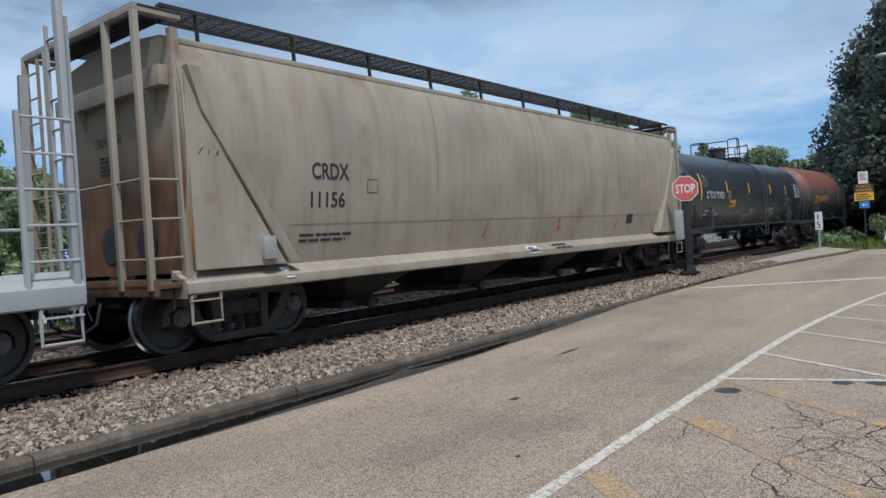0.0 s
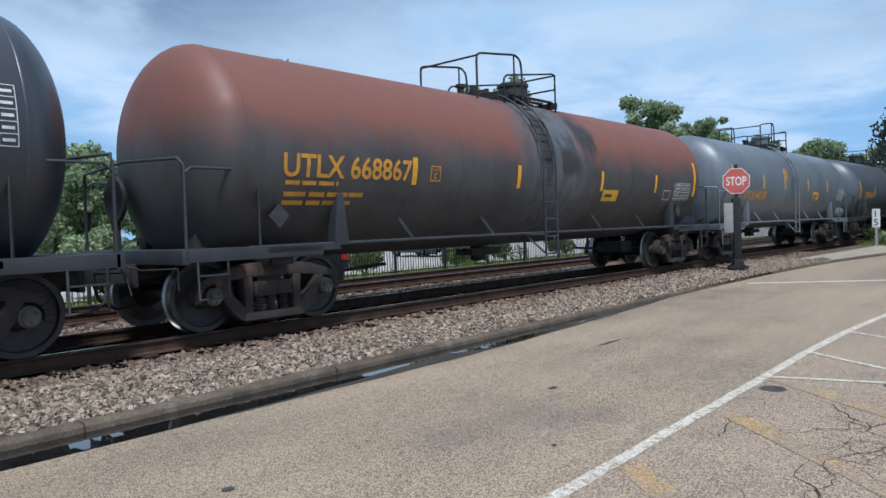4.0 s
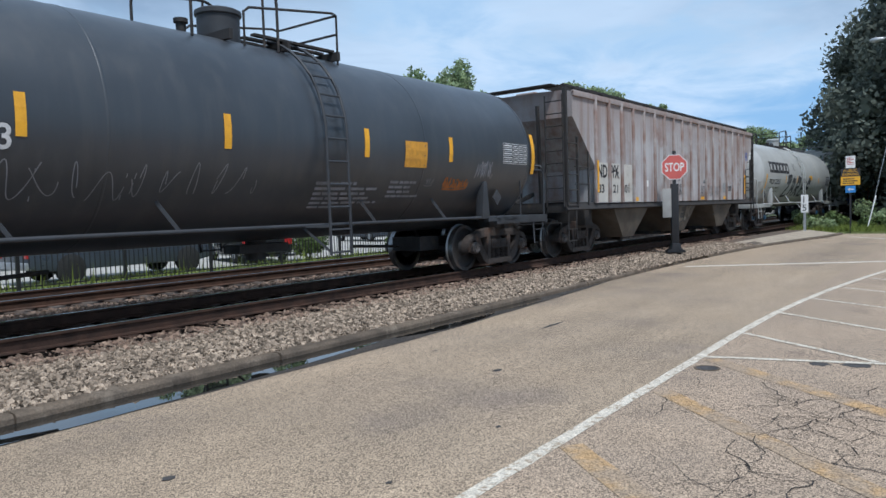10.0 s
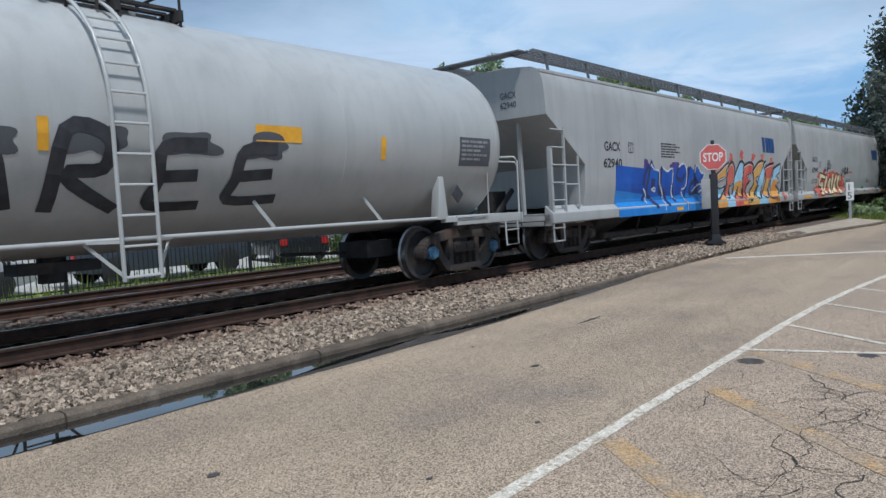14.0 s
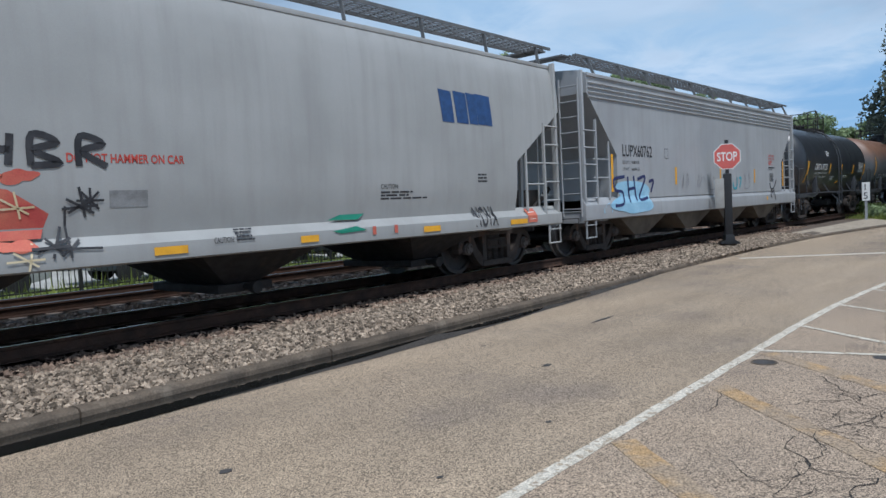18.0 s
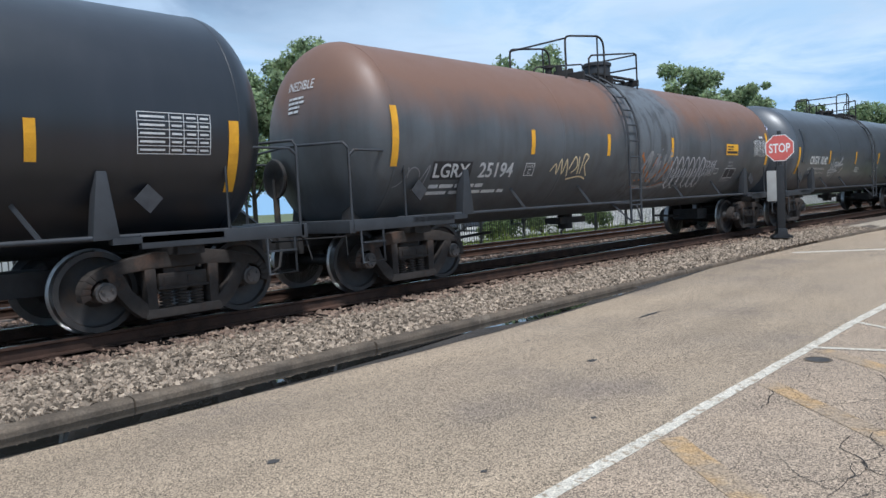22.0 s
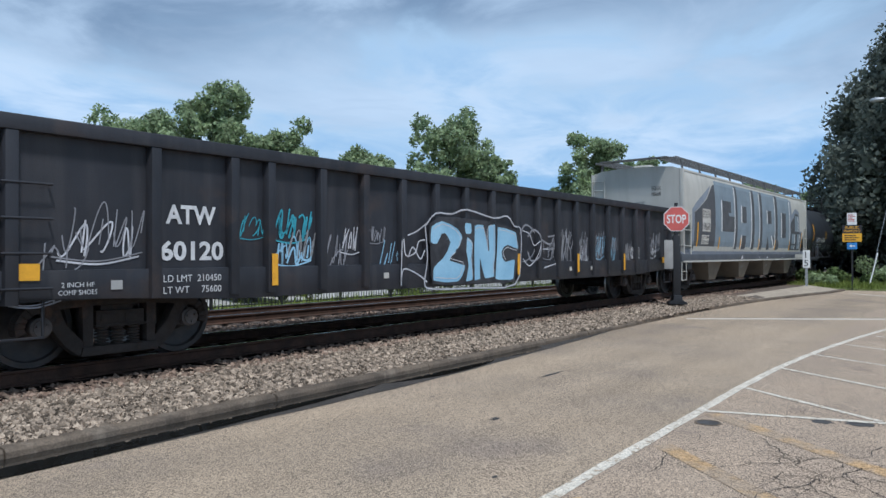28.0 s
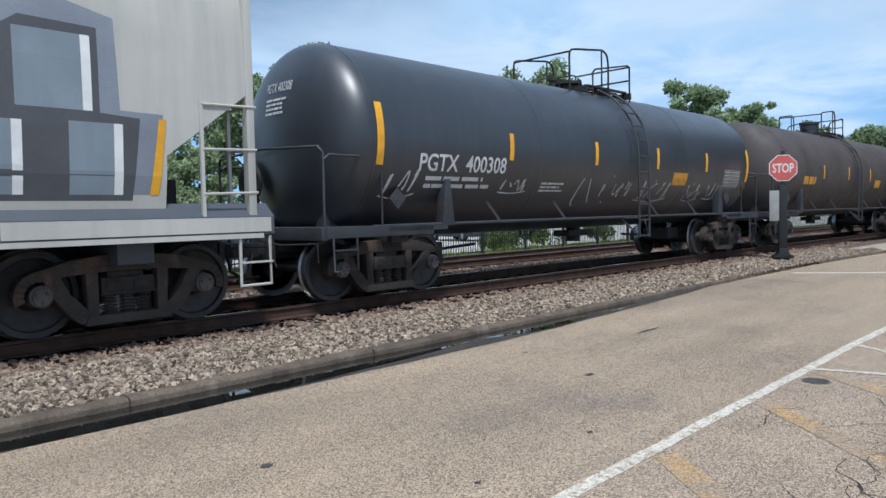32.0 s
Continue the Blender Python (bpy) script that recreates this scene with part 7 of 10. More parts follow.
poly(d, hop9, [(-5.96, 1.14), (-5.96, 2.00), (-4.46, 1.94), (-4.20, 2.02), (-4.00, 2.13), (-3.81, 1.94), (-3.58, 1.88), (-3.37, 2.01), (-3.07, 1.87), (-2.67, 1.94), (-2.25, 2.04), (-1.92, 2.09), (-1.72, 1.96), (-1.44, 2.02), (-1.15, 1.88), (-0.99, 2.06), (-0.68, 1.86), (-0.43, 1.81), (-0.73, 1.42), (-0.44, 1.42), (-0.23, 1.11), (-0.43, 0.84), (-0.43, 1.14)], SPRAY_BLUE, "graffiti_fill", 0.0065)
R(d, hop9, -5.96, 0.78, -0.43, 1.13, SPRAY_SKY, "graffiti_base", 0.0055)
poly(d, hop9, [(-5.96, 1.14), (-5.96, 1.42), (-4.49, 1.30), (-3.98, 1.21), (-3.30, 1.24), (-2.51, 1.22), (-1.60, 1.27), (-0.34, 1.25), (-0.43, 1.14)], SPRAY_SKY, "graffiti_fill", 0.0075)
for ln in ([(-4.00, 2.14), (-4.13, 1.90), (-4.28, 1.51), (-4.32, 1.26)],
           [(-3.55, 1.87), (-3.60, 1.55), (-3.53, 1.35), (-3.29, 1.25)],
           [(-2.66, 1.93), (-2.73, 1.53), (-2.63, 1.26), (-2.50, 1.07)],
           [(-3.37, 1.99), (-3.45, 1.74), (-3.46, 1.44), (-3.17, 1.28), (-3.03, 0.96)],
           [(-2.25, 2.04), (-2.38, 1.88), (-2.42, 1.69), (-2.08, 1.64), (-1.87, 1.80)],
           [(-1.55, 2.01), (-1.67, 1.68), (-1.81, 1.39), (-1.80, 1.10), (-1.78, 0.83)],
           [(-1.07, 2.05), (-1.16, 1.74), (-0.86, 1.49), (-1.17, 1.44)],
           [(-1.16, 1.62), (-1.47, 1.50), (-1.42, 1.26), (-0.84, 1.30), (-0.55, 1.09)],
           [(-4.50, 1.14), (-4.32, 1.29), (-3.87, 1.07), (-3.80, 0.92)],
           [(-4.20, 2.02), (-4.39, 1.79), (-4.48, 1.52)]):
    strokes(d, hop9, [ln], 0.12, SPRAY_DBLUE, "graffiti_outline", 0.0095, 4)
for ln in ([(-4.07, 2.04), (-3.86, 1.92), (-3.55, 1.86), (-3.54, 1.55), (-3.29, 1.25), (-3.32, 0.85)],
           [(-3.37, 1.99), (-3.07, 1.87), (-2.69, 1.93), (-2.76, 1.34), (-2.49, 1.14)],
           [(-2.31, 1.99), (-1.92, 2.09), (-1.73, 1.83), (-1.83, 1.45), (-2.08, 1.39)],
           [(-2.08, 1.32), (-1.82, 1.07), (-1.82, 0.81)],
           [(-1.15, 1.85), (-0.99, 2.06), (-0.66, 1.84), (-0.43, 1.82), (-0.63, 1.54), (-0.98, 1.49), (-1.31, 1.31)],
           [(-0.80, 1.29), (-0.43, 1.34), (-0.22, 1.11), (-0.46, 0.94)],
           [(-4.02, 1.41), (-3.84, 1.45), (-3.79, 1.36), (-3.98, 1.40)],
           [(-4.49, 1.43), (-4.32, 1.29), (-4.34, 1.06)]):
    strokes(d, hop9, [ln], 0.05, SPRAY_WHITE, "graffiti_shine", 0.0115, 4)
poly(d, hop9, [(-4.04, 1.69), (-3.78, 1.67), (-3.84, 1.45), (-4.07, 1.43)], SPRAY_DBLUE, "graffiti_edge", 0.0105)
R(d, hop9, -0.17, 0.78, 1.39, 1.16, SPRAY_ORANGE, "graffiti_base", 0.0055)
R(d, hop9, 1.39, 0.78, 2.10, 1.16, SPRAY_LBLUE, "graffiti_base", 0.0055)
R(d, hop9, 2.10, 0.78, 3.44, 1.16, SPRAY_RED, "graffiti_base", 0.0055)
R(d, hop9, 3.44, 0.78, 4.53, 1.16, SPRAY_ORANGE, "graffiti_base", 0.0055)
R(d, hop9, 4.53, 0.78, 5.58, 1.16, SPRAY_LBLUE, "graffiti_base", 0.0055)
R(d, hop9, 5.58, 0.78, 6.98, 1.16, SPRAY_ORANGE, "graffiti_base", 0.0055)
letter(d, hop9, [(0.11, 2.05), (0.34, 1.89), (0.58, 1.80), (1.10, 1.96), (1.66, 2.18), (1.48, 1.74), (0.98, 1.65), (0.57, 1.50), (0.89, 1.37), (1.36, 1.44), (1.23, 1.21), (0.72, 1.06), (0.36, 1.15), (0.40, 1.40), (0.47, 1.62), (0.21, 1.74)], SPRAY_ORANGE, SPRAY_BLACK, SPRAY_WHITE, shade=SPRAY_LBLUE)
letter(d, hop9, [(1.42, 1.88), (1.90, 2.20), (2.19, 2.01), (2.12, 1.55), (1.74, 1.44), (1.79, 1.11), (1.42, 1.11), (1.48, 1.52)], SPRAY_RED, SPRAY_BLACK, SPRAY_WHITE)
letter(d, hop9, [(2.18, 1.73), (2.71, 2.21), (3.15, 2.11), (2.95, 1.66), (2.99, 1.10), (2.56, 1.11), (2.58, 1.40), (2.34, 1.12), (2.10, 1.13)], SPRAY_LBLUE, SPRAY_BLACK, SPRAY_WHITE, shade=SPRAY_ORANGE)
letter(d, hop9, [(3.04, 2.07), (3.61, 2.20), (4.06, 2.13), (3.93, 1.83), (3.40, 1.74), (3.77, 1.59), (3.40, 1.45), (3.31, 1.08), (2.99, 1.08)], SPRAY_RED, SPRAY_BLACK, SPRAY_WHITE)
letter(d, hop9, [(4.03, 1.92), (4.57, 2.21), (5.26, 2.25), (4.73, 1.74), (4.24, 1.62), (4.68, 1.41), (4.14, 1.08), (3.60, 0.92), (3.84, 1.29), (4.15, 1.48)], SPRAY_ORANGE, SPRAY_BLACK, SPRAY_WHITE)
letter(d, hop9, [(4.73, 1.72), (5.44, 2.29), (5.24, 1.63), (4.81, 1.04), (4.34, 1.06)], SPRAY_LBLUE, SPRAY_BLACK, SPRAY_WHITE)
letter(d, hop9, [(5.25, 2.04), (6.38, 2.21), (6.26, 1.74), (5.87, 1.60), (5.71, 1.04), (5.13, 1.07), (5.50, 1.59)], SPRAY_RED, SPRAY_BLACK, SPRAY_WHITE, shade=SPRAY_ORANGE)
letter(d, hop9, [(6.26, 1.98), (7.21, 2.20), (7.10, 1.84), (6.66, 1.74), (7.16, 1.55), (6.68, 1.40), (7.24, 1.22), (6.71, 1.01), (5.86, 1.00)], SPRAY_LBLUE, SPRAY_BLACK, SPRAY_WHITE, shade=SPRAY_ORANGE)
for i, (a, c) in enumerate([(0.49, 1.89), (1.72, 2.18), (2.72, 2.31), (3.91, 2.26), (4.88, 2.24), (5.95, 2.15), (0.74, 1.94)]):
    blob(d(0.005), a, c, 0.34, 0.24, 700 + i, SPRAY_RED, hop9, "graffiti_cloud", rag=0.35)
for a, c in [(-0.07, 0.92), (3.30, 0.88), (6.46, 0.85)]:
    scrawl(d(0.0125), a, c, 0.42, 0.13, int(a * 100) + 900, SPRAY_BLACK, hop9, 0.022, 3)
for u in (-2.61, 2.88):
    R(d, hop9, u, 0.82, u + 0.45, 0.91, YELLOW_TAPE, "reflector", 0.0085)
for a, b in ((5.09, 5.42), (5.46, 5.82), (5.80, 6.10), (6.06, 6.5)):
    poly(d, hop9, [(a, 3.1), (b - 0.03, 3.08), (b + 0.03, 2.57), (a + 0.08, 2.58)], BLUE_INK, "logo_shape", 0.006)
plate_c(d, hop9, -5.3, 2.3, -5.05, 2.55, BLACK_INK)
small_print(d(), -3.42, 2.6, 1.3, 6, 0.035, BLACK_INK, hop9, seed=9)
T(d, hop9, "GACX", -6.5, 2.33, -5.73, 2.53, BLACK_INK, fat=0.02)
T(d, hop9, "62940", -6.55, 1.95, -5.65, 2.15, BLACK_INK, fat=0.02)

part("unloading_pipe", Bits().tube([(-6.0, -1.12, 0.36), (5.45, -1.12, 0.30)], 0.075, 12).lathe([(-0.05, 0.11), (0.05, 0.11)], (-3.0, -1.12, 0.345), 14).lathe([(-0.05, 0.11), (0.05, 0.11)], (-0.5, -1.12, 0.33), 14).lathe([(-0.05, 0.11), (0.05, 0.11)], (2.4, -1.12, 0.315), 14).mesh("unloading_pipe", TRUCK, 40), hop9)
part("pipe_elbow", Bits().tube([(5.45, -1.12, 0.30), (5.75, -1.12, 0.33), (5.9, -1.13, 0.5), (5.88, -1.14, 0.82)], 0.075, 12).mesh("pipe_elbow", TRUCK, 50), hop9)
for x in (-4.2, -1.6, 0.9, 3.4):
    part("pipe_hanger", Bits().bar((x, -1.12, 0.30), (x, -1.30, 0.86), 0.05, 0.03).mesh("pipe_hanger", UNDER, 30), hop9)

# pale hopper with cream letters on red
d = hs10
T(d, hop10, "GACX", -6.52, 2.33, -5.73, 2.53, BLACK_INK, fat=0.02)
T(d, hop10, "62945", -6.58, 1.89, -5.62, 2.09, BLACK_INK, fat=0.02)
plate_c(d, hop10, -5.4, 2.11, -5.17, 2.35, BLACK_INK)
T(d, hop10, "LD LMT   219400", -6.6, 1.54, -5.72, 1.62, BLACK_INK)
T(d, hop10, "LT WT   66600", -6.62, 1.42, -5.75, 1.50, BLACK_INK)
poly(d, hop10, [(-6.08, 1.20), (-5.66, 1.36), (-5.43, 1.53), (-5.13, 1.84), (-4.85, 1.88), (-4.72, 1.94), (-4.37, 1.84), (-4.05, 1.87), (-3.50, 1.94), (-3.12, 1.98), (-2.89, 1.89), (-2.22, 1.92), (-1.77, 1.70), (-1.17, 1.59), (-0.81, 1.35), (-0.90, 1.11), (-1.49, 1.10), (-2.16, 0.89), (-3.01, 0.91), (-4.54, 0.89), (-5.43, 0.82), (-5.73, 0.97), (-5.93, 1.06)], SPRAY_RED, "graffiti_cloud", 0.0055)
for i, (a, c) in enumerate([(-5.76, 1.64), (-5.62, 1.76), (-4.88, 1.84), (-4.76, 1.89), (-1.53, 1.61), (-1.22, 1.65), (-1.28, 0.98), (-5.92, 0.92), (-5.76, 0.84)]):
    blob(d(0.005), a, c, 0.3, 0.13, 760 + i, SPRAY_RED, hop10, "graffiti_cloud", rag=0.3)
letter(d, hop10, [(-5.41, 1.88), (-4.47, 1.76), (-4.52, 1.58), (-5.14, 1.63), (-5.22, 1.41), (-4.98, 1.52), (-4.68, 1.41), (-4.62, 1.13), (-4.95, 0.91), (-5.28, 0.90), (-5.45, 1.01), (-5.26, 1.06), (-4.97, 1.10), (-4.97, 1.26), (-5.30, 1.27), (-5.43, 1.38)], SPRAY_CREAM, SPRAY_BLACK, None, 0.06)
letter(d, hop10, [(-4.44, 1.76), (-4.11, 1.73), (-4.15, 1.28), (-4.30, 1.11), (-4.17, 1.05), (-4.22, 0.96), (-4.66, 0.93), (-4.72, 1.05), (-4.51, 1.29)], SPRAY_CREAM, SPRAY_BLACK, None, 0.06)
letter(d, hop10, [(-3.94, 1.53), (-3.65, 1.68), (-3.50, 1.61), (-3.51, 1.31), (-3.28, 1.23), (-3.61, 0.94), (-4.11, 0.93), (-3.85, 1.15), (-4.01, 1.33)], SPRAY_CREAM, SPRAY_BLACK, None, 0.06)
letter(d, hop10, [(-3.45, 1.49), (-3.19, 1.87), (-2.99, 1.83), (-3.05, 1.48), (-3.22, 0.98), (-3.54, 0.95), (-3.38, 1.25)], SPRAY_CREAM, SPRAY_BLACK, None, 0.06)
letter(d, hop10, [(-2.91, 1.54), (-2.64, 1.80), (-2.38, 1.80), (-2.49, 1.54), (-2.66, 1.41), (-2.37, 1.27), (-2.59, 1.00), (-3.16, 0.97), (-2.96, 1.29)], SPRAY_CREAM, SPRAY_BLACK, None, 0.06)
letter(d, hop10, [(-2.38, 1.72), (-1.93, 1.80), (-1.94, 1.53), (-2.08, 1.40), (-1.68, 1.18), (-1.59, 0.93), (-2.25, 0.92), (-2.02, 1.12), (-2.38, 1.33)], SPRAY_CREAM, SPRAY_BLACK, None, 0.06)
for ln in ([(-4.49, 2.20), (-4.49, 1.89)], [(-4.63, 1.98), (-4.37, 2.01)], [(-4.59, 2.08), (-4.41, 1.94)], [(-4.60, 1.93), (-4.40, 2.08)], [(-4.10, 2.22), (-4.10, 1.89)], [(-4.25, 1.99), (-3.97, 2.02)], [(-4.21, 2.09), (-4.01, 1.94)], [(-4.21, 1.94), (-4.01, 2.09)], [(-1.56, 2.02), (-1.55, 1.62)], [(-1.78, 1.74), (-1.35, 1.77)], [(-1.72, 1.86), (-1.42, 1.68)], [(-1.72, 1.68), (-1.41, 1.86)], [(-0.52, 1.61), (-0.46, 1.30)], [(-0.69, 1.39), (-0.33, 1.42)], [(-0.65, 1.49), (-0.37, 1.34)], [(-0.63, 1.35), (-0.39, 1.49)], [(-0.71, 1.22), (-0.83, 0.91)], [(-1.02, 1.01), (-0.66, 1.02)], [(-0.87, 1.11), (-0.74, 0.95)], [(-0.98, 0.97), (-0.63, 1.10)], [(-6.22, 1.28), (-6.28, 0.80)], [(-6.45, 0.98), (-6.11, 0.97)], [(-6.36, 1.10), (-6.17, 0.87)], [(-6.41, 0.89), (-6.12, 1.09)]):
    strokes(d, hop10, [ln], 0.028, SPRAY_BLACK, "graffiti_star", 0.0115, 2)
for ln in ([(-4.02, 1.91), (-4.01, 1.70)], [(-4.13, 1.77), (-3.92, 1.79)], [(-4.10, 1.84), (-3.95, 1.73)], [(-1.78, 1.75), (-1.76, 1.50)], [(-1.94, 1.58), (-1.63, 1.61)], [(-1.89, 1.68), (-1.68, 1.54)], [(-1.12, 1.57), (-1.07, 1.31)], [(-1.28, 1.40), (-0.94, 1.42)], [(-1.24, 1.50), (-0.99, 1.35)], [(-5.63, 1.45), (-5.62, 1.27)], [(-5.71, 1.33), (-5.55, 1.34)], [(-5.69, 1.39), (-5.58, 1.30)], [(-6.09, 1.43), (-6.07, 1.25)], [(-6.16, 1.31), (-6.01, 1.33)], [(-6.14, 1.38), (-6.04, 1.28)], [(-1.00, 1.07), (-1.06, 0.80)], [(-1.25, 0.90), (-0.91, 0.91)], [(-1.19, 0.99), (-0.97, 0.84)]):
    strokes(d, hop10, [ln], 0.02, SPRAY_CREAM, "graffiti_star", 0.0115, 2)
strokes(d, hop10, [[(-1.36, 1.82), (-1.33, 2.12)], [(-1.15, 1.82), (-1.12, 2.12)], [(-1.34, 1.97), (-1.12, 1.97)], [(-0.95, 1.82), (-0.93, 2.12), (-0.7, 2.05), (-0.92, 1.97), (-0.68, 1.85), (-0.95, 1.82)], [(-0.5, 1.82), (-0.48, 2.12), (-0.25, 2.05), (-0.46, 1.97), (-0.22, 1.82)]], 0.07, SPRAY_BLACK, "graffiti_tag")
for a, b in ((5.15, 5.5), (5.52, 5.88), (5.86, 6.14), (6.1, 6.55)):
    poly(d, hop10, [(a, 3.13), (b - 0.03, 3.11), (b + 0.03, 2.60), (a + 0.08, 2.61)], BLUE_INK, "logo_shape", 0.006)
T(d, hop10, "NOVA", 5.95, 0.86, 6.58, 1.2, SPRAY_BLACK, fat=0.01, eps=0.007, name="graffiti_tag", lean=0.1)
T(d, hop10, "DO NOT HAMMER ON CAR", -0.62, 1.86, 0.66, 1.95, RED_INK, fat=0.02)
R(d, hop10, -0.21, 1.39, 0.21, 1.57, GREY_INK, "worn_plate", 0.006)
T(d, hop10, "CAUTION:", 0.94, 0.93, 1.21, 1.0, BLACK_INK, eps=0.007)
small_print(d(0.007), 1.24, 1.09, 0.3, 4, 0.022, BLACK_INK, hop10, seed=23)
strokes(d, hop10, [[(-0.55, 1.47), (-0.27, 1.47)], [(-0.41, 1.34), (-0.41, 1.60)], [(-0.5, 1.38), (-0.32, 1.56)], [(-0.5, 1.56), (-0.32, 1.38)], [(-0.8, 1.0), (-0.35, 0.98)], [(-0.66, 0.9), (-0.66, 1.42)], [(-0.75, 0.92), (-0.55, 1.08)]], 0.025, SPRAY_BLACK, eps=0.009)
T(d, hop10, "CAUTION:", 3.78, 1.54, 4.15, 1.61, BLACK_INK)
small_print(d(), 3.78, 1.5, 1.05, 3, 0.025, BLACK_INK, hop10, seed=3)
small_print(d(), -4.1, 2.42, 0.8, 7, 0.03, BLACK_INK, hop10, seed=13)
small_print(d(), 6.12, 1.77, 0.42, 3, 0.03, BLACK_INK, hop10, seed=14)
GREEN_INK = mat("green_mark", (0.02, 0.22, 0.14), rough=0.6)
poly(d, hop10, [(2.75, 1.12), (3.0, 1.19), (3.46, 1.19), (3.3, 1.11)], GREEN_INK, "logo_shape", 0.007)
poly(d, hop10, [(2.75, 0.97), (3.2, 1.02), (3.4, 0.95), (2.9, 0.93)], GREEN_INK, "logo_shape", 0.007)
for u, u1 in ((4.6, 5.0), (6.96, 7.5), (-7.9, -6.9), (-3.3, -2.9), (0.2, 0.6), (2.2, 2.5)):
    R(d, hop10, u, 0.85, u1, 0.94, YELLOW_TAPE, "reflector", 0.008)
R(d, hop10, 7.53, 0.86, 7.84, 1.12, SPRAY_RED, "tag_holder", 0.007)
R(d, hop10, 7.59, 0.92, 7.78, 1.06, SIGN_WHITE, "tag_card", 0.010)
for u in (3.5, 3.95):
    R(d, hop10, u, 0.88, u + 0.07, 1.0, SPRAY_RED, "mark", 0.007)
for car, dd in ((hop9, hs9),):
    R(dd, car, 7.5, 0.88, 7.84, 1.12, SPRAY_RED, "tag_holder", 0.018)
    R(dd, car, 7.58, 0.93, 7.78, 1.06, SIGN_WHITE, "tag_card", 0.021)

# light grey hopper with ribbed eaves
d = hs11
for z in (3.42, 3.52, 3.62, 3.72):
    part("eave_rib", Bits().prism([(-1.53, z - 0.03), (-1.575, z), (-1.53, z + 0.03)], -hl11 + 0.05, hl11 - 0.05, "x").mesh("eave_rib", P_GREY_HOP, 30), hop11)
T(d, hop11, "LUPX60762", -5.81, 2.19, -4.28, 2.45, BLACK_INK, fat=0.015)
T(d, hop11, "LD LMT  196800 LB", -5.82, 2.02, -4.98, 2.09, BLACK_INK)
T(d, hop11, "LT WT    66200 LB", -5.82, 1.86, -4.98, 1.93, BLACK_INK)
frame_box(d, hop11, -3.56, 2.17, -3.36, 2.42, BLACK_INK, t=0.012)
R(d, hop11, -0.25, 2.17, 0.40, 2.40, SIGN_WHITE)
small_print(d(0.008), -0.2, 2.36, 0.55, 3, 0.035, BLACK_INK, hop11, seed=4)
blob(d(0.005), -6.35, 0.9, 2.0, 0.65, 95, SPRAY_LBLUE, hop11, "graffiti_fill", rag=0.25)
strokes(d, hop11, [[(-5.75, 1.72), (-6.25, 1.66), (-6.2, 1.42), (-5.85, 1.36), (-5.9, 1.1), (-6.3, 1.06)], [(-5.6, 1.72), (-5.55, 1.12)], [(-5.6, 1.42), (-5.25, 1.46)], [(-5.3, 1.74), (-5.2, 1.15)], [(-5.1, 1.66), (-4.7, 1.7), (-5.05, 1.2), (-4.6, 1.22)], [(-4.5, 1.6), (-4.25, 1.62), (-4.4, 1.35)]], 0.07, SPRAY_DBLUE)
S(d, hop11, (-6.32,), 1.38, 2.22, 0.1)
S(d, hop11, (-2.9, 0.22, 3.2), 1.52, 1.96, 0.1)
S(d, hop11, (6.2,), 1.39, 2.25, 0.1)
strokes(d, hop11, [[(1.25, 1.55), (1.3, 1.38), (1.55, 1.4), (1.6, 1.7)], [(1.75, 1.68), (1.95, 1.66), (1.8, 1.38)]], 0.07, SPRAY_TEAL)
for u, k in ((-2.6, 1), (-1.6, 2), (-0.7, 3), (0.6, 4), (2.2, 5)):
    scrawl(d(0.006), u, 1.4, 0.55, 0.4, 200 + k, SPRAY_GREY, hop11, 0.02, 2)
T(d, hop11, "CAUTION DO NOT", 4.62, 2.38, 5.28, 2.45, RED_INK)
T(d, hop11, "HAMMER ON CAR", 4.62, 2.28, 5.28, 2.35, RED_INK)
small_print(d(), 4.62, 2.24, 0.45, 4, 0.02, RED_INK, hop11, seed=2)
T(d, hop11, "APPLIED 01-99", 4.62, 1.93, 5.05, 1.98, BLACK_INK)
small_print(d(), 4.62, 2.04, 0.7, 1, 0.045, BLACK_INK, hop11, seed=6)
table(d, hop11, 4.72, 1.56, 0.40, 0.26, ink=SPRAY_BLACK)
strokes(d, hop11, [[(4.72, 1.5), (4.9, 1.3), (5.2, 1.36), (5.45, 1.62)], [(4.85, 1.26), (5.0, 1.2), (5.2, 1.26)], [(4.7, 1.15), (4.8, 1.0)], [(5.1, 1.18), (5.2, 0.9)]], 0.06, SPRAY_BLACK)
poly(d, hop11, [(4.24, 1.0), (4.32, 0.92), (4.40, 1.0), (4.32, 1.08)], SIGN_YELLOW, "mark", 0.007)
scrawl(d(0.007), -6.9, 0.9, 0.5, 0.22, 98, SPRAY_LBLUE, hop11, 0.015, 3)

# clean black tank
d = ts12
T(d, tank12, "CRGX 6723", -3.55, -0.43, -1.77, -0.19, WHITE_INK, 0.08, 0.015)
S(d, tank12, (-4.5,), -1.0, -0.1, 0.13)
S(d, tank12, (-1.28, 0.66, 2.7), -0.6, -0.17)
S(d, tank12, (4.9,), -1.0, -0.1, 0.13)
table(d, tank12, 3.75, -0.5, 0.85, 0.45)
T(d, tank12, "LD LMT  200700 LB   91050 KG", -3.5, -0.62, -1.72, -0.54, WHITE_INK)
T(d, tank12, "LT WT    62300 LB   28250 KG", -3.5, -0.77, -1.72, -0.69, WHITE_INK)
small_print(d(), -1.9, 0.35, 0.7, 4, 0.03, WHITE_INK, tank12, 1, seed=7)
small_print(d(), -0.9, -0.72, 0.9, 3, 0.04, WHITE_INK, tank12, 1, seed=8)
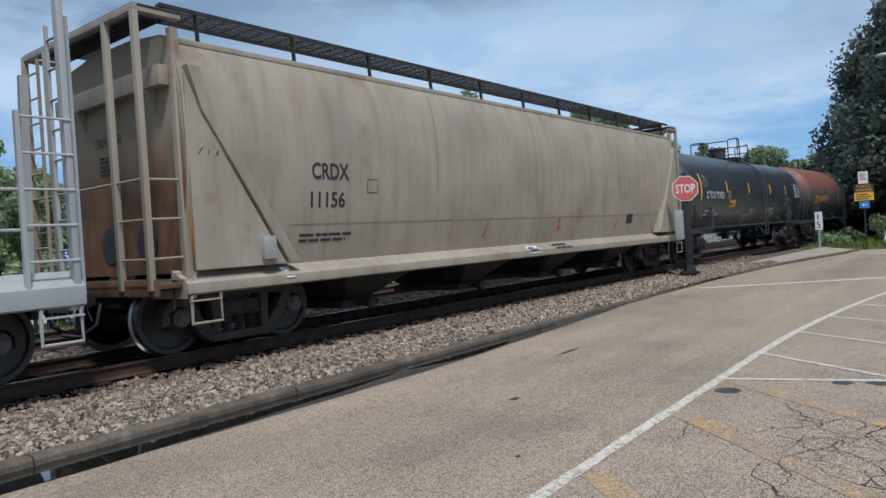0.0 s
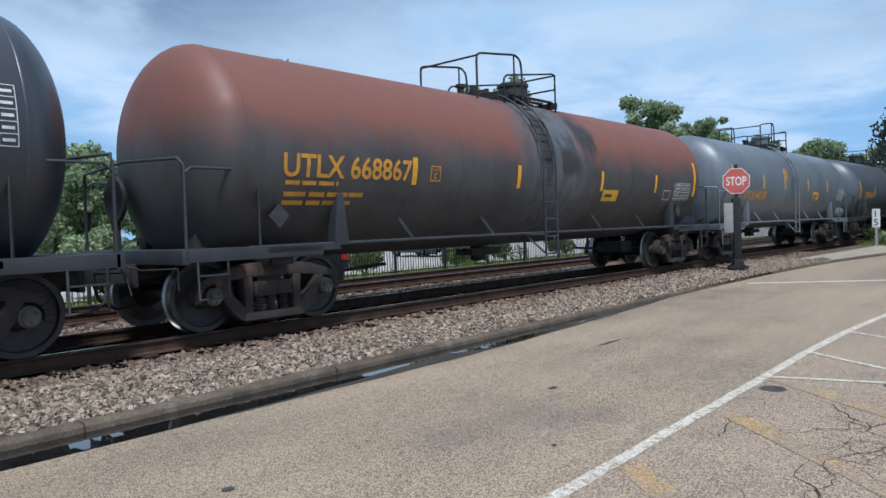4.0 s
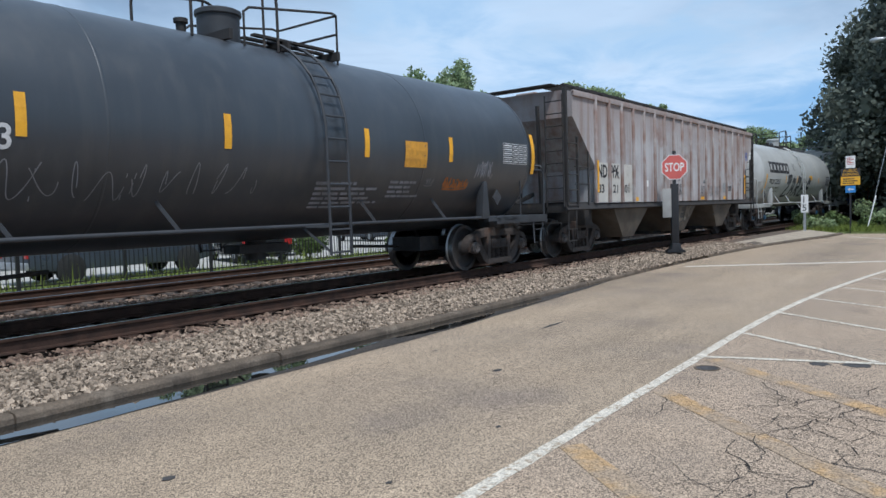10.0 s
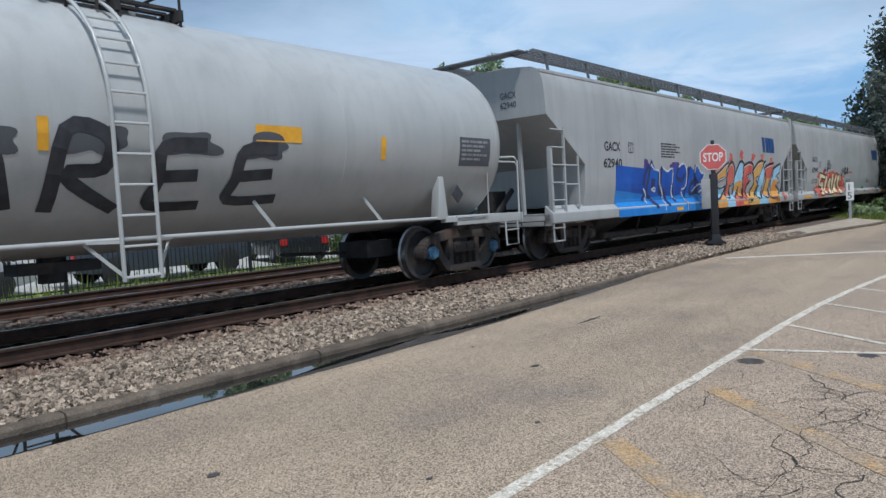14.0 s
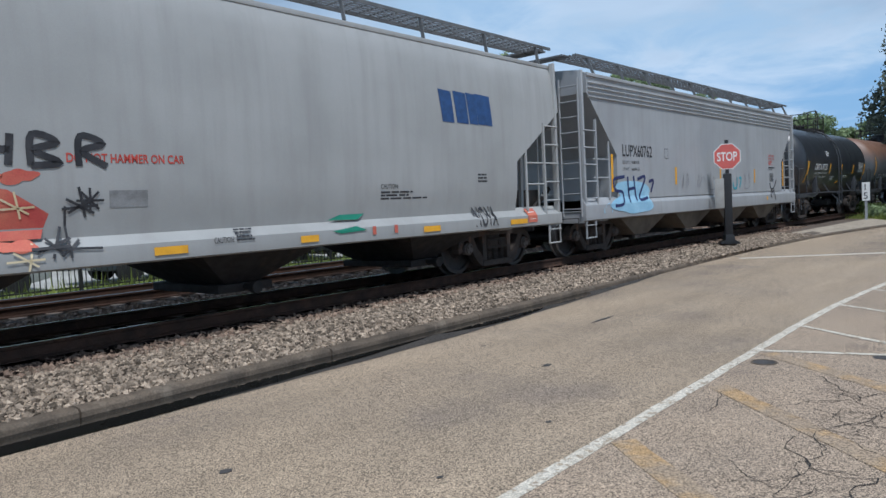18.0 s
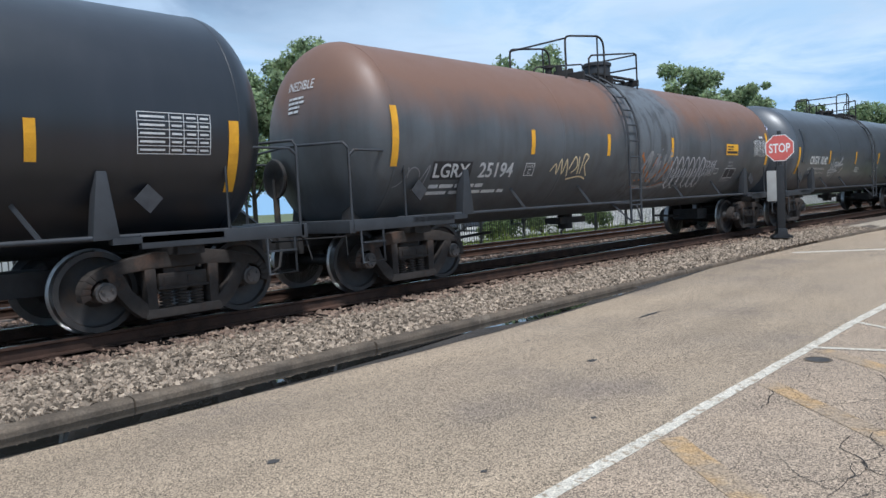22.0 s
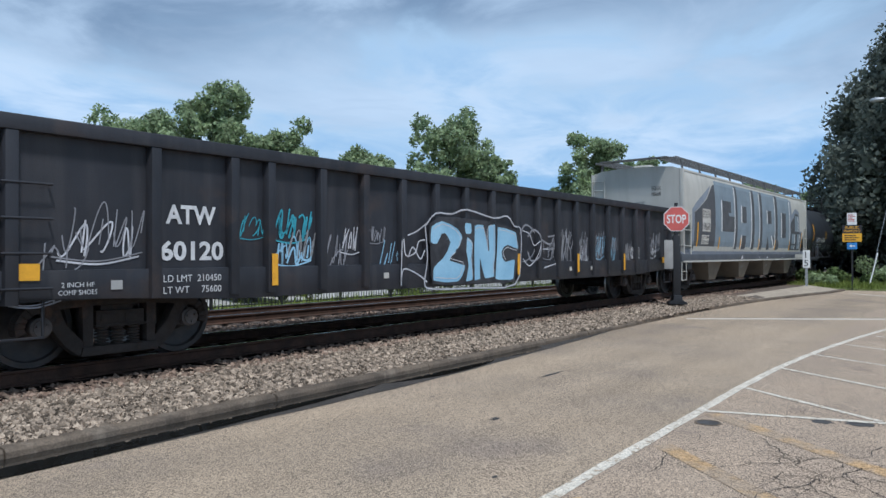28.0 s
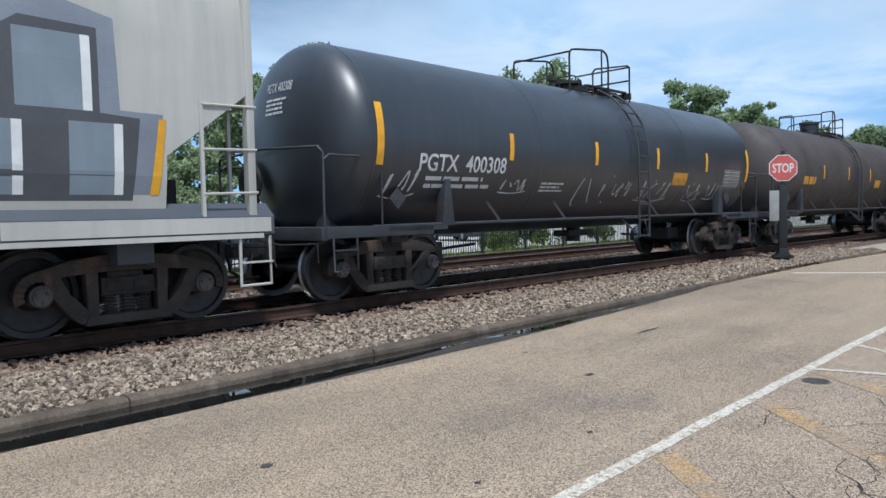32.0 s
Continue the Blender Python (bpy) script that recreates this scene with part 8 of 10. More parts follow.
small_print(d(), 1.2, -0.66, 0.8, 2, 0.04, WHITE_INK, tank12, 1, seed=9)
R(d, tank12, 0.5, -1.1, 0.75, -0.95, YELLOW_TAPE)
head_marks(tank12, th12, "CRGX 6723", WHITE_INK, 10, tip=1.35)

# orange-rusted tank
d = ts13
R(d, tank13, -6.28, -0.88, -5.37, -0.56, BLACK_INK, "painted_block")
T(d, tank13, "LGRX", -6.24, -0.83, -5.42, -0.60, WHITE_INK, 0.08, 0.02, 0.008)
T(d, tank13, "25194", -5.18, -0.84, -4.29, -0.58, WHITE_INK, 0.08, 0.02)
small_print(d(), -6.25, -0.97, 2.0, 2, 0.075, WHITE_INK, tank13, 1, seed=4)
S(d, tank13, (-7.1,), -0.64, 0.25, 0.13)
S(d, tank13, (-3.81, -1.29, 1.45), -0.42, 0.01)
S(d, tank13, (7.2,), -0.6, 0.3, 0.13)
plate_c(d, tank13, -3.96, -0.83, -3.69, -0.58, WHITE_INK)
R(d, tank13, 4.42, -0.34, 5.16, -0.06, SIGN_YELLOW)
small_print(d(0.008), 4.50, -0.11, 0.58, 3, 0.035, BLACK_INK, tank13, 1, seed=3)
R(d, tank13, 4.46, -0.30, 5.12, -0.24, BLACK_INK, "print_bar", 0.008)
R(d, tank13, 6.22, -0.37, 7.12, 0.10, BLACK_INK, "test_plate", 0.003)
table(d, tank13, 6.24, -0.35, 0.86, 0.43, rows=7)
small_print(d(), 6.66, 0.20, 0.42, 1, 0.06, WHITE_INK, tank13, 1, seed=8)
R(d, tank13, 4.58, -1.0, 5.24, -0.70, BLACK_INK, "test_plate", 0.003)
frame_box(d, tank13, 4.58, -1.0, 5.24, -0.70, WHITE_INK, 0.006)
R(d, tank13, 4.90, -1.0, 4.915, -0.70, WHITE_INK, "plate_rule", 0.006)
small_print(d(), 4.55, -1.03, 0.7, 2, 0.03, GREY_INK, tank13, 1, seed=18)
small_print(d(), 4.68, -0.15 - 0.36, 0.3, 2, 0.05, GREY_INK, tank13, 1, seed=19)
frame_box(d, tank13, 3.96, -0.86, 4.16, -0.70, WHITE_INK)
strokes(d, tank13, [[(-3.2, -0.75), (-3.05, -0.6), (-2.98, -0.8), (-2.9, -0.5), (-2.8, -0.8), (-2.72, -0.5), (-2.62, -0.85)], [(-2.6, -0.7), (-2.45, -0.45), (-2.35, -0.65), (-2.5, -0.78)], [(-2.32, -0.45), (-2.28, -0.8)], [(-2.2, -0.8), (-2.15, -0.42), (-2.0, -0.45), (-2.1, -0.62), (-1.95, -0.85)], [(-2.6, -0.92), (-2.2, -0.86), (-1.95, -0.92)]], 0.035, SPRAY_CREAM, "graffiti_tag")
for k in range(3):
    scrawl(d(0.003 + 0.001 * k), 0.0 + 0.1 * k, -1.12, 1.5, 0.8, 132 + 7 * k, (ORANGE_INK, SPRAY_GREY, GREY_INK)[k], tank13, 0.07, 4)
for k in range(6):
    x = 1.55 + 0.29 * k
    strokes(d, tank13, [[(x, -1.2), (x + 0.04, -0.6), (x + 0.14, -0.42), (x + 0.25, -0.6), (x + 0.24, -1.15), (x + 0.14, -1.28), (x + 0.02, -1.15)], [(x + 0.10, -0.95), (x + 0.14, -0.7), (x + 0.18, -0.95)]], 0.03, SPRAY_WHITE, "graffiti_tag")
T(d, tank13, "GOUGE", 3.22, -0.68, 3.9, -0.49, SPRAY_WHITE, name="graffiti_tag", lean=0.2)
T(d, tank13, "AWAY", 3.32, -0.92, 3.87, -0.70, SPRAY_WHITE, name="graffiti_tag", lean=0.2)
scrawl(d(), -7.0, -1.1, 0.6, 0.5, 134, SPRAY_GREY, tank13, 0.02, 3)
head_marks(tank13, th13, "INEDIBLE", WHITE_INK, 11)

# faded black tank
d = ts14
T(d, tank14, "CRGX  8242", -5.67, -0.57, -4.04, -0.32, WHITE_INK, 0.08, 0.03)
T(d, tank14, "LD LMT  189200 LBS  85 800 KG", -5.68, -0.78, -4.1, -0.70, WHITE_INK)
T(d, tank14, "LT WT    73800 LBS  33 500 KG", -5.68, -0.94, -4.1, -0.86, WHITE_INK)
S(d, tank14, (-3.8, -0.9, 2.0, 4.75), -0.56, -0.12)
S(d, tank14, (-6.71,), -0.92, -0.05, 0.13)
S(d, tank14, (7.2,), -1.0, -0.1, 0.13)
table(d, tank14, 6.3, -0.7, 0.85, 0.55)
for ln in ([(-3.64, -0.50), (-3.49, -0.64), (-3.49, -0.79), (-3.34, -0.56)], [(-3.34, -0.36), (-3.35, -0.64), (-3.23, -0.79)], [(-3.18, -0.52), (-3.20, -0.79), (-3.00, -0.72), (-3.00, -0.51), (-3.18, -0.52)], [(-2.86, -0.79), (-2.86, -0.49), (-2.70, -0.72), (-2.69, -0.46)], [(-2.57, -0.72), (-2.56, -0.51), (-2.43, -0.32)], [(-2.57, -0.62), (-2.30, -0.57), (-2.25, -0.79), (-2.50, -0.96)], [(-3.68, -0.82), (-3.27, -0.79), (-2.67, -0.83), (-3.06, -0.88), (-3.62, -0.89)], [(-3.50, -0.89), (-3.39, -1.04), (-3.17, -1.00), (-3.12, -0.83)], [(-3.37, -0.79), (-3.12, -0.64), (-2.72, -0.60), (-2.41, -0.63)]):
    strokes(d, tank14, [ln], 0.035, SPRAY_WHITE, "graffiti_tag", 0.006, 4)
scrawl(d(), 2.2, -1.25, 2.2, 0.6, 142, SPRAY_GREY, tank14, 0.02, 6)
small_print(d(), -0.7, -0.7, 0.6, 4, 0.03, WHITE_INK, tank14, 1, seed=4)
small_print(d(), 1.9, -0.68, 0.5, 3, 0.04, WHITE_INK, tank14, 1, seed=6)
cover = Bits()
for i in range(7):
    a0, a1 = -0.28 + 0.1 * i, -0.18 + 0.1 * i
    for r0, r1 in ((1.488, 1.535),):
        q = [(-r0 * math.cos(a0), 2.33 + r0 * math.sin(a0)), (-r1 * math.cos(a0), 2.33 + r1 * math.sin(a0)), (-r1 * math.cos(a1), 2.33 + r1 * math.sin(a1)), (-r0 * math.cos(a1), 2.33 + r0 * math.sin(a1))]
        cover.prism(q, -6.48, -6.24, "x")
part("patch_plate", cover.mesh("patch_plate", P_DARK, 40), tank14, label="raised plate welded onto the shell")
head_marks(tank14, th14, "CRGX 8242", WHITE_INK, 12)
def head14(u, v):
    r = min(math.hypot(u, v) / 1.36, 0.999)
    return (-(th14 + 1.27) + 0.70 * (1 - math.sqrt(1 - r * r)) - 0.014, -u, 2.42 + v)
SPRAY_LILAC = mat("spray_lilac_white", (0.60, 0.60, 0.78), (0.50, 0.52, 0.72), 0.6, scale=3)
hand(lambda e=0: head14, tank14, 0.16, 0.34, 0.86, 0.36, [[(0.0, 0.45), (0.06, 1.0), (0.14, 0.62), (0.22, 1.02), (0.26, 0.5)], [(0.36, 0.95), (0.29, 0.7), (0.37, 0.5), (0.44, 0.75), (0.36, 0.95)], [(0.48, 0.45), (0.5, 0.98), (0.62, 0.88), (0.5, 0.72), (0.64, 0.48)], [(0.82, 0.95), (0.7, 0.85), (0.7, 0.5), (0.84, 0.52), (0.84, 0.7), (0.76, 0.7)], [(1.0, 0.96), (0.9, 0.92), (0.9, 0.5), (1.02, 0.52)], [(0.9, 0.72), (1.0, 0.74)],
     [(0.26, 0.38), (0.22, -0.1)], [(0.42, 0.42), (0.4, -0.06)], [(0.23, 0.16), (0.42, 0.2)], [(0.52, -0.06), (0.52, 0.4), (0.64, 0.3), (0.52, 0.16), (0.68, -0.06)], [(0.76, 0.42), (0.76, -0.04)], [(0.92, 0.4), (0.78, 0.18), (0.98, -0.02)], [(0.1, -0.2), (0.6, -0.16), (1.05, -0.02)]], 0.028, SPRAY_LILAC)
small_print(head14, 0.42, 0.16, 0.5, 2, 0.05, SPRAY_WHITE, tank14, seed=31)
small_print(head14, -0.45, -0.1, 0.4, 3, 0.07, SPRAY_WHITE, tank14, seed=32)

# black tank with white tags
d = ts15
T(d, tank15, "TILX 250751", -6.2, -0.38, -4.6, -0.15, WHITE_INK, 0.08, 0.02)
S(d, tank15, (-4.39, -1.3, 2.12, 4.4), -0.36, 0.07)
S(d, tank15, (6.95,), -0.6, 0.3, 0.13)
plate_c(d, tank15, -3.32, -0.35, -3.07, -0.09, WHITE_INK)
T(d, tank15, "THE", -4.4, -0.6, -4.07, -0.45, SPRAY_WHITE, name="graffiti_tag", lean=0.2)
for ln in ([(-3.74, -0.60), (-3.67, -0.40), (-3.64, -0.66), (-3.57, -0.46), (-3.50, -0.66), (-3.49, -0.47)],
           [(-3.48, -0.56), (-3.35, -0.50), (-3.37, -0.71), (-3.25, -0.84), (-3.14, -0.77), (-3.22, -0.49), (-3.30, -0.52)],
           [(-3.27, -0.64), (-3.10, -0.58), (-2.99, -0.48), (-3.03, -0.77), (-2.89, -0.84), (-2.89, -0.64)],
           [(-2.82, -0.40), (-2.69, -0.35), (-2.74, -0.53), (-2.59, -0.60), (-2.47, -0.31), (-2.53, -0.53)],
           [(-2.44, -0.33), (-2.52, -0.60), (-2.36, -0.60), (-2.33, -0.37)],
           [(-2.29, -0.40), (-2.03, -0.29), (-2.20, -0.43), (-2.21, -0.67), (-2.09, -0.59)],
           [(-2.03, -0.22), (-1.99, -0.52), (-1.78, -0.41), (-1.80, -0.62), (-1.66, -0.77), (-1.56, -0.54)],
           [(-1.47, -0.44), (-1.32, -0.35), (-1.38, -0.61), (-1.45, -0.40), (-1.24, -0.46)],
           [(-1.17, -0.61), (-1.07, -0.44), (-1.06, -0.76), (-0.87, -0.84), (-0.79, -0.60)],
           [(-0.94, -0.49), (-0.73, -0.45), (-0.73, -0.72), (-0.46, -0.68), (-0.44, -0.51), (-0.62, -0.60)]):
    strokes(d, tank15, [ln], 0.03, SPRAY_WHITE, "graffiti_tag", 0.006, 4)
for ln in ([(-2.96, -0.58), (-2.90, -0.35), (-2.75, -0.23), (-2.60, -0.19), (-2.43, -0.12), (-2.17, -0.20), (-1.89, -0.12), (-1.59, -0.20)], [(-1.15, -0.21), (-0.95, -0.20), (-0.78, -0.26), (-0.50, -0.30), (-0.40, -0.44), (-0.15, -0.59), (-0.25, -0.77), (-0.64, -0.75), (-0.97, -0.81), (-1.24, -0.75), (-1.46, -0.81), (-1.53, -1.01), (-1.69, -0.81), (-1.92, -0.78), (-2.12, -0.83), (-2.42, -0.70), (-2.72, -0.81), (-2.88, -0.70)]):
    strokes(d, tank15, [ln], 0.05, SPRAY_GREY, "graffiti_halo", 0.0045, 3)
    strokes(d, tank15, [ln], 0.018, SPRAY_WHITE, "graffiti_halo", 0.0055, 3)
T(d, tank15, "HAPPY BIRTHDAY", 2.8, -0.47, 4.0, -0.27, SPRAY_WHITE, 0.08, name="graffiti_tag", lean=0.25)
T(d, tank15, "VOID", 3.14, -0.73, 3.75, -0.50, SPRAY_WHITE, 0.08, name="graffiti_tag", lean=0.25)
strokes(d, tank15, [[(3.85, -0.6), (3.98, -0.55), (3.9, -0.68), (4.05, -0.62)]], 0.02, SPRAY_WHITE, "graffiti_tag")
rim = [(3.45 + (0.85 + 0.07 * (k % 2)) * math.cos(0.2618 * k), -0.53 + (0.29 + 0.05 * (k % 2)) * math.sin(0.2618 * k)) for k in range(25)]
strokes(d, tank15, [rim[9:24]], 0.035, SPRAY_WHITE, "graffiti_halo", 0.005, 2)
strokes(d, tank15, [rim[8:25]], 0.06, SPRAY_GREY, "graffiti_halo", 0.0035, 2)
R(d, tank15, 4.6, -1.25, 5.4, -0.95, YELLOW_INK)
small_print(d(0.008), 4.65, -1.0, 0.7, 3, 0.04, BLACK_INK, tank15, 1, seed=3)
table(d, tank15, 6.1, -0.55, 0.95, 0.46)
small_print(d(), -1.4, -0.92, 1.1, 2, 0.04, WHITE_INK, tank15, 1, seed=4)
small_print(d(), 1.3, -0.95, 0.7, 5, 0.04, GREY_INK, tank15, 1, seed=5)
head_marks(tank15, th15, "TILX 250751", WHITE_INK, 13)

# gondola
d = gs16
T(d, gon16, "ATW", -7.42, 1.61, -6.74, 1.82, WHITE_INK, fat=0.03)
T(d, gon16, "60120", -7.49, 1.18, -6.63, 1.39, WHITE_INK, fat=0.03)
T(d, gon16, "LD LMT  210450", -7.48, 0.92, -6.70, 1.0, WHITE_INK, eps=0.06)
T(d, gon16, "LT WT     75600", -7.48, 0.785, -6.70, 0.865, WHITE_INK, eps=0.06)
T(d, gon16, "2 INCH HF", -8.62, 0.90, -8.28, 0.95, WHITE_INK, eps=0.06)
T(d, gon16, "COMP SHOES", -8.65, 0.82, -8.25, 0.87, WHITE_INK, eps=0.06)
R(d, gon16, -9.15, 0.98, -8.83, 1.15, YELLOW_TAPE, "reflector", 0.06)
R(d, gon16, 8.45, 0.98, 8.83, 1.15, YELLOW_TAPE, "reflector", 0.06)
for u in (-5.9, -2.45, 0.3, 2.95, 5.6):
    R(d, gon16, u - 0.05, 0.83, u + 0.05, 1.25, YELLOW_TAPE, "reflector", 0.112)
for u, v, w, h, k, m, sw in ((-8.65, 1.2, 0.9, 0.42, 161, SPRAY_WHITE, 0.02), (-5.8, 1.1, 0.6, 0.3, 162, SPRAY_LBLUE, 0.03), (-5.8, 1.42, 0.6, 0.36, 163, SPRAY_TEAL, 0.035), (-4.95, 1.02, 0.5, 0.4, 164, SPRAY_GREY, 0.02), (-4.0, 1.42, 0.42, 0.22, 165, SPRAY_GREY, 0.018),
                          (-6.42, 1.45, 0.5, 0.25, 166, SPRAY_TEAL, 0.015), (3.1, 0.95, 0.45, 0.65, 167, SPRAY_GREY, 0.03), (4.7, 0.85, 0.5, 0.7, 168, SPRAY_LBLUE, 0.02), (7.4, 1.35, 0.95, 0.4, 169, SPRAY_GREY, 0.045), (5.9, 0.9, 0.5, 0.5, 170, SPRAY_GREY, 0.02), (-9.1, 0.75, 0.5, 0.3, 171, SPRAY_GREY, 0.015), (1.9, 1.0, 0.8, 0.6, 172, SPRAY_GREY, 0.03), (3.9, 1.0, 0.6, 0.6, 173, SPRAY_GREY, 0.02)):
    scrawl(d(0.006), u, v, w, h, k, m, gon16, sw)
    scrawl(d(0.0065), u - 0.05, v + h * 0.1, w * 1.1, h * 1.15, k + 500, SPRAY_GREY if m is SPRAY_WHITE else m, gon16, sw * 0.7, 5)
gp = (lambda e=0.0: d(0.107 + e))
strokes(gp, gon16, [[(-2.72, 1.71), (-2.43, 1.94), (-1.97, 1.95), (-1.50, 2.05), (-0.62, 1.93), (-0.13, 1.99), (0.13, 1.80), (0.37, 1.75), (0.38, 1.27), (0.15, 0.64), (-1.32, 0.62), (-2.52, 0.65), (-2.74, 0.76), (-2.66, 1.16), (-2.72, 1.71)]], 0.035, SPRAY_GREY, "graffiti_halo", 0.004, 3)
strokes(gp, gon16, [[(-2.72, 1.71), (-2.43, 1.94), (-1.97, 1.95), (-1.50, 2.05), (-0.62, 1.93), (-0.13, 1.99), (0.13, 1.80), (0.37, 1.75), (0.38, 1.27), (0.15, 0.64), (-1.32, 0.62), (-2.52, 0.65), (-2.74, 0.76), (-2.66, 1.16), (-2.72, 1.71)]], 0.016, SPRAY_WHITE, "graffiti_halo", 0.0055, 3)
poly(gp, gon16, [(-2.60, 1.76), (-2.33, 1.89), (-1.81, 1.90), (-1.33, 1.88), (-0.62, 1.86), (0.23, 1.71), (0.27, 1.27), (0.13, 0.70), (-1.32, 0.70), (-2.54, 0.73), (-2.58, 1.16)], SPRAY_BLACK, "graffiti_edge", 0.006)
letter(gp, gon16, [(-2.57, 1.73), (-2.26, 1.84), (-1.81, 1.72), (-1.64, 1.54), (-1.81, 1.28), (-2.03, 1.15), (-1.57, 1.06), (-1.61, 0.90), (-1.80, 0.73), (-2.51, 0.77), (-2.50, 1.04), (-2.25, 1.19), (-2.04, 1.45), (-2.24, 1.58), (-2.39, 1.40), (-2.60, 1.44)], SPRAY_LBLUE, SPRAY_BLACK, SPRAY_WHITE, 0.05)
letter(gp, gon16, [(-1.53, 1.58), (-1.33, 1.48), (-1.36, 1.16), (-1.32, 0.77), (-1.57, 0.74), (-1.49, 1.03), (-1.56, 1.29)], SPRAY_LBLUE, SPRAY_BLACK, SPRAY_WHITE, 0.05)
letter(gp, gon16, [(-1.29, 1.78), (-0.97, 1.80), (-0.80, 1.31), (-0.84, 1.77), (-0.56, 1.82), (-0.60, 0.81), (-0.96, 0.78), (-1.10, 1.14), (-1.07, 0.78), (-1.30, 0.76)], SPRAY_LBLUE, SPRAY_BLACK, SPRAY_WHITE, 0.05)
letter(gp, gon16, [(-0.51, 1.79), (0.18, 1.70), (0.27, 1.33), (-0.13, 1.40), (-0.33, 1.28), (-0.21, 1.11), (0.14, 1.15), (0.08, 0.73), (-0.59, 0.75), (-0.54, 1.30)], SPRAY_LBLUE, SPRAY_BLACK, SPRAY_WHITE, 0.05)
blob(gp(0.0085), -1.57, 1.61, 0.2, 0.2, 175, SPRAY_LBLUE, gon16, "graffiti_fill", rag=0.05)
blob(gp(0.0135), -2.30, 1.43, 0.17, 0.17, 176, SPRAY_BLACK, gon16, "graffiti_mark", rag=0.03)
blob(gp(0.0135), -1.87, 1.17, 0.17, 0.17, 176, SPRAY_BLACK, gon16, "graffiti_mark", rag=0.03)
for ln in ([(-3.27, 1.49), (-3.22, 1.22), (-2.98, 1.27), (-2.89, 1.45), (-2.72, 1.48)], [(-3.31, 1.46), (-3.34, 0.73), (-3.28, 1.00), (-2.92, 0.91), (-2.67, 0.77)], [(-3.17, 1.55), (-2.92, 1.63), (-2.63, 1.79)], [(-3.16, 1.19), (-3.04, 1.36), (-2.85, 1.16), (-2.73, 1.31)], [(0.45, 1.72), (0.74, 1.65), (0.91, 1.42), (1.21, 1.51), (1.09, 1.23), (0.74, 1.00), (0.46, 1.15)], [(1.28, 1.35), (1.53, 1.35)], [(1.34, 0.95), (1.86, 1.03)]):
    strokes(gp, gon16, [ln], 0.022, SPRAY_WHITE, "graffiti_tag", 0.002, 4)
strokes(d, gon16, [[(0.65, 1.6), (0.9, 1.75), (1.2, 1.6), (1.15, 1.2), (0.8, 1.1), (0.65, 1.3)], [(1.2, 1.55), (1.6, 1.45), (1.75, 1.6)]], 0.04, SPRAY_GREY, eps=0.112)
frame_box(d, gon16, 6.3, 1.12, 6.85, 1.42, WHITE_INK)
small_print(d(), 6.35, 1.38, 0.4, 3, 0.05, WHITE_INK, gon16, seed=3)
for i, u in enumerate((-8.85, -5.6, -4.6, -3.75, 1.45, 2.3, 3.2, 4.05, 4.95, 5.8, 7.6)):
    scrawl(d(0.0075), u, 1.05 + 0.12 * (i % 3), 0.5, 0.35 + 0.1 * (i % 2), 900 + i, (SPRAY_GREY, GREY_INK, SPRAY_WHITE, SPRAY_LBLUE)[i % 4], gon16, 0.016, 4)
strokes(d, gon16, [[(0.4, 1.5), (0.75, 1.85), (1.2, 1.6), (1.0, 1.2), (0.5, 1.05)], [(1.7, 1.62), (2.1, 1.66)], [(1.75, 1.35), (2.05, 1.36)], [(1.75, 1.0), (2.2, 0.98)], [(2.5, 1.7), (2.75, 1.35), (2.95, 1.7)], [(2.75, 1.35), (2.8, 0.85)]], 0.035, SPRAY_GREY, eps=0.007)
R(d, gon16, -8.1, 0.86, -7.97, 0.96, BOX_GREY, "tag_card", 0.06)
for i, u in enumerate((-3.7, 3.7, 2.6)):
    R(d, gon16, u, 0.86, u + 0.12, 0.95, PALE_PATCH, "tag_card", 0.06)

for car, hl, num in ((hop9, hl9, "62940"), (hop10, hl10, "62945")):
    face = (lambda u, v, x=-hl - 0.008: (x, -u, v))
    T(lambda e=0, f=face: f, car, "GACX", 0.45, 3.42, 0.85, 3.55, BLACK_INK)
    T(lambda e=0, f=face: f, car, num, 0.45, 3.22, 0.85, 3.35, BLACK_INK)

# hopper with the grey letters
d = hs17
poly(d, hop17, [(-7.72, 1.42), (-5.6, 1.42), (-5.6, 3.66), (-5.85, 3.6), (-6.5, 3.1), (-7.3, 2.75), (-7.72, 2.6)], SPRAY_SLATE, eps=0.005)
poly(d, hop17, [(-7.95, 1.75), (-7.72, 1.5), (-7.72, 2.62), (-7.3, 2.77), (-6.5, 3.14), (-6.0, 3.6), (-6.6, 3.35), (-7.5, 2.95), (-7.95, 2.7)], GREY_MID, eps=0.0045)
R(d, hop17, -5.6, 1.42, 5.25, 3.80, SPRAY_FILL, "graffiti_fill", 0.005)
poly(d, hop17, [(5.15, 1.42), (7.5, 1.42), (7.65, 2.33), (7.2, 2.34), (7.17, 3.26), (6.6, 3.40), (6.2, 3.34), (5.65, 3.06), (5.62, 3.74), (5.2, 3.74)], GREY_MID, eps=0.0055)
poly(d, hop17, [(5.3, 1.42), (7.32, 1.42), (7.4, 2.27), (7.0, 2.30), (7.0, 3.14), (6.3, 3.16), (5.98, 2.93), (5.38, 2.70)], SPRAY_SLATE, "graffiti_edge", 0.0075)
for a, b, c, e in ((6.24, 2.31, 6.84, 3.05), (5.62, 1.48, 6.2, 2.18), (6.70, 1.48, 7.13, 2.2)):
    R(d, hop17, a, b, c, e, SPRAY_FILL, "graffiti_fill", 0.009)
    R(d, hop17, c, b, c + 0.09, e, SIGN_WHITE, "graffiti_shine", 0.0095)
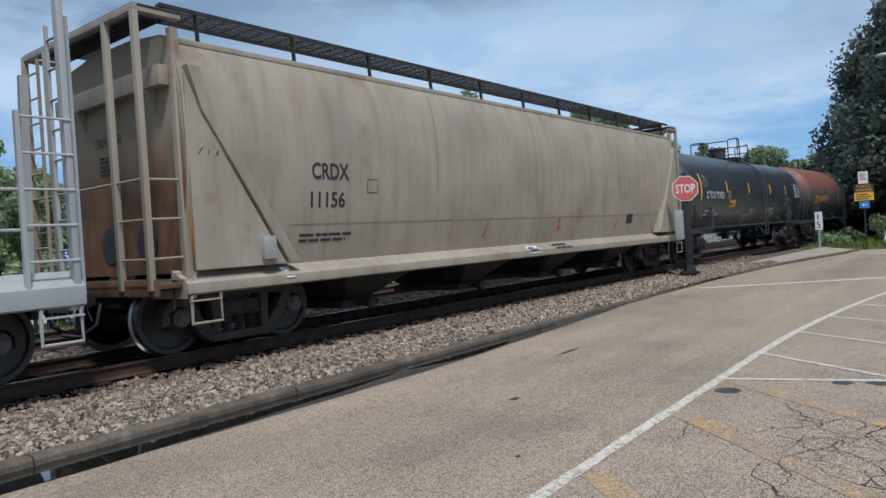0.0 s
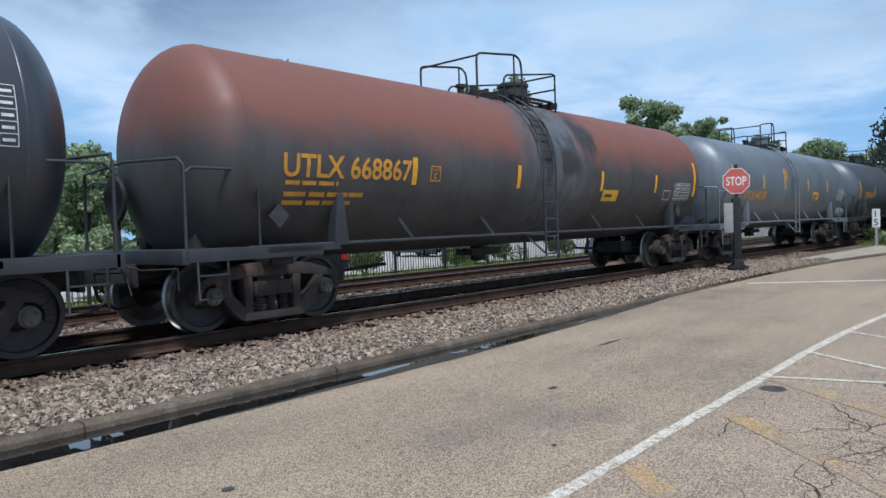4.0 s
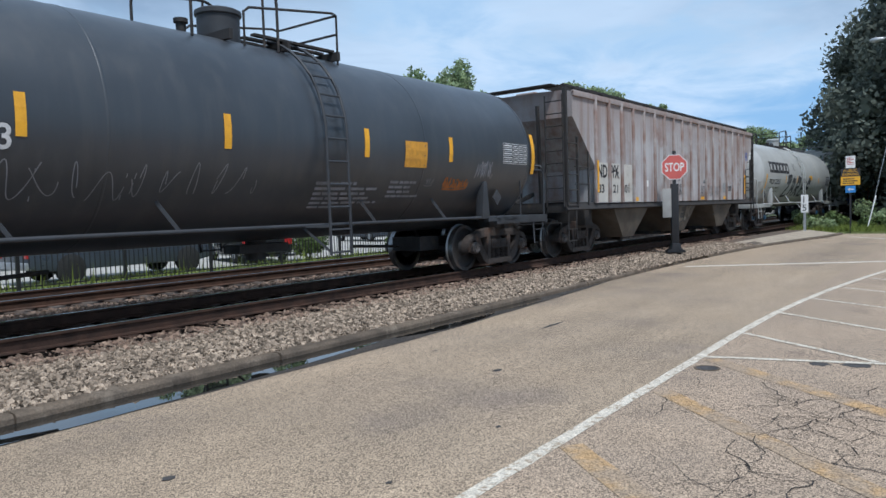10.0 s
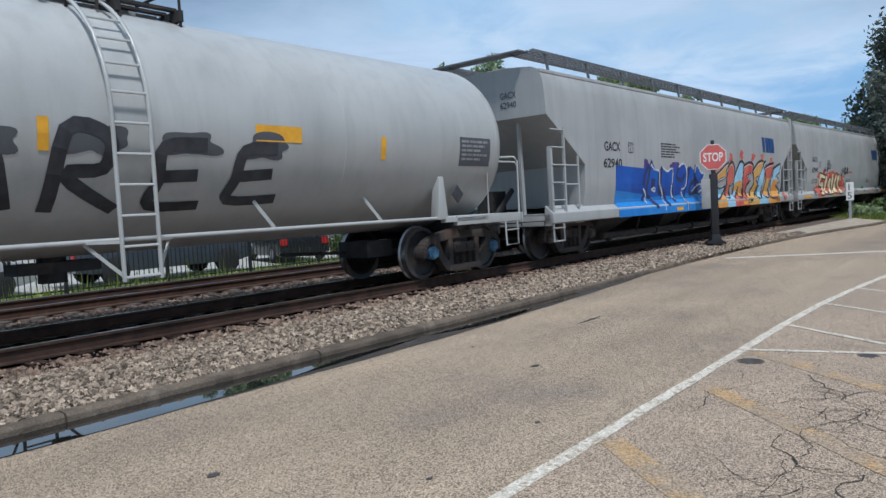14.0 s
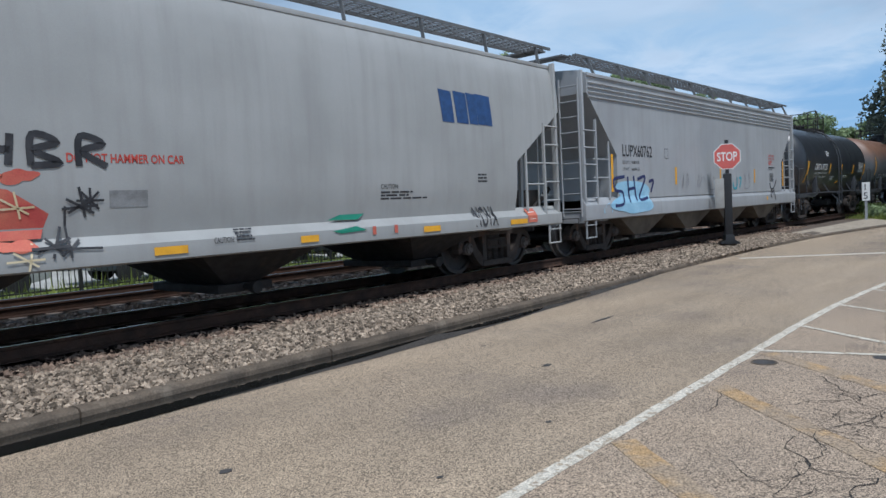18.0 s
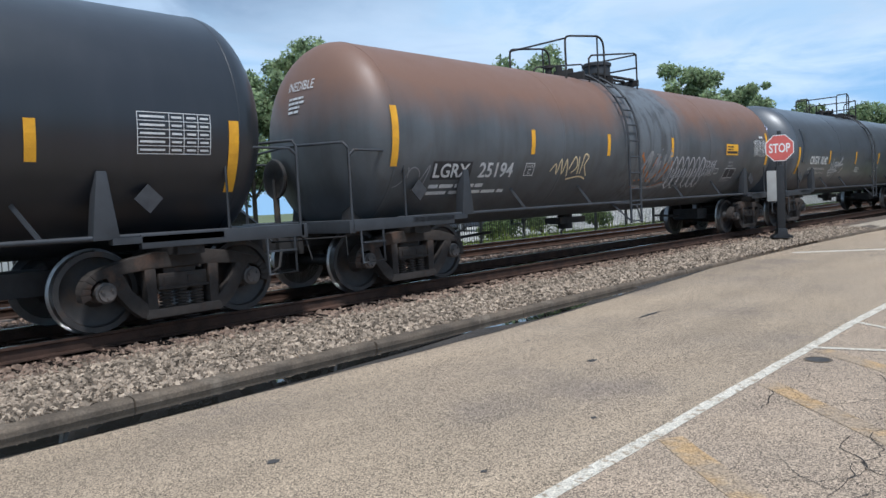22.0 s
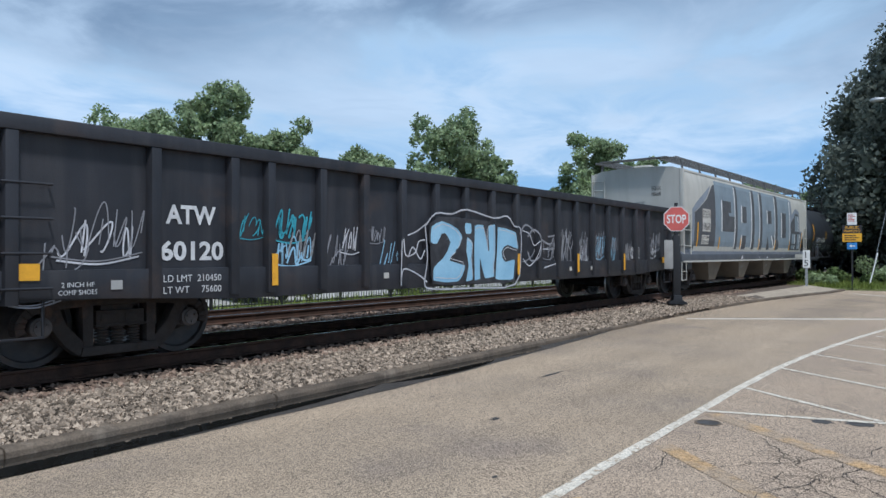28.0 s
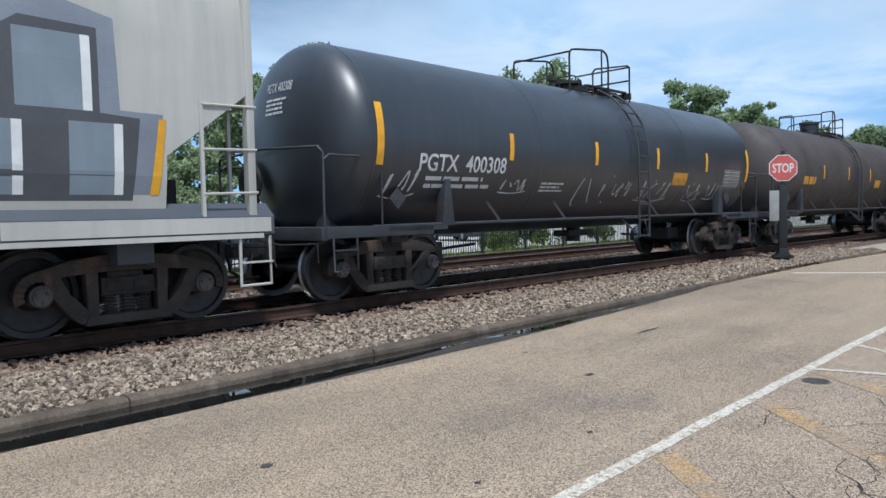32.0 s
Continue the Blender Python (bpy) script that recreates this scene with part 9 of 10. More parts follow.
for a, b in ((-3.30, -3.02), (-1.08, -0.72), (0.10, 0.46), (2.55, 2.97)):
    R(d, hop17, a, 1.42, b, 3.78, SPRAY_SLATE, "graffiti_edge", 0.008)
    R(d, hop17, a - 0.09, 1.5, a, 3.72, SIGN_WHITE, "graffiti_shine", 0.009)
R(d, hop17, 5.16, 1.5, 5.25, 3.66, SIGN_WHITE, "graffiti_shine", 0.009)
poly(d, hop17, [(-4.85, 2.05), (-3.30, 2.05), (-3.30, 2.62), (-4.1, 2.62), (-4.1, 2.74), (-3.8, 2.74), (-3.8, 3.15), (-4.85, 3.15)], SPRAY_SLATE, "graffiti_edge", 0.008)
for a, b, c, e in ((-2.43, 2.43, -1.83, 3.07), (-2.43, 1.42, -1.88, 1.95), (1.28, 2.53, 1.92, 3.08), (3.70, 1.96, 4.45, 3.08)):
    R(d, hop17, a, b, c, e, SPRAY_SLATE, "graffiti_edge", 0.008)
    R(d, hop17, a - 0.10, b, a, e, SIGN_WHITE, "graffiti_shine", 0.009)
R(d, hop17, -4.95, 2.05, -4.85, 3.15, SIGN_WHITE, "graffiti_shine", 0.009)
poly(d, hop17, [(1.22, 1.42), (1.72, 1.42), (1.24, 2.02)], SPRAY_SLATE, "graffiti_edge", 0.008)
poly(d, hop17, [(2.1, 2.0), (2.45, 1.9), (2.45, 1.5)], SPRAY_SLATE, "graffiti_edge", 0.008)
poly(d, hop17, [(1.83, 2.02), (1.95, 2.02), (2.46, 1.5), (2.36, 1.48)], SIGN_WHITE, "graffiti_shine", 0.009)
blob(d(0.0085), 2.62, 1.42, 0.6, 0.4, 711, SPRAY_SLATE, hop17, "graffiti_edge")
poly(d, hop17, [(7.5, 1.48), (7.6, 1.48), (7.68, 2.28), (7.6, 2.28)], YELLOW_TAPE, "reflector", 0.010)
R(d, hop17, -6.95, 2.0, -6.13, 2.76, PALE_PATCH, "repainted_patch", 0.008)
T(d, hop17, "EQUX", -6.90, 2.46, -6.17, 2.70, BLACK_INK, eps=0.011)
T(d, hop17, "18668", -6.92, 2.06, -6.17, 2.30, BLACK_INK, eps=0.011)
R(d, hop17, -7.0, 1.57, -6.25, 1.88, PALE_PATCH, "repainted_patch", 0.008)
T(d, hop17, "LD LMT 218900", -6.97, 1.76, -6.28, 1.85, BLACK_INK, eps=0.011)
T(d, hop17, "LT WT   67100", -6.97, 1.60, -6.28, 1.69, BLACK_INK, eps=0.011)
S(lambda e: d(0.012), hop17, (-7.41,), 1.48, 2.28, 0.1)
S(lambda e: d(0.012), hop17, (-5.13, -2.55, 0.0, 2.6, 5.2), 1.42, 1.84, 0.1)
part("sill_flange", Bits().box(-hh17 - 1.4, hh17 + 1.4, -hw17 - 0.034, -hw17 + 0.1, 0.975, 1.03).mesh("sill_flange", P_CREAM, 30), hop17)
R(d, hop17, 6.06, 1.05, hh17 + 1.5, 1.22, P_CREAM, "repainted_patch", 0.004)
for pts in ([(-2.75, 1.06), (-2.48, 1.06), (-2.48, 1.21)], [(-0.24, 1.06), (-0.08, 1.06), (-0.11, 1.15)], [(0.93, 1.06), (1.15, 1.06), (1.07, 1.17)], [(3.5, 1.05), (3.62, 1.05), (3.6, 1.14)]):
    poly(d, hop17, pts, SPRAY_WHITE, "graffiti_shine", 0.004)


def low17(e=0.0):
    return lambda u, v: (u, -1.352 - (v - 0.34) * 0.18 - e, v)
for u, body in ((-2.08, "BC"), (1.48, "AC")):
    T(low17, hop17, body, u, 0.88, u + 0.2, 0.96, BLACK_INK)
    small_print(low17(0.004), u - 0.08, 0.80, 0.36, 3, 0.018, GREY_INK, hop17, seed=9)
def end17(u, v):
    return (-hl17 - 0.006, -u, v)
T(lambda e=0: end17, hop17, "EQUX", 0.55, 3.3, 0.85, 3.42, BLACK_INK)
T(lambda e=0: end17, hop17, "18668", 0.55, 3.12, 0.85, 3.24, BLACK_INK)
small_print(end17, 0.0, 2.95, 0.5, 5, 0.03, GREY_INK, hop17, seed=3)
scrawl(lambda u, v: (-hl17 - 0.25, -u, v), 0.6, 1.1, 0.6, 0.25, 178, SPRAY_BLACK, hop17, 0.02, 3)

# last black tank with tags
d = ts18
T(d, tank18, "PGTX  400308", -5.53, -0.57, -3.5, -0.31, WHITE_INK, 0.08, 0.015)
S(d, tank18, (-6.32,), -0.51, 0.38, 0.13)
S(d, tank18, (-3.38, -0.73, 1.75, 4.2), -0.34, 0.11)
S(d, tank18, (6.7,), -0.55, 0.3, 0.13)
R(d, tank18, 2.55, -0.70, 3.25, -0.40, YELLOW_INK)
for u, v, w, h, k in ((-6.2, -1.0, 0.7, 0.5, 181), (-3.55, -0.92, 0.75, 0.25, 182), (-1.3, -1.3, 1.2, 0.75, 183), (0.12, -1.05, 0.6, 0.4, 184), (1.15, -1.1, 1.4, 0.5, 185), (3.4, -1.1, 0.8, 0.45, 186), (4.5, -1.05, 0.7, 0.4, 187)):
    scrawl(d(), u, v, w, h, k, SPRAY_WHITE, tank18, 0.028)
small_print(d(), -5.35, -0.66, 1.6, 2, 0.07, WHITE_INK, tank18, 1, seed=5)
small_print(d(), -2.4, -0.72, 0.8, 3, 0.04, WHITE_INK, tank18, 1, seed=6)
table(d, tank18, 5.3, -0.72, 0.95, 0.45)
head_marks(tank18, th18, "PGTX 400308", WHITE_INK, 15)
# worn marks on the cars that follow
for car, d, k in ((tank19, ts19, 1), (tank20, ts20, 2)):
    small_print(d(), -5.2, -0.3, 1.8, 1, 0.25, YELLOW_INK, car, 1, seed=k)
    R(d, car, 2.5, -0.6, 3.2, -0.3, YELLOW_INK)
    S(d, car, (-6.3, -3.4, -0.8, 1.8, 4.3), -0.34, 0.1)

railway("railway_near", TRACK_Y, "running track with rusty rails and wooden ties darkened for the train shade", -6, 60)
railway("railway_far", TRACK2_Y, "second track with rusty rails", -4, 50)


# ---- road paint, patches and cracks ----
def paint_line(name, a, b, w, z, material, label, taper=None):
    a, b = Vector((*a, 0)), Vector((*b, 0))
    d = (b - a).normalized()
    n = Vector((-d.y, d.x, 0))
    m = max(2, int((b - a).length / 0.25))
    rr = random.Random(int(a.x * 100 + b.x * 10))
    bt = Bits()
    for i in range(m + 1):
        p = a + (b - a) * i / m
        for s in (-1, 1):
            q = p + n * s * (w / 2 + rr.uniform(-0.006, 0.006))
            bt.v.append((q.x, q.y, z))
    bt.f = [(2 * i, 2 * i + 2, 2 * i + 3, 2 * i + 1) for i in range(m)]
    return thing(name, label, "road marking", kind="structure", data=bt.mesh(name, material, 0, fix=False))


paint_line("edge_line", (-6, 2.24), (9.1, 2.24), 0.105, 0.006, LINE, "worn white line between road and parking")
bent = [(9.1 + 11.9 * f, 2.24 - 1.38 * f ** 1.75) for f in (0.0, 0.125, 0.25, 0.375, 0.5, 0.625, 0.75, 0.875, 1.0)]
for p, q in zip(bent, bent[1:]):
    paint_line("edge_line", p, q, 0.105, 0.006, LINE, "worn white line swinging towards the corner")
paint_line("stop_bar", (17.9, 5.72), (21.3, 0.35), 0.32, 0.006, LINE, "white stop bar across the lane")
paint_line("far_line", (33.0, 3.9), (25.6, -3.4), 0.26, 0.004, LINE, "white line on the side road")
for a, b in (((7.43, 2.22), (8.06, -0.02)),):
    paint_line("bay_line", a, b, 0.085, 0.007, LINE, "white line closing the parking bays")
for a, b in (((9.0, 2.18), (7.93, 0.7)), ((10.88, 2.18), (9.51, 0.3)), ((12.64, 2.05), (11.47, 0.32)), ((14.34, 1.8), (13.33, 0.27)), ((16.11, 1.5), (15.33, 0.31)), ((17.8, 1.25), (17.2, 0.3))):
    paint_line("bay_line", a, b, 0.075, 0.007, LINE, "thin worn white slanting bay line")
for a, b in (((4.25, 2.14), (2.6, 0.2)), ((5.9, 2.1), (4.2, 0.2)), ((7.35, 2.1), (5.75, 0.1)), ((1.9, 2.0), (0.6, 0.6))):
    paint_line("old_bay_line", a, b, 0.18, 0.0055, LINE_OLD, "faded ochre bay line under newer paint")


def flat_patch(name, x, y, rx, ry, seed, material, label, z=0.005, category="road patch"):
    rr = random.Random(seed)
    n = 22
    bt = Bits()
    bt.v = [(x + rx * math.cos(6.283 * i / n) * rr.uniform(0.7, 1.1), y + ry * math.sin(6.283 * i / n) * rr.uniform(0.7, 1.1), z) for i in range(n)]
    bt.f = [tuple(range(n))]
    return thing(name, label, category, kind="structure", data=bt.mesh(name, material, 0, fix=False))


for i, (x, y, rx, ry) in enumerate(((8.55, 4.53, 0.34, 0.035), (5.9, 3.75, 0.07, 0.045), (2.44, 3.97, 0.05, 0.04), (4.35, 2.77, 0.03, 0.025), (2.05, 3.2, 0.055, 0.035), (7.6, 1.15, 0.10, 0.10), (3.1, 2.75, 0.025, 0.02), (6.4, 4.9, 0.03, 0.025), (7.7, 0.85, 0.12, 0.14))):
    flat_patch("tar_patch", x, y, rx, ry, 20 + i, PATCH, "small dark tar patch in the asphalt")
mh = thing("manhole_cover", "small iron cover set in the asphalt", "manhole cover", pose(6.93, 2.02, 0.0))
part("cover_ring", Bits().lathe([(0, 0.12), (0.008, 0.12), (0.008, 0.10), (0, 0.10)], (0, 0, 0), 24, "z").mesh("cover_ring", KERB, 40), mh)
part("cover_plate", Bits().lathe([(0, 0.098), (0.006, 0.098), (0.007, 0.02)], (0, 0, 0), 24, "z").mesh("cover_plate", PATCH, 40), mh)


def crack(x, y, heading, length, seed, depth=2, gap=0.010):
    """A wandering crack with branches, as thin dark gaps."""
    rr = random.Random(seed)
    bt = Bits()

    def run(x, y, h, ln, w, d):
        pts = [(x, y)]
        k = 0
        while k < ln:
            s = rr.uniform(0.05, 0.13)
            h += rr.uniform(-0.75, 0.75)
            x, y = x + s * math.cos(h), y + s * math.sin(h)
            pts.append((x, y))
            k += s
            if d and rr.random() < 0.16:
                run(x, y, h + rr.choice((-1.1, 1.1)), ln * rr.uniform(0.2, 0.45), w * 0.7, d - 1)
            h += (heading - h) * 0.25 if d == depth else 0
        n = len(pts)
        k0 = len(bt.v)
        for i, (a, b) in enumerate(pts):
            ww = w * (1 - 0.8 * i / n) * rr.uniform(0.5, 1.4)
            c, e = pts[max(i - 1, 0)], pts[min(i + 1, n - 1)]
            dx_, dy_ = e[0] - c[0], e[1] - c[1]
            q = math.hypot(dx_, dy_) or 1
            bt.v += [(a - dy_ / q * ww / 2, b + dx_ / q * ww / 2, 0.0065), (a + dy_ / q * ww / 2, b - dx_ / q * ww / 2, 0.0065)]
        bt.f.extend((k0 + 2 * i, k0 + 2 * i + 1, k0 + 2 * i + 3, k0 + 2 * i + 2) for i in range(n - 1))
    run(x, y, heading, length, gap, depth)
    thing("crack", "branching dark crack in the old asphalt", "crack", kind="structure", data=bt.mesh("crack", CRACK, 0, fix=False))


for i, (x, y, h, ln) in enumerate(((6.6, 1.45, 3.5, 2.2), (5.6, 0.9, 3.0, 1.9), (4.9, 1.25, 3.6, 1.6), (6.3, 0.55, 3.3, 1.8), (4.4, 0.7, 3.0, 1.3), (3.6, 1.0, 3.4, 1.0), (5.2, 1.9, 0.3, 1.2), (8.5, 1.5, 3.3, 1.0), (5.9, 0.35, 1.6, 1.1), (5.3, 0.3, 1.3, 1.2), (4.7, 0.35, 1.5, 1.0), (6.2, 1.0, 2.6, 1.2), (5.0, 0.55, 0.2, 1.3), (5.6, 1.3, 4.2, 0.9), (6.9, 0.6, 2.9, 1.0))):
    crack(x, y, h, ln, 60 + i, 3, 0.0085)

for i, (x, y, h, ln) in enumerate(((5.6, 3.1, 0.02, 5.0), (9.0, 2.9, 0.1, 4.0), (4.2, 4.4, 0.25, 2.2), (12.0, 3.6, 0.1, 4.0))):
    crack(x, y, h, ln, 80 + i, 1, 0.004)

# puddles lie in the gutter
WATER = bpy.data.materials.new("puddle_water")
WATER.use_nodes = True
wb = WATER.node_tree.nodes["Principled BSDF"]
wb.inputs["Base Color"].default_value = (0.012, 0.012, 0.011, 1)
wb.inputs["Roughness"].default_value, wb.inputs["IOR"].default_value = 0.01, 1.9
nz, bp = WATER.node_tree.nodes.new("ShaderNodeTexNoise"), WATER.node_tree.nodes.new("ShaderNodeBump")
nz.inputs["Scale"].default_value = 9
bp.inputs["Strength"].default_value, bp.inputs["Distance"].default_value = 0.02, 0.004
WATER.node_tree.links.new(nz.outputs["Fac"], bp.inputs["Height"])
WATER.node_tree.links.new(bp.outputs[0], wb.inputs["Normal"])
for i, (x0, x1, y0, y1) in enumerate(((-0.8, 6.9, 5.58, 6.122), (6.6, 9.4, 5.64, 6.121), (9.1, 11.0, 5.80, 6.122))):
    bt = Bits()
    n = 60
    for k in range(n + 1):
        t = k / n
        x = x0 + (x1 - x0) * t
        e = math.sin(math.pi * t) ** 0.35
        lo = y1 - (y1 - y0) * e * (0.92 + 0.035 * math.sin(x * 0.9 + i) + 0.012 * math.sin(x * 5.1))
        bt.v += [(x, lo, 0.009 - 0.001 * (i % 2)), (x, y1, 0.009 - 0.001 * (i % 2))]
    bt.f = [(2 * k, 2 * k + 2, 2 * k + 3, 2 * k + 1) for k in range(n)]
    thing("puddle", "still rain puddle in the gutter", "puddle", kind="structure", data=bt.mesh("puddle", WATER, 0, fix=False))

# ---- brick pavement and its pale kerb ----
sheet("pavement", -12, 24.0, -6.0, -0.34, 0.115, BRICK, "red brick pavement beside the parking strip", "pavement")
pk = thing("pavement_kerb", "pale concrete kerb of the brick pavement", "kerb", kind="structure")
x = -6.0
while x < 23.5:
    part("kerb_stone", once("pale_kerb", lambda: Bits().prism([(-0.36, -0.05), (-0.20, -0.05), (-0.19, 0.09), (-0.21, 0.125), (-0.345, 0.125), (-0.36, 0.11)], 0.004, 2.996, "x").mesh("kerb_stone", KERB_PALE, 30)), pk, pose(x, 0, 0))
    x += 3.0
sheet("kerb_soil", -8, 24, -0.20, -0.05, 0.006, SOIL, "strip of soil and weeds along the pavement kerb", "soil")


# ---- signs ----
def octagon(r):
    return [(r * math.cos(math.pi / 8 + k * math.pi / 4), r * math.sin(math.pi / 8 + k * math.pi / 4)) for k in range(8)]


def plate_front(x=0.0):
    return lambda u, v: (u, -0.006 + x, v)


def stop_sign(at, zc, label, post, post_r, post_top, size=0.762):
    s = thing("stop_sign", label, "stop sign", at)
    r = size / 2 / math.cos(math.pi / 8)
    part("sign_plate", Bits().prism([(a, b + zc) for a, b in octagon(r)], 0.0, 0.004).mesh("sign_plate", SIGN_WHITE, 0), s)
    f = Bits().add([(a, -0.003, b + zc) for a, b in octagon(r * 0.94)], [tuple(range(8))])
    part("sign_face", f.mesh("sign_face", SIGN_RED, 0), s)
    writing(plate_front(0.0005), "STOP", -size * 0.375, zc - size / 6, size / 3, SIGN_WHITE, s, wide=size * 0.75, name="sign_lettering", fat=0.02)
    if post == "square":
        part("post", Bits().box(-0.045, 0.045, 0.01, 0.10, 0.0, post_top).mesh("post", BLACK_METAL, 30, bevel=0.006), s)
        part("post_sleeve", Bits().box(-0.10, 0.10, -0.03, 0.15, 0.25, 1.95).mesh("post_sleeve", BLACK_METAL, 30, bevel=0.012), s)
        part("post_base", Bits().prism([(-0.26, 0.0), (0.26, 0.0), (0.24, 0.06), (0.13, 0.12), (0.11, 0.26), (-0.11, 0.26), (-0.13, 0.12), (-0.24, 0.06)], -0.18, 0.28).mesh("post_base", BLACK_METAL, 30, bevel=0.012), s)
        part("box", Bits().box(-0.34, -0.05, -0.02, 0.02, 1.0, 1.82).mesh("box", BOX_GREY, 30, bevel=0.008), s, label="pale panel bolted beside the post")
    else:
        part("post", Bits().box(-0.03, 0.03, 0.006, 0.04, 0.0, post_top).mesh("post", GALV, 30), s)
    return s


stop_sign(pose(20.2, 6.72, 0.20, 0, 0, -62), 2.42, "red octagonal stop sign on a black post beside the track", "square", 0.05, 2.88, 0.70)
stop_sign(pose(38.0, 2.45, 0.0, 0, 0, -84), 1.62, "red octagonal stop sign among the shrubs", "u", 0.03, 1.95)

ps = thing("parking_sign", "black and yellow parking sign on a dark post", "sign", pose(36.7, 4.3, 0.0, 0, 0, -80))
part("post", Bits().box(-0.035, 0.035, 0.01, 0.08, 0, 3.0).mesh("post", BLACK_METAL, 30), ps)
part("small_plate", Bits().box(-0.19, 0.19, -0.004, 0.0, 2.92, 3.46).mesh("small_plate", SIGN_WHITE, 0), ps)
small_print(plate_front(), -0.14, 3.38, 0.28, 5, 0.035, RED_INK, ps, seed=4)
part("sign_plate", Bits().box(-0.38, 0.38, -0.004, 0.0, 2.16, 2.9).mesh("sign_plate", SIGN_YELLOW, 0), ps)
part("sign_band", Bits().box(-0.38, 0.38, -0.006, -0.0045, 2.54, 2.9).mesh("sign_band", BLACK_INK, 0), ps)
writing(lambda u, v: (u, -0.009, v), "PUBLIC", -0.27, 2.74, 0.12, SIGN_YELLOW, ps, wide=0.54)
writing(lambda u, v: (u, -0.009, v), "PARKING", -0.31, 2.58, 0.12, SIGN_YELLOW, ps, wide=0.62)
small_print(plate_front(), -0.3, 2.46, 0.6, 3, 0.05, BLACK_INK, ps, seed=9)
part("arrow_plate", Bits().box(-0.2, 0.2, -0.004, 0.0, 1.82, 2.12).mesh("arrow_plate", SIGN_BLUE, 0), ps)
part("arrow", Bits().add([(-0.12, -0.007, 1.97), (-0.02, -0.007, 1.9), (-0.02, -0.007, 1.95), (0.12, -0.007, 1.95), (0.12, -0.007, 1.99), (-0.02, -0.007, 1.99), (-0.02, -0.007, 2.04)], [(0, 1, 2, 5, 6), (2, 3, 4, 5)]).mesh("arrow", SIGN_WHITE, 0), ps)

mp = thing("mile_sign", "small white sign with one and five on a grey post", "sign", pose(35.6, 5.98, 0.14, 0, 0, -80))
part("post", Bits().box(-0.05, 0.05, 0.0, 0.08, 0, 1.5).mesh("post", GALV, 30), mp)
part("sign_plate", Bits().box(-0.15, 0.15, -0.012, -0.004, 0.85, 1.65).mesh("sign_plate", SIGN_WHITE, 0), mp)
writing(lambda u, v: (u, -0.016, v), "1", -0.05, 1.30, 0.28, BLACK_INK, mp)
writing(lambda u, v: (u, -0.016, v), "5", -0.09, 0.93, 0.28, BLACK_INK, mp)

# utility pole with street lamp, transformer and wires
up = thing("utility_pole", "weathered wooden utility pole with a lamp arm", "utility pole", pose(42.3, 1.95, 0))
part("pole", Bits().cyl((0, 0, -0.2), (0, 0, 15.5), 0.17, 14, 0.12).mesh("pole", POLE_WOOD, 40), up)
part("lamp_arm", Bits().tube([(0, 0.1, 9.1), (-0.1, 0.9, 9.45), (-0.1, 1.6, 9.5)], 0.03, 8).mesh("lamp_arm", GALV, 60), up)
part("lamp_head", Bits().lathe([(-0.38, 0.02), (-0.3, 0.09), (0.0, 0.13), (0.22, 0.1), (0.3, 0.03)], (-0.1, 1.85, 9.45), 14, "y").mesh("lamp_head", GALV, 50), up)
part("transformer", Bits().cyl((0.1, -0.35, 10.4), (0.1, -0.35, 11.3), 0.24, 16).mesh("transformer", GALV, 40), up)
part("cross_arm", Bits().box(-0.06, 0.06, -1.2, 1.2, 13.9, 14.02).mesh("cross_arm", POLE_WOOD, 30), up)
part("guy_wire", Bits().cyl((-0.1, 0, 11.0), (-3.6, 1.9, 0.1), 0.012, 6).mesh("guy_wire", GALV, 40), up)
part("guy_guard", Bits().cyl((-3.05, 1.6, 1.65), (-3.6, 1.9, 0.1), 0.03, 6).mesh("guy_guard", SIGN_WHITE, 40), up)
for k, (z, y) in enumerate(((8.0, 0.1), (7.7, -0.1), (13.95, 1.1), (13.95, -1.1))):
    part("wire", Bits().tube([(0, y, z), (30, -20 + y, z - 0.9), (70, -45 + y, z)], 0.018, 5).mesh("wire", BLACK_METAL, 40), up)
    part("wire", Bits().tube([(0, y, z), (-4, -18 + y, z - 0.6), (-8, -40 + y, z)], 0.018, 5).mesh("wire", BLACK_METAL, 40), up)


# ---- trees and shrubs ----
def leaf_cloud(name, centres, count, size, material, seed, flat=0.6):
    """Many small leaves scattered in ragged clumps."""
    rg = np.random.default_rng(seed)
    C = np.array([c[:3] for c in centres])
    Rr = np.array([c[3] for c in centres])
    w = Rr ** 2 / (Rr ** 2).sum()
    k = rg.choice(len(C), count, p=w)
    d = rg.standard_normal((count, 3))
    d /= np.linalg.norm(d, axis=1, keepdims=True)
    P = C[k] + d * (Rr[k] * (0.45 + 0.6 * rg.random(count) ** 0.6))[:, None] * [1, 1, 0.8]
    a = rg.standard_normal((count, 3))
    a /= np.linalg.norm(a, axis=1, keepdims=True)
    b = np.cross(a, d + 0.4 * rg.standard_normal((count, 3)))
    b /= np.linalg.norm(b, axis=1, keepdims=True) + 1e-9
    s = (size * (0.6 + 0.8 * rg.random(count)))[:, None]
    V = np.stack([P - a * s, P - b * s * flat, P + a * s, P + b * s * flat], 1).reshape(-1, 3)
    me = bpy.data.meshes.new(name)
    me.from_pydata(V.tolist(), [], (np.arange(count * 4).reshape(-1, 4)).tolist())
    me.materials.append(material)
    return me


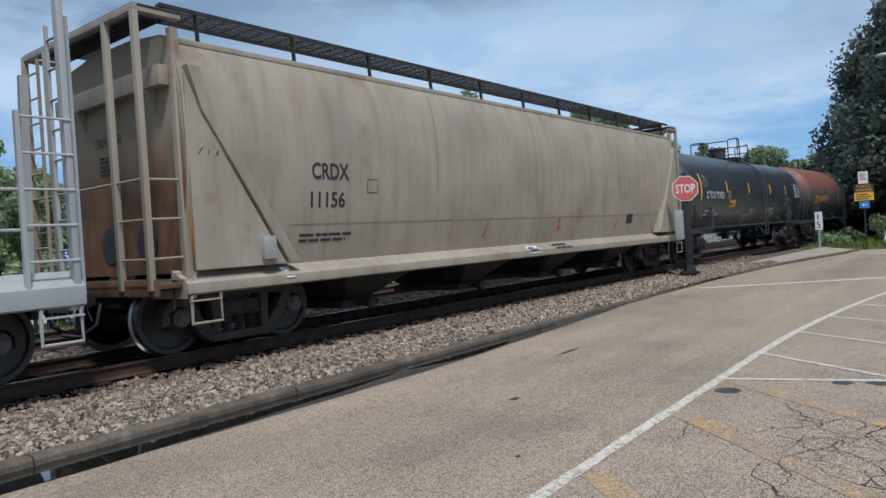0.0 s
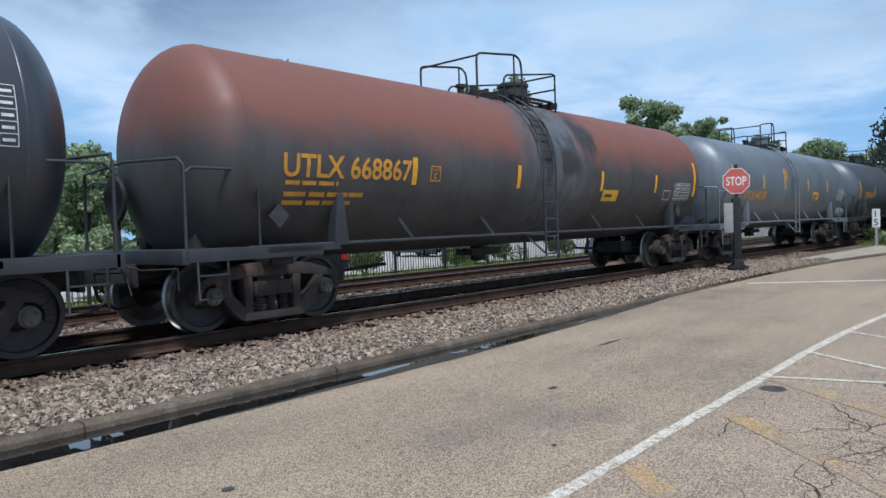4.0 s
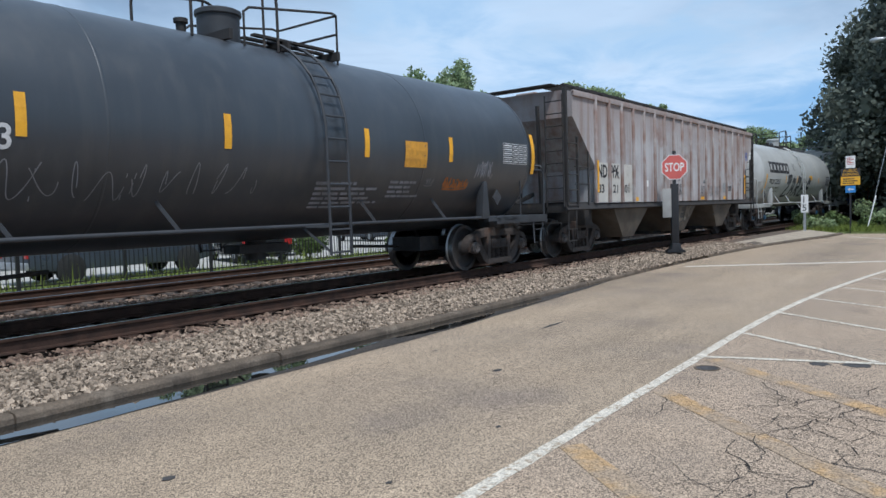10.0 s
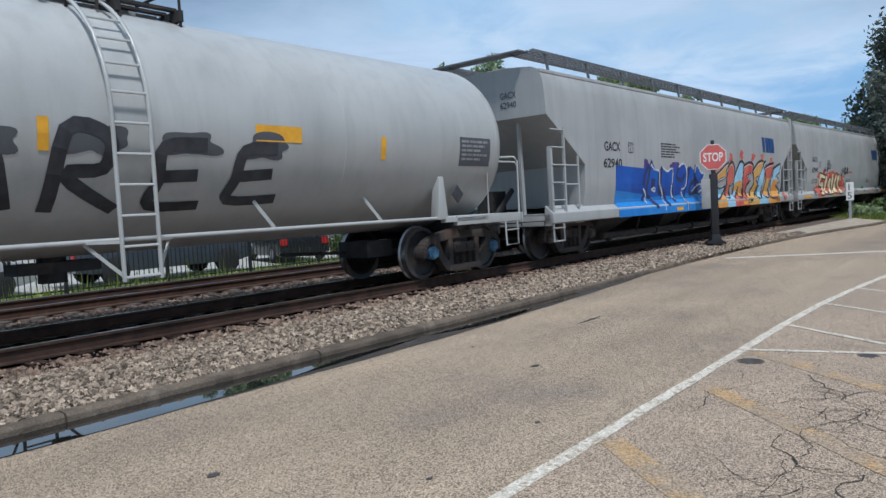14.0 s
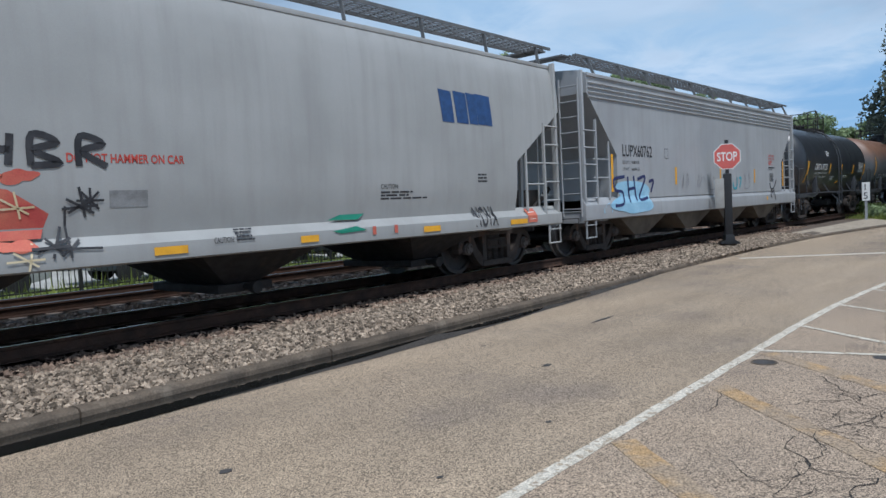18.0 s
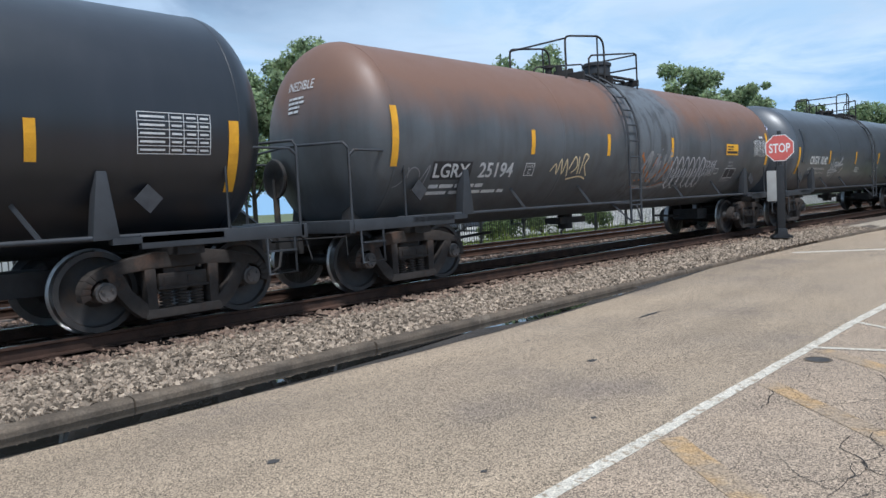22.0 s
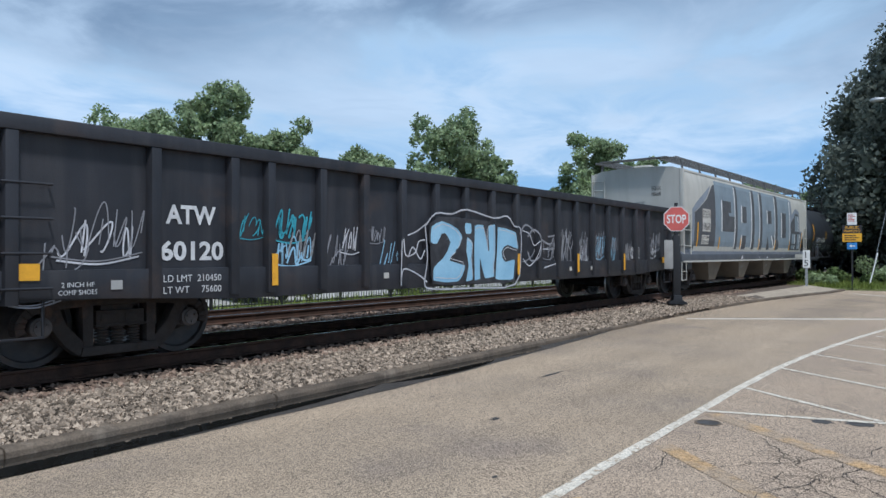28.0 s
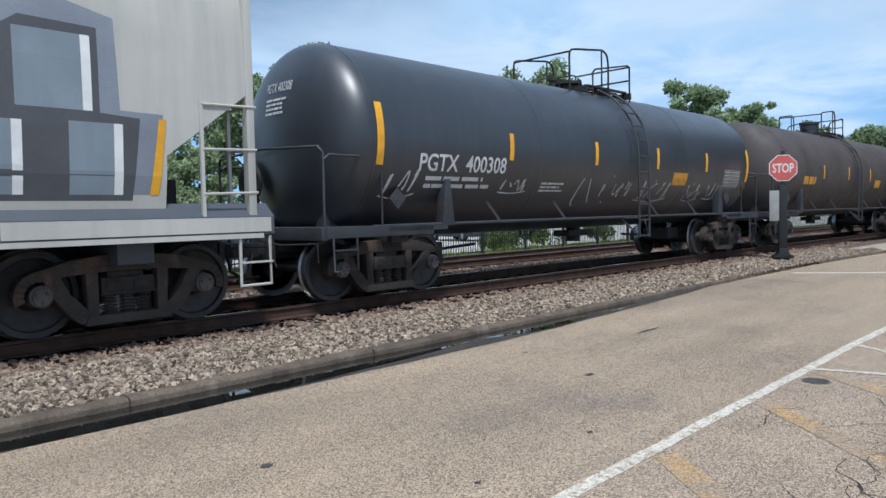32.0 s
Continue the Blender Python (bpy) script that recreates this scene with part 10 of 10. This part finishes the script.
def tree(x, y, high, spread, seed, material, label, leaves=5000, leaf=0.3, trunk_r=0.3, low=0.3, clumps=26, z=0.0, cone=False):
    """Trunk and limbs with a crown of many small clumps; the crown of a broadleaf is a few uneven heads with gaps between them."""
    rr = random.Random(seed)
    t = thing("tree", label, "tree", pose(x, y, z))
    b = Bits().tube([(0, 0, -0.3), (0.1, 0.05, high * low), (0.15, 0, high * 0.55), (0.1, 0.1, high * 0.82)], trunk_r, 9, trunk_r * 0.25)
    cl = []
    heads = []
    if not cone:
        for i in range(11):
            f = (i + 0.6) / 11
            a = i * 2.4 + rr.uniform(-0.6, 0.6)
            k = math.sin(math.pi * min(1, 0.22 + 0.74 * f)) ** 0.8
            r = spread * k * rr.uniform(0.45, 0.78)
            h = (r * math.cos(a), r * math.sin(a), high * (low + (1 - low) * f * rr.uniform(0.86, 1.0)) - spread * 0.2)
            heads.append((h, spread * rr.uniform(0.34, 0.52)))
            b.tube([(0.1, 0, max(high * 0.18, h[2] - r * 0.9)), (h[0] * 0.5, h[1] * 0.5, h[2] - r * 0.25), h], trunk_r * 0.35, 6, trunk_r * 0.08)
    for i in range(clumps):
        if cone:
            f = (i + 0.5) / clumps
            zz_ = high * (low + (1 - low) * f) - spread * 0.12
            a = i * 2.4 + rr.uniform(-0.5, 0.5)
            r = spread * (1 - f * f) ** 0.8 * 1.12 * (rr.random() ** 0.5 if i % 3 == 0 else rr.uniform(0.72, 0.98))
            p = (r * math.cos(a), r * math.sin(a), zz_ + spread * 0.05 * math.sin(i * 1.7))
            cl.append((*p, spread * rr.uniform(0.08, 0.16)))
            if i % 3 == 0:
                b.tube([(0.1, 0, max(high * 0.2, zz_ - r * 0.7)), (p[0] * 0.5, p[1] * 0.5, zz_ - r * 0.15), p], trunk_r * 0.3, 6, trunk_r * 0.06)
        else:
            h, hr = heads[i % 11]
            d = Vector((rr.gauss(0, 1), rr.gauss(0, 1), rr.gauss(0.25, 0.8))).normalized() * hr * rr.uniform(0.25, 1.12)
            cl.append((h[0] + d.x, h[1] + d.y, h[2] + d.z * 0.8, hr * rr.uniform(0.22, 0.5)))
    part("trunk", b.mesh("trunk", BARK, 60), t)
    crown = part("crown", leaf_cloud("crown", cl, leaves, leaf, material, seed), t)
    part("inner_foliage", leaf_cloud("inner_foliage", [(*c[:3], c[3] * 0.72) for c in cl], leaves // 6, leaf * 2.0, material, seed + 1), crown)
    return t


def polar(az, dist):
    """A spot at that bearing from the camera's place, measured from straight across the track towards +x."""
    return dist * math.sin(radians(az)), dist * math.cos(radians(az))


# bearing, distance, height, spread of the trees across the lot
for i, (az, dist, high, spread, leaf) in enumerate(((14.0, 52, 9.6, 5.5, 0.3), (19.5, 50, 9.6, 4.5, 0.3), (22.5, 30, 4.6, 1.9, 0.16), (31.5, 78, 16.5, 7.0, 0.42), (36.0, 80, 19.5, 6.0, 0.42), (40.5, 78, 15.0, 5.5, 0.42),
                                                   (47.5, 88, 15.0, 6.0, 0.45), (54.0, 90, 18.5, 7.0, 0.45), (57.0, 92, 14.0, 5.0, 0.45), (62.5, 100, 10.5, 5.0, 0.45), (66.0, 100, 17.5, 6.5, 0.45), (69.3, 104, 15.0, 5.0, 0.45),
                                                   (73.0, 120, 12.5, 6.0, 0.5), (77.0, 125, 12.5, 6.5, 0.5), (80.0, 125, 12.0, 6.0, 0.5), (8.0, 48, 10.0, 5.0, 0.3), (26.0, 70, 9.0, 5.0, 0.35), (1.0, 60, 12, 6, 0.4), (51.0, 92, 11.0, 6.0, 0.42))):
    x, y = polar(az, dist)
    tree(x, y, high * 1.04, spread * 1.1, 100 + i, LEAF, "broadleaf tree in full green leaf behind the lot", 14000, leaf * 0.5, 0.28 if dist > 40 else 0.1, 0.22 if high < 13 else 0.35, 143)
tree(55.0, -4.5, 25.0, 11.9, 7, LEAF_DARK, "large dark-leaved maple overhanging the corner", 260000, 0.15, 0.5, 0.12, 1300, cone=True)
tree(70.0, -20, 16, 9, 8, LEAF_DARK, "large dark-leaved tree behind the corner house", 14000, 0.3, 0.4, 0.2, 40)


def bush(x, y, w, h, seed, material, label, count=900, leaf=0.09):
    rr = random.Random(seed)
    s = thing("shrub", label, "shrub", pose(x, y, 0.05))
    cl = [(rr.uniform(-w, w) * 0.6, rr.uniform(-w, w) * 0.6, h * rr.uniform(0.3, 0.75), h * rr.uniform(0.3, 0.5)) for _ in range(7)]
    b = Bits()
    for c in cl[:4]:
        b.tube([(0, 0, -0.1), (c[0] * 0.5, c[1] * 0.5, c[2] * 0.5), c[:3]], 0.03, 5, 0.01)
    part("stem_clump", b.mesh("stems", BARK, 60), s)
    part("foliage", leaf_cloud("foliage", cl, count, leaf, material, seed), s)


for i, (x, y, w, h) in enumerate(((38.6, 5.6, 1.3, 0.7), (40.5, 4.7, 1.5, 0.8), (39.2, 3.6, 1.2, 0.6), (41.2, 2.9, 1.3, 1.0), (43.2, 1.2, 1.4, 1.5), (44.5, -0.2, 1.6, 1.9), (42.5, -0.9, 1.2, 0.9), (43.0, -2.6, 1.3, 0.8), (43.5, -4.2, 1.3, 0.8), (46, 4.0, 2.0, 1.4), (47.5, -3.5, 2.2, 1.8), (41.5, 6.3, 1.5, 0.8), (44, 6.8, 1.8, 0.9))):
    bush(x, y, w, h, 300 + i, LEAF_BUSH if i % 3 else LEAF, "low green shrub in the corner bed", 1000, 0.09)
# corner island with its kerb
isl = Bits().prism([(36.3, 5.6), (37.6, 2.8), (39.5, -0.8), (38.6, -6.0), (60, -40), (90, -40), (90, 6.9), (42, 7.4), (37.6, 6.6)], -0.06, 0.07, "z")
thing("corner_bed", "planted corner bed with rough grass", "planting bed", kind="structure", data=isl.mesh("corner_bed", GRASS_BED, 30))


# ---- grass blades ----
def blades(name, count, xr, yr, z, high, seed, label, follow=True, material=None):
    rg = np.random.default_rng(seed)
    X = xr[0] + (xr[1] - xr[0]) * rg.random(count)
    Y = yr[0] + (yr[1] - yr[0]) * rg.random(count)
    if follow:
        Y = Y - np.where(X > 0, CURVE * X * X / 2, 0)
    H = high * (0.35 + 0.9 * rg.random(count) ** 2)
    A = rg.random(count) * 6.28
    w = 0.010 + 0.008 * rg.random(count)
    dx_, dy_ = np.cos(A), np.sin(A)
    lean = 0.45 * rg.standard_normal(count) * H
    P = np.stack([X, Y, np.full(count, z)], 1)
    side = np.stack([dx_ * w, dy_ * w, 0 * w], 1)
    tip = P + np.stack([-dy_ * lean, dx_ * lean, H], 1)
    V = np.stack([P - side, P + side, tip], 1).reshape(-1, 3)
    me = bpy.data.meshes.new(name)
    me.from_pydata(V.tolist(), [], np.arange(count * 3).reshape(-1, 3).tolist())
    me.materials.append(material or GRASS)
    return thing(name, label, "grass", kind="stuff", data=me)


blades("grass", 30000, (1, 60), (14.95, 18.4), 0.08, 0.13, 1, "rough yellow-green grass along the fence")
blades("tall_weeds", 900, (2, 30), (15.9, 16.6), 0.08, 0.55, 2, "taller weeds at the foot of the fence")
blades("grass", 9000, (36.6, 44), (2.5, 7.0), 0.06, 0.3, 3, "long grass in the corner bed", False)
blades("weeds", 500, (2, 20), (-0.19, -0.05), 0.006, 0.08, 5, "small dry weeds along the kerb", False, WEED)

# ---- picket fence ----
FY = 16.4
fence = thing("picket_fence", "black metal picket fence along the lot", "fence", kind="structure")
pk_mesh = Bits().box(-0.009, 0.009, -0.009, 0.009, 0.05, 1.32).mesh("picket", BLACK_METAL, 0)
x = 2.0
k = 0
while x < 36:
    part("fence_post", once("fence_post", lambda: Bits().box(-0.035, 0.035, -0.035, 0.035, 0, 1.45).prism([(-0.045, 1.45), (0.045, 1.45), (0, 1.5)], -0.045, 0.045).mesh("fence_post", BLACK_METAL, 30)), fence, pose(x, FY + bend(x), 0.06))
    part("fence_rail", once("fence_rail", lambda: Bits().box(0, 2.4, -0.018, 0.018, 0.17, 0.205).box(0, 2.4, -0.018, 0.018, 1.16, 1.195).mesh("fence_rail", BLACK_METAL, 30)), fence, pose(x, FY + bend(x), 0.06))
    for j in range(1, 20):
        xx = x + j * 0.12
        part("picket", pk_mesh, fence, pose(xx, FY + bend(xx), 0.06))
    x += 2.4
far = Bits()
while x < 90:
    for j in range(20):
        xx = x + j * 0.12
        far.box(xx - 0.009, xx + 0.009, FY + bend(xx) - 0.009, FY + bend(xx) + 0.009, 0.08, 1.38)
    far.box(x, x + 2.4, FY + bend(x) - 0.018, FY + bend(x) + 0.018, 1.22, 1.255)
    x += 2.4
part("far_pickets", far.mesh("far_pickets", BLACK_METAL, 0, fix=False), fence)["kind"] = "stuff"


# ---- daylilies at the edge of the corner bed ----
def lily(x, y, seed):
    rr = random.Random(seed)
    b = Bits()
    for k in range(46):
        a, r, h = rr.uniform(0, 6.28), rr.uniform(0.25, 0.5), rr.uniform(0.28, 0.5)
        w = rr.uniform(0.012, 0.022)
        c, s_ = math.cos(a), math.sin(a)
        n = len(b.v)
        for t, hh, ww in ((0.05, 0.0, 1.0), (0.4, 0.8, 1.2), (0.75, 1.0, 0.9), (1.0, 0.72, 0.1)):
            for q in (-1, 1):
                b.v.append((c * r * t - s_ * w * ww * q, s_ * r * t + c * w * ww * q, h * hh))
        b.f += [(n + 2 * i, n + 2 * i + 1, n + 2 * i + 3, n + 2 * i + 2) for i in range(3)]
    thing("daylily", "clump of pale green arching daylily leaves", "plant", pose(x, y, 0.06), group="daylilies at the bed edge", data=b.mesh("daylily", LILY, 0, fix=False))


for i in range(16):
    f = i / 15
    lily(40.0 + 0.5 * math.sin(i * 1.9) + 0.4 * f, 1.4 - 5.6 * f + 0.2 * math.sin(i * 2.7), 500 + i)


# ---- parked vehicles ----
def vehicle(x, y, heading, paint, label, pickup=False, tall=1.0):
    """A parked car or pickup, nose towards +x before turning."""
    v = thing("pickup_truck" if pickup else "parked_car", label, "pickup" if pickup else "car", pose(x, y, 0.03, 0, 0, heading))
    zb = 0.34 if pickup else 0.24
    if pickup:
        low = [(-2.75, zb + 0.1), (-2.75, zb + 0.75), (-0.55, zb + 0.75), (0.9, zb + 0.78), (2.3, zb + 0.70), (2.65, zb + 0.55), (2.7, zb + 0.1), (2.2, zb), (-2.3, zb)]
        cab = [(-0.6, zb + 0.74), (-0.45, zb + 1.42), (0.35, zb + 1.45), (1.15, zb + 0.76)]
    else:
        low = [(-2.2, zb + 0.1), (-2.22, zb + 0.62), (-1.9, zb + 0.70), (0.9, zb + 0.70), (1.95, zb + 0.58), (2.2, zb + 0.4), (2.22, zb + 0.08), (1.8, zb), (-1.9, zb)]
        cab = [(-2.0, zb + 0.68), (-1.55, zb + 1.18 * tall), (0.05, zb + 1.22 * tall), (1.0, zb + 0.69)]
    part("body", Bits().prism(low, -0.88, 0.88).mesh("body", paint, 30, bevel=0.07), v)
    part("cabin", Bits().prism(cab, -0.74, 0.74).mesh("cabin", paint, 30, bevel=0.06), v)
    cx = sum(p[0] for p in cab) / 4
    cz = sum(p[1] for p in cab) / 4
    gl = [(cx + (p[0] - cx) * 0.84, cz + (p[1] - cz) * 0.72) for p in cab]
    for w in (-1, 1):
        part("side_window", Bits().prism(gl, w * 0.735, w * 0.748).mesh("side_window", CAR_GLASS, 0), v)
    for p, q, nm in ((cab[0], cab[1], "rear_window"), (cab[3], cab[2], "windscreen")):
        d = 0.012 if nm == "windscreen" else -0.012
        b = Bits()
        for f0 in (0.15, 0.88):
            b.v += [(p[0] + (q[0] - p[0]) * f0 + d, -0.62, p[1] + (q[1] - p[1]) * f0 + 0.008), (p[0] + (q[0] - p[0]) * f0 + d, 0.62, p[1] + (q[1] - p[1]) * f0 + 0.008)]
        b.f = [(0, 1, 3, 2)]
        part(nm, b.mesh(nm, CAR_GLASS, 0), v)
    wr = 0.38 if pickup else 0.32
    wx = (-1.7, 1.75) if pickup else (-1.35, 1.4)
    for px in wx:
        for w in (-1, 1):
            wh = part("wheel", once(("wheel", wr), lambda: Bits().lathe([(-0.1, wr - 0.04), (-0.08, wr), (0.08, wr), (0.1, wr - 0.04), (0.1, wr * 0.62), (-0.1, wr * 0.62)], (0, 0, 0), 24, "y").mesh("wheel", TYRE, 40)), v, pose(px, w * 0.82, wr))
            part("rim", once(("rim", wr), lambda: Bits().lathe([(-0.085, wr * 0.62), (0.0, wr * 0.6), (0.085, wr * 0.62), (0.075, wr * 0.3), (0.09, 0.06)], (0, 0, 0), 16, "y").mesh("rim", GALV, 40)), wh)
    zb_ = zb + 0.5
    for w in (-1, 1):
        part("tail_light", Bits().box(low[1][0] - 0.015, low[1][0] + 0.1, w * 0.62, w * 0.86, zb_ - 0.14, zb_ + 0.08).mesh("tail_light", TAIL_RED, 30, bevel=0.01), v)
        part("headlight", Bits().box(2.12 if not pickup else 2.6, 2.22 if not pickup else 2.70, w * 0.55, w * 0.84, zb + 0.3, zb + 0.46).mesh("headlight", SIGN_WHITE, 30, bevel=0.01), v)
    part("bumper", Bits().box(low[0][0] - 0.06, low[0][0] + 0.1, -0.85, 0.85, zb + 0.08, zb + 0.26).mesh("bumper", GALV if pickup else paint, 30, bevel=0.02), v)


vehicle(4.95, 19.75, 1, CAR_WHITE, "white estate car parked along the fence", tall=1.3)
vehicle(10.8, 19.65, 0, CAR_GREY, "blue-grey pickup parked along the fence", True)
vehicle(16.6, 21.2, 70, CAR_DARK, "black car parked behind the fence", tall=1.1)
vehicle(19.3, 23.6, 84, CAR_WHITE, "pale car with red tail lights seen from behind", tall=1.25)
vehicle(30.5, 28.0, 80, CAR_GREY, "grey car parked behind the fence", tall=1.2)
vehicle(62.5, -2.0, 96, CAR_DARK, "dark car parked behind the corner bed")
vehicle(61.5, -4.3, 96, CAR_GREEN, "dark green car parked behind the corner bed")
for i, (x, y) in enumerate(((22.6, 18.9), (24.0, 19.4), (26.4, 19.0), (30.0, 18.5), (17.4, 18.8))):
    bush(x, y, 0.9, 1.0, 340 + i, LEAF_BUSH, "green shrub behind the picket fence", 1600, 0.06)


# ---- buildings in the distance ----
def building(x, y, heading, wide, deep, high, wall, label, porch=False, roof=1.8, openings=4):
    h = thing("house", label, "house", pose(x, y, 0, 0, 0, heading))
    part("wall", Bits().box(-wide / 2, wide / 2, -deep / 2, deep / 2, -0.1, high).mesh("wall", wall, 0), h)
    o = 0.5
    part("roof", Bits().prism([(-wide / 2 - o, high), (wide / 2 + o, high), (wide / 2 - roof * 1.2, high + roof), (-wide / 2 + roof * 1.2, high + roof)], -deep / 2 - o, deep / 2 + o).mesh("roof", ROOF_DARK, 0), h)
    for k in range(openings):
        xx = -wide / 2 + wide * (k + 0.5) / openings
        w = part("window", Bits().box(xx - 0.55, xx + 0.55, -deep / 2 - 0.05, -deep / 2 + 0.02, 1.0, 2.4).mesh("window", SIGN_WHITE, 30), h)
        for j in (-1, 1):
            part("pane", Bits().box(xx + j * 0.25 - 0.22, xx + j * 0.25 + 0.22, -deep / 2 - 0.06, -deep / 2 - 0.045, 1.08, 2.32).mesh("pane", CAR_GLASS, 0), w)
    if porch:
        part("porch_roof", Bits().box(-wide / 2, wide / 2, -deep / 2 - 2.2, -deep / 2, 2.75, 2.95).mesh("porch_roof", ROOF_DARK, 30), h)
        for k in range(5):
            xx = -wide / 2 + 0.3 + (wide - 0.6) * k / 4
            part("column", Bits().box(xx - 0.14, xx + 0.14, -deep / 2 - 2.1, -deep / 2 - 1.82, 0, 2.75).mesh("column", SIGN_WHITE, 30, bevel=0.02), h)
    return h


bx, by = polar(12.0, 58)
building(bx, by, -12, 15, 9, 3.5, HOUSE_TAN, "tan brick building with a dark roof behind the lot")
building(84, -9.0, -93, 18, 9, 5.2, HOUSE_BRICK, "brown brick house with a white-columned porch", True, 2.5, 5)
um = thing("market_tent", "dark green canopy on thin poles beside the house", "canopy", pose(72.5, 0.9, 0))
part("canopy", Bits().add([(-1.6, -1.6, 2.2), (1.6, -1.6, 2.2), (1.6, 1.6, 2.2), (-1.6, 1.6, 2.2), (0, 0, 3.1), (-1.6, -1.6, 1.95), (1.6, -1.6, 1.95), (1.6, 1.6, 1.95), (-1.6, 1.6, 1.95)], [(0, 1, 4), (1, 2, 4), (2, 3, 4), (3, 0, 4), (0, 5, 6, 1), (1, 6, 7, 2), (2, 7, 8, 3), (3, 8, 5, 0)]).mesh("canopy", AWNING, 0), um)
for a in (-1.5, 1.5):
    for c in (-1.5, 1.5):
        part("leg", Bits().cyl((a, c, 0), (a, c, 2.15), 0.03, 6).mesh("leg", GALV, 40), um)


# ---- brick pavers, each laid singly near the kerb ----
def paver():
    return Bits().box(-0.098, 0.098, -0.048, 0.048, -0.03, 0.012).mesh("brick", BRICK, 0, bevel=0.004)


pave = bpy.data.objects["pavement"]
laid, rest = 0, Bits()
rr = random.Random(77)
for j in range(15):
    for i in range(80):
        x, y = 8.6 + i * 0.2 + (0.1 if j % 2 else 0), -0.415 - j * 0.1
        if i < 20:
            part("brick", once("brick", paver), pave, pose(x, y, 0.115 + rr.uniform(-0.002, 0.002), rr.uniform(-0.6, 0.6), rr.uniform(-0.6, 0.6), rr.uniform(-0.8, 0.8)))
        else:
            z = 0.126 + rr.uniform(-0.002, 0.002)
            rest.box(x - 0.097, x + 0.097, y - 0.047, y + 0.047, 0.1, z)
part("far_bricks", rest.mesh("far_bricks", BRICK_FAR, 0, fix=False), pave)["kind"] = "stuff"


# ---- motion ----
SPEED_T = (0, 2.5, 6, 9, 12, 15, 18, 21, 24, 27, 30, 32)
SPEED_V = (8.462, 8.575, 8.676, 8.692, 8.904, 9.059, 8.960, 8.837, 8.780, 8.841, 8.875, 8.793)


def travelled(t):
    """Metres that the train has gone at t seconds."""
    d = 0.0
    for a, b, u, v in zip(SPEED_T, SPEED_T[1:], SPEED_V, SPEED_V[1:]):
        if t <= a:
            break
        e = min(t, b)
        w = u + (v - u) * (e - a) / (b - a)
        d += (u + w) / 2 * (e - a)
    return d


def motions():
    for car, s0 in CARS:
        rows = []
        for i in range(65):
            t = i * 0.5
            x = s0 - travelled(t)
            rows.append((t, pose(x, TRACK_Y + bend(x), RAIL_Z, 0, 0, math.degrees(math.atan(-CURVE * x)) if x > 0 else 0)))
        walk(car, rows)
    n = 480
    for wheel, x in SPINNERS:
        walk(wheel, [(32 * i / n, pose(x, 0, WR, 0, -math.degrees(travelled(32 * i / n) / WR) % 360, 0)) for i in range(n + 1)])


motions()
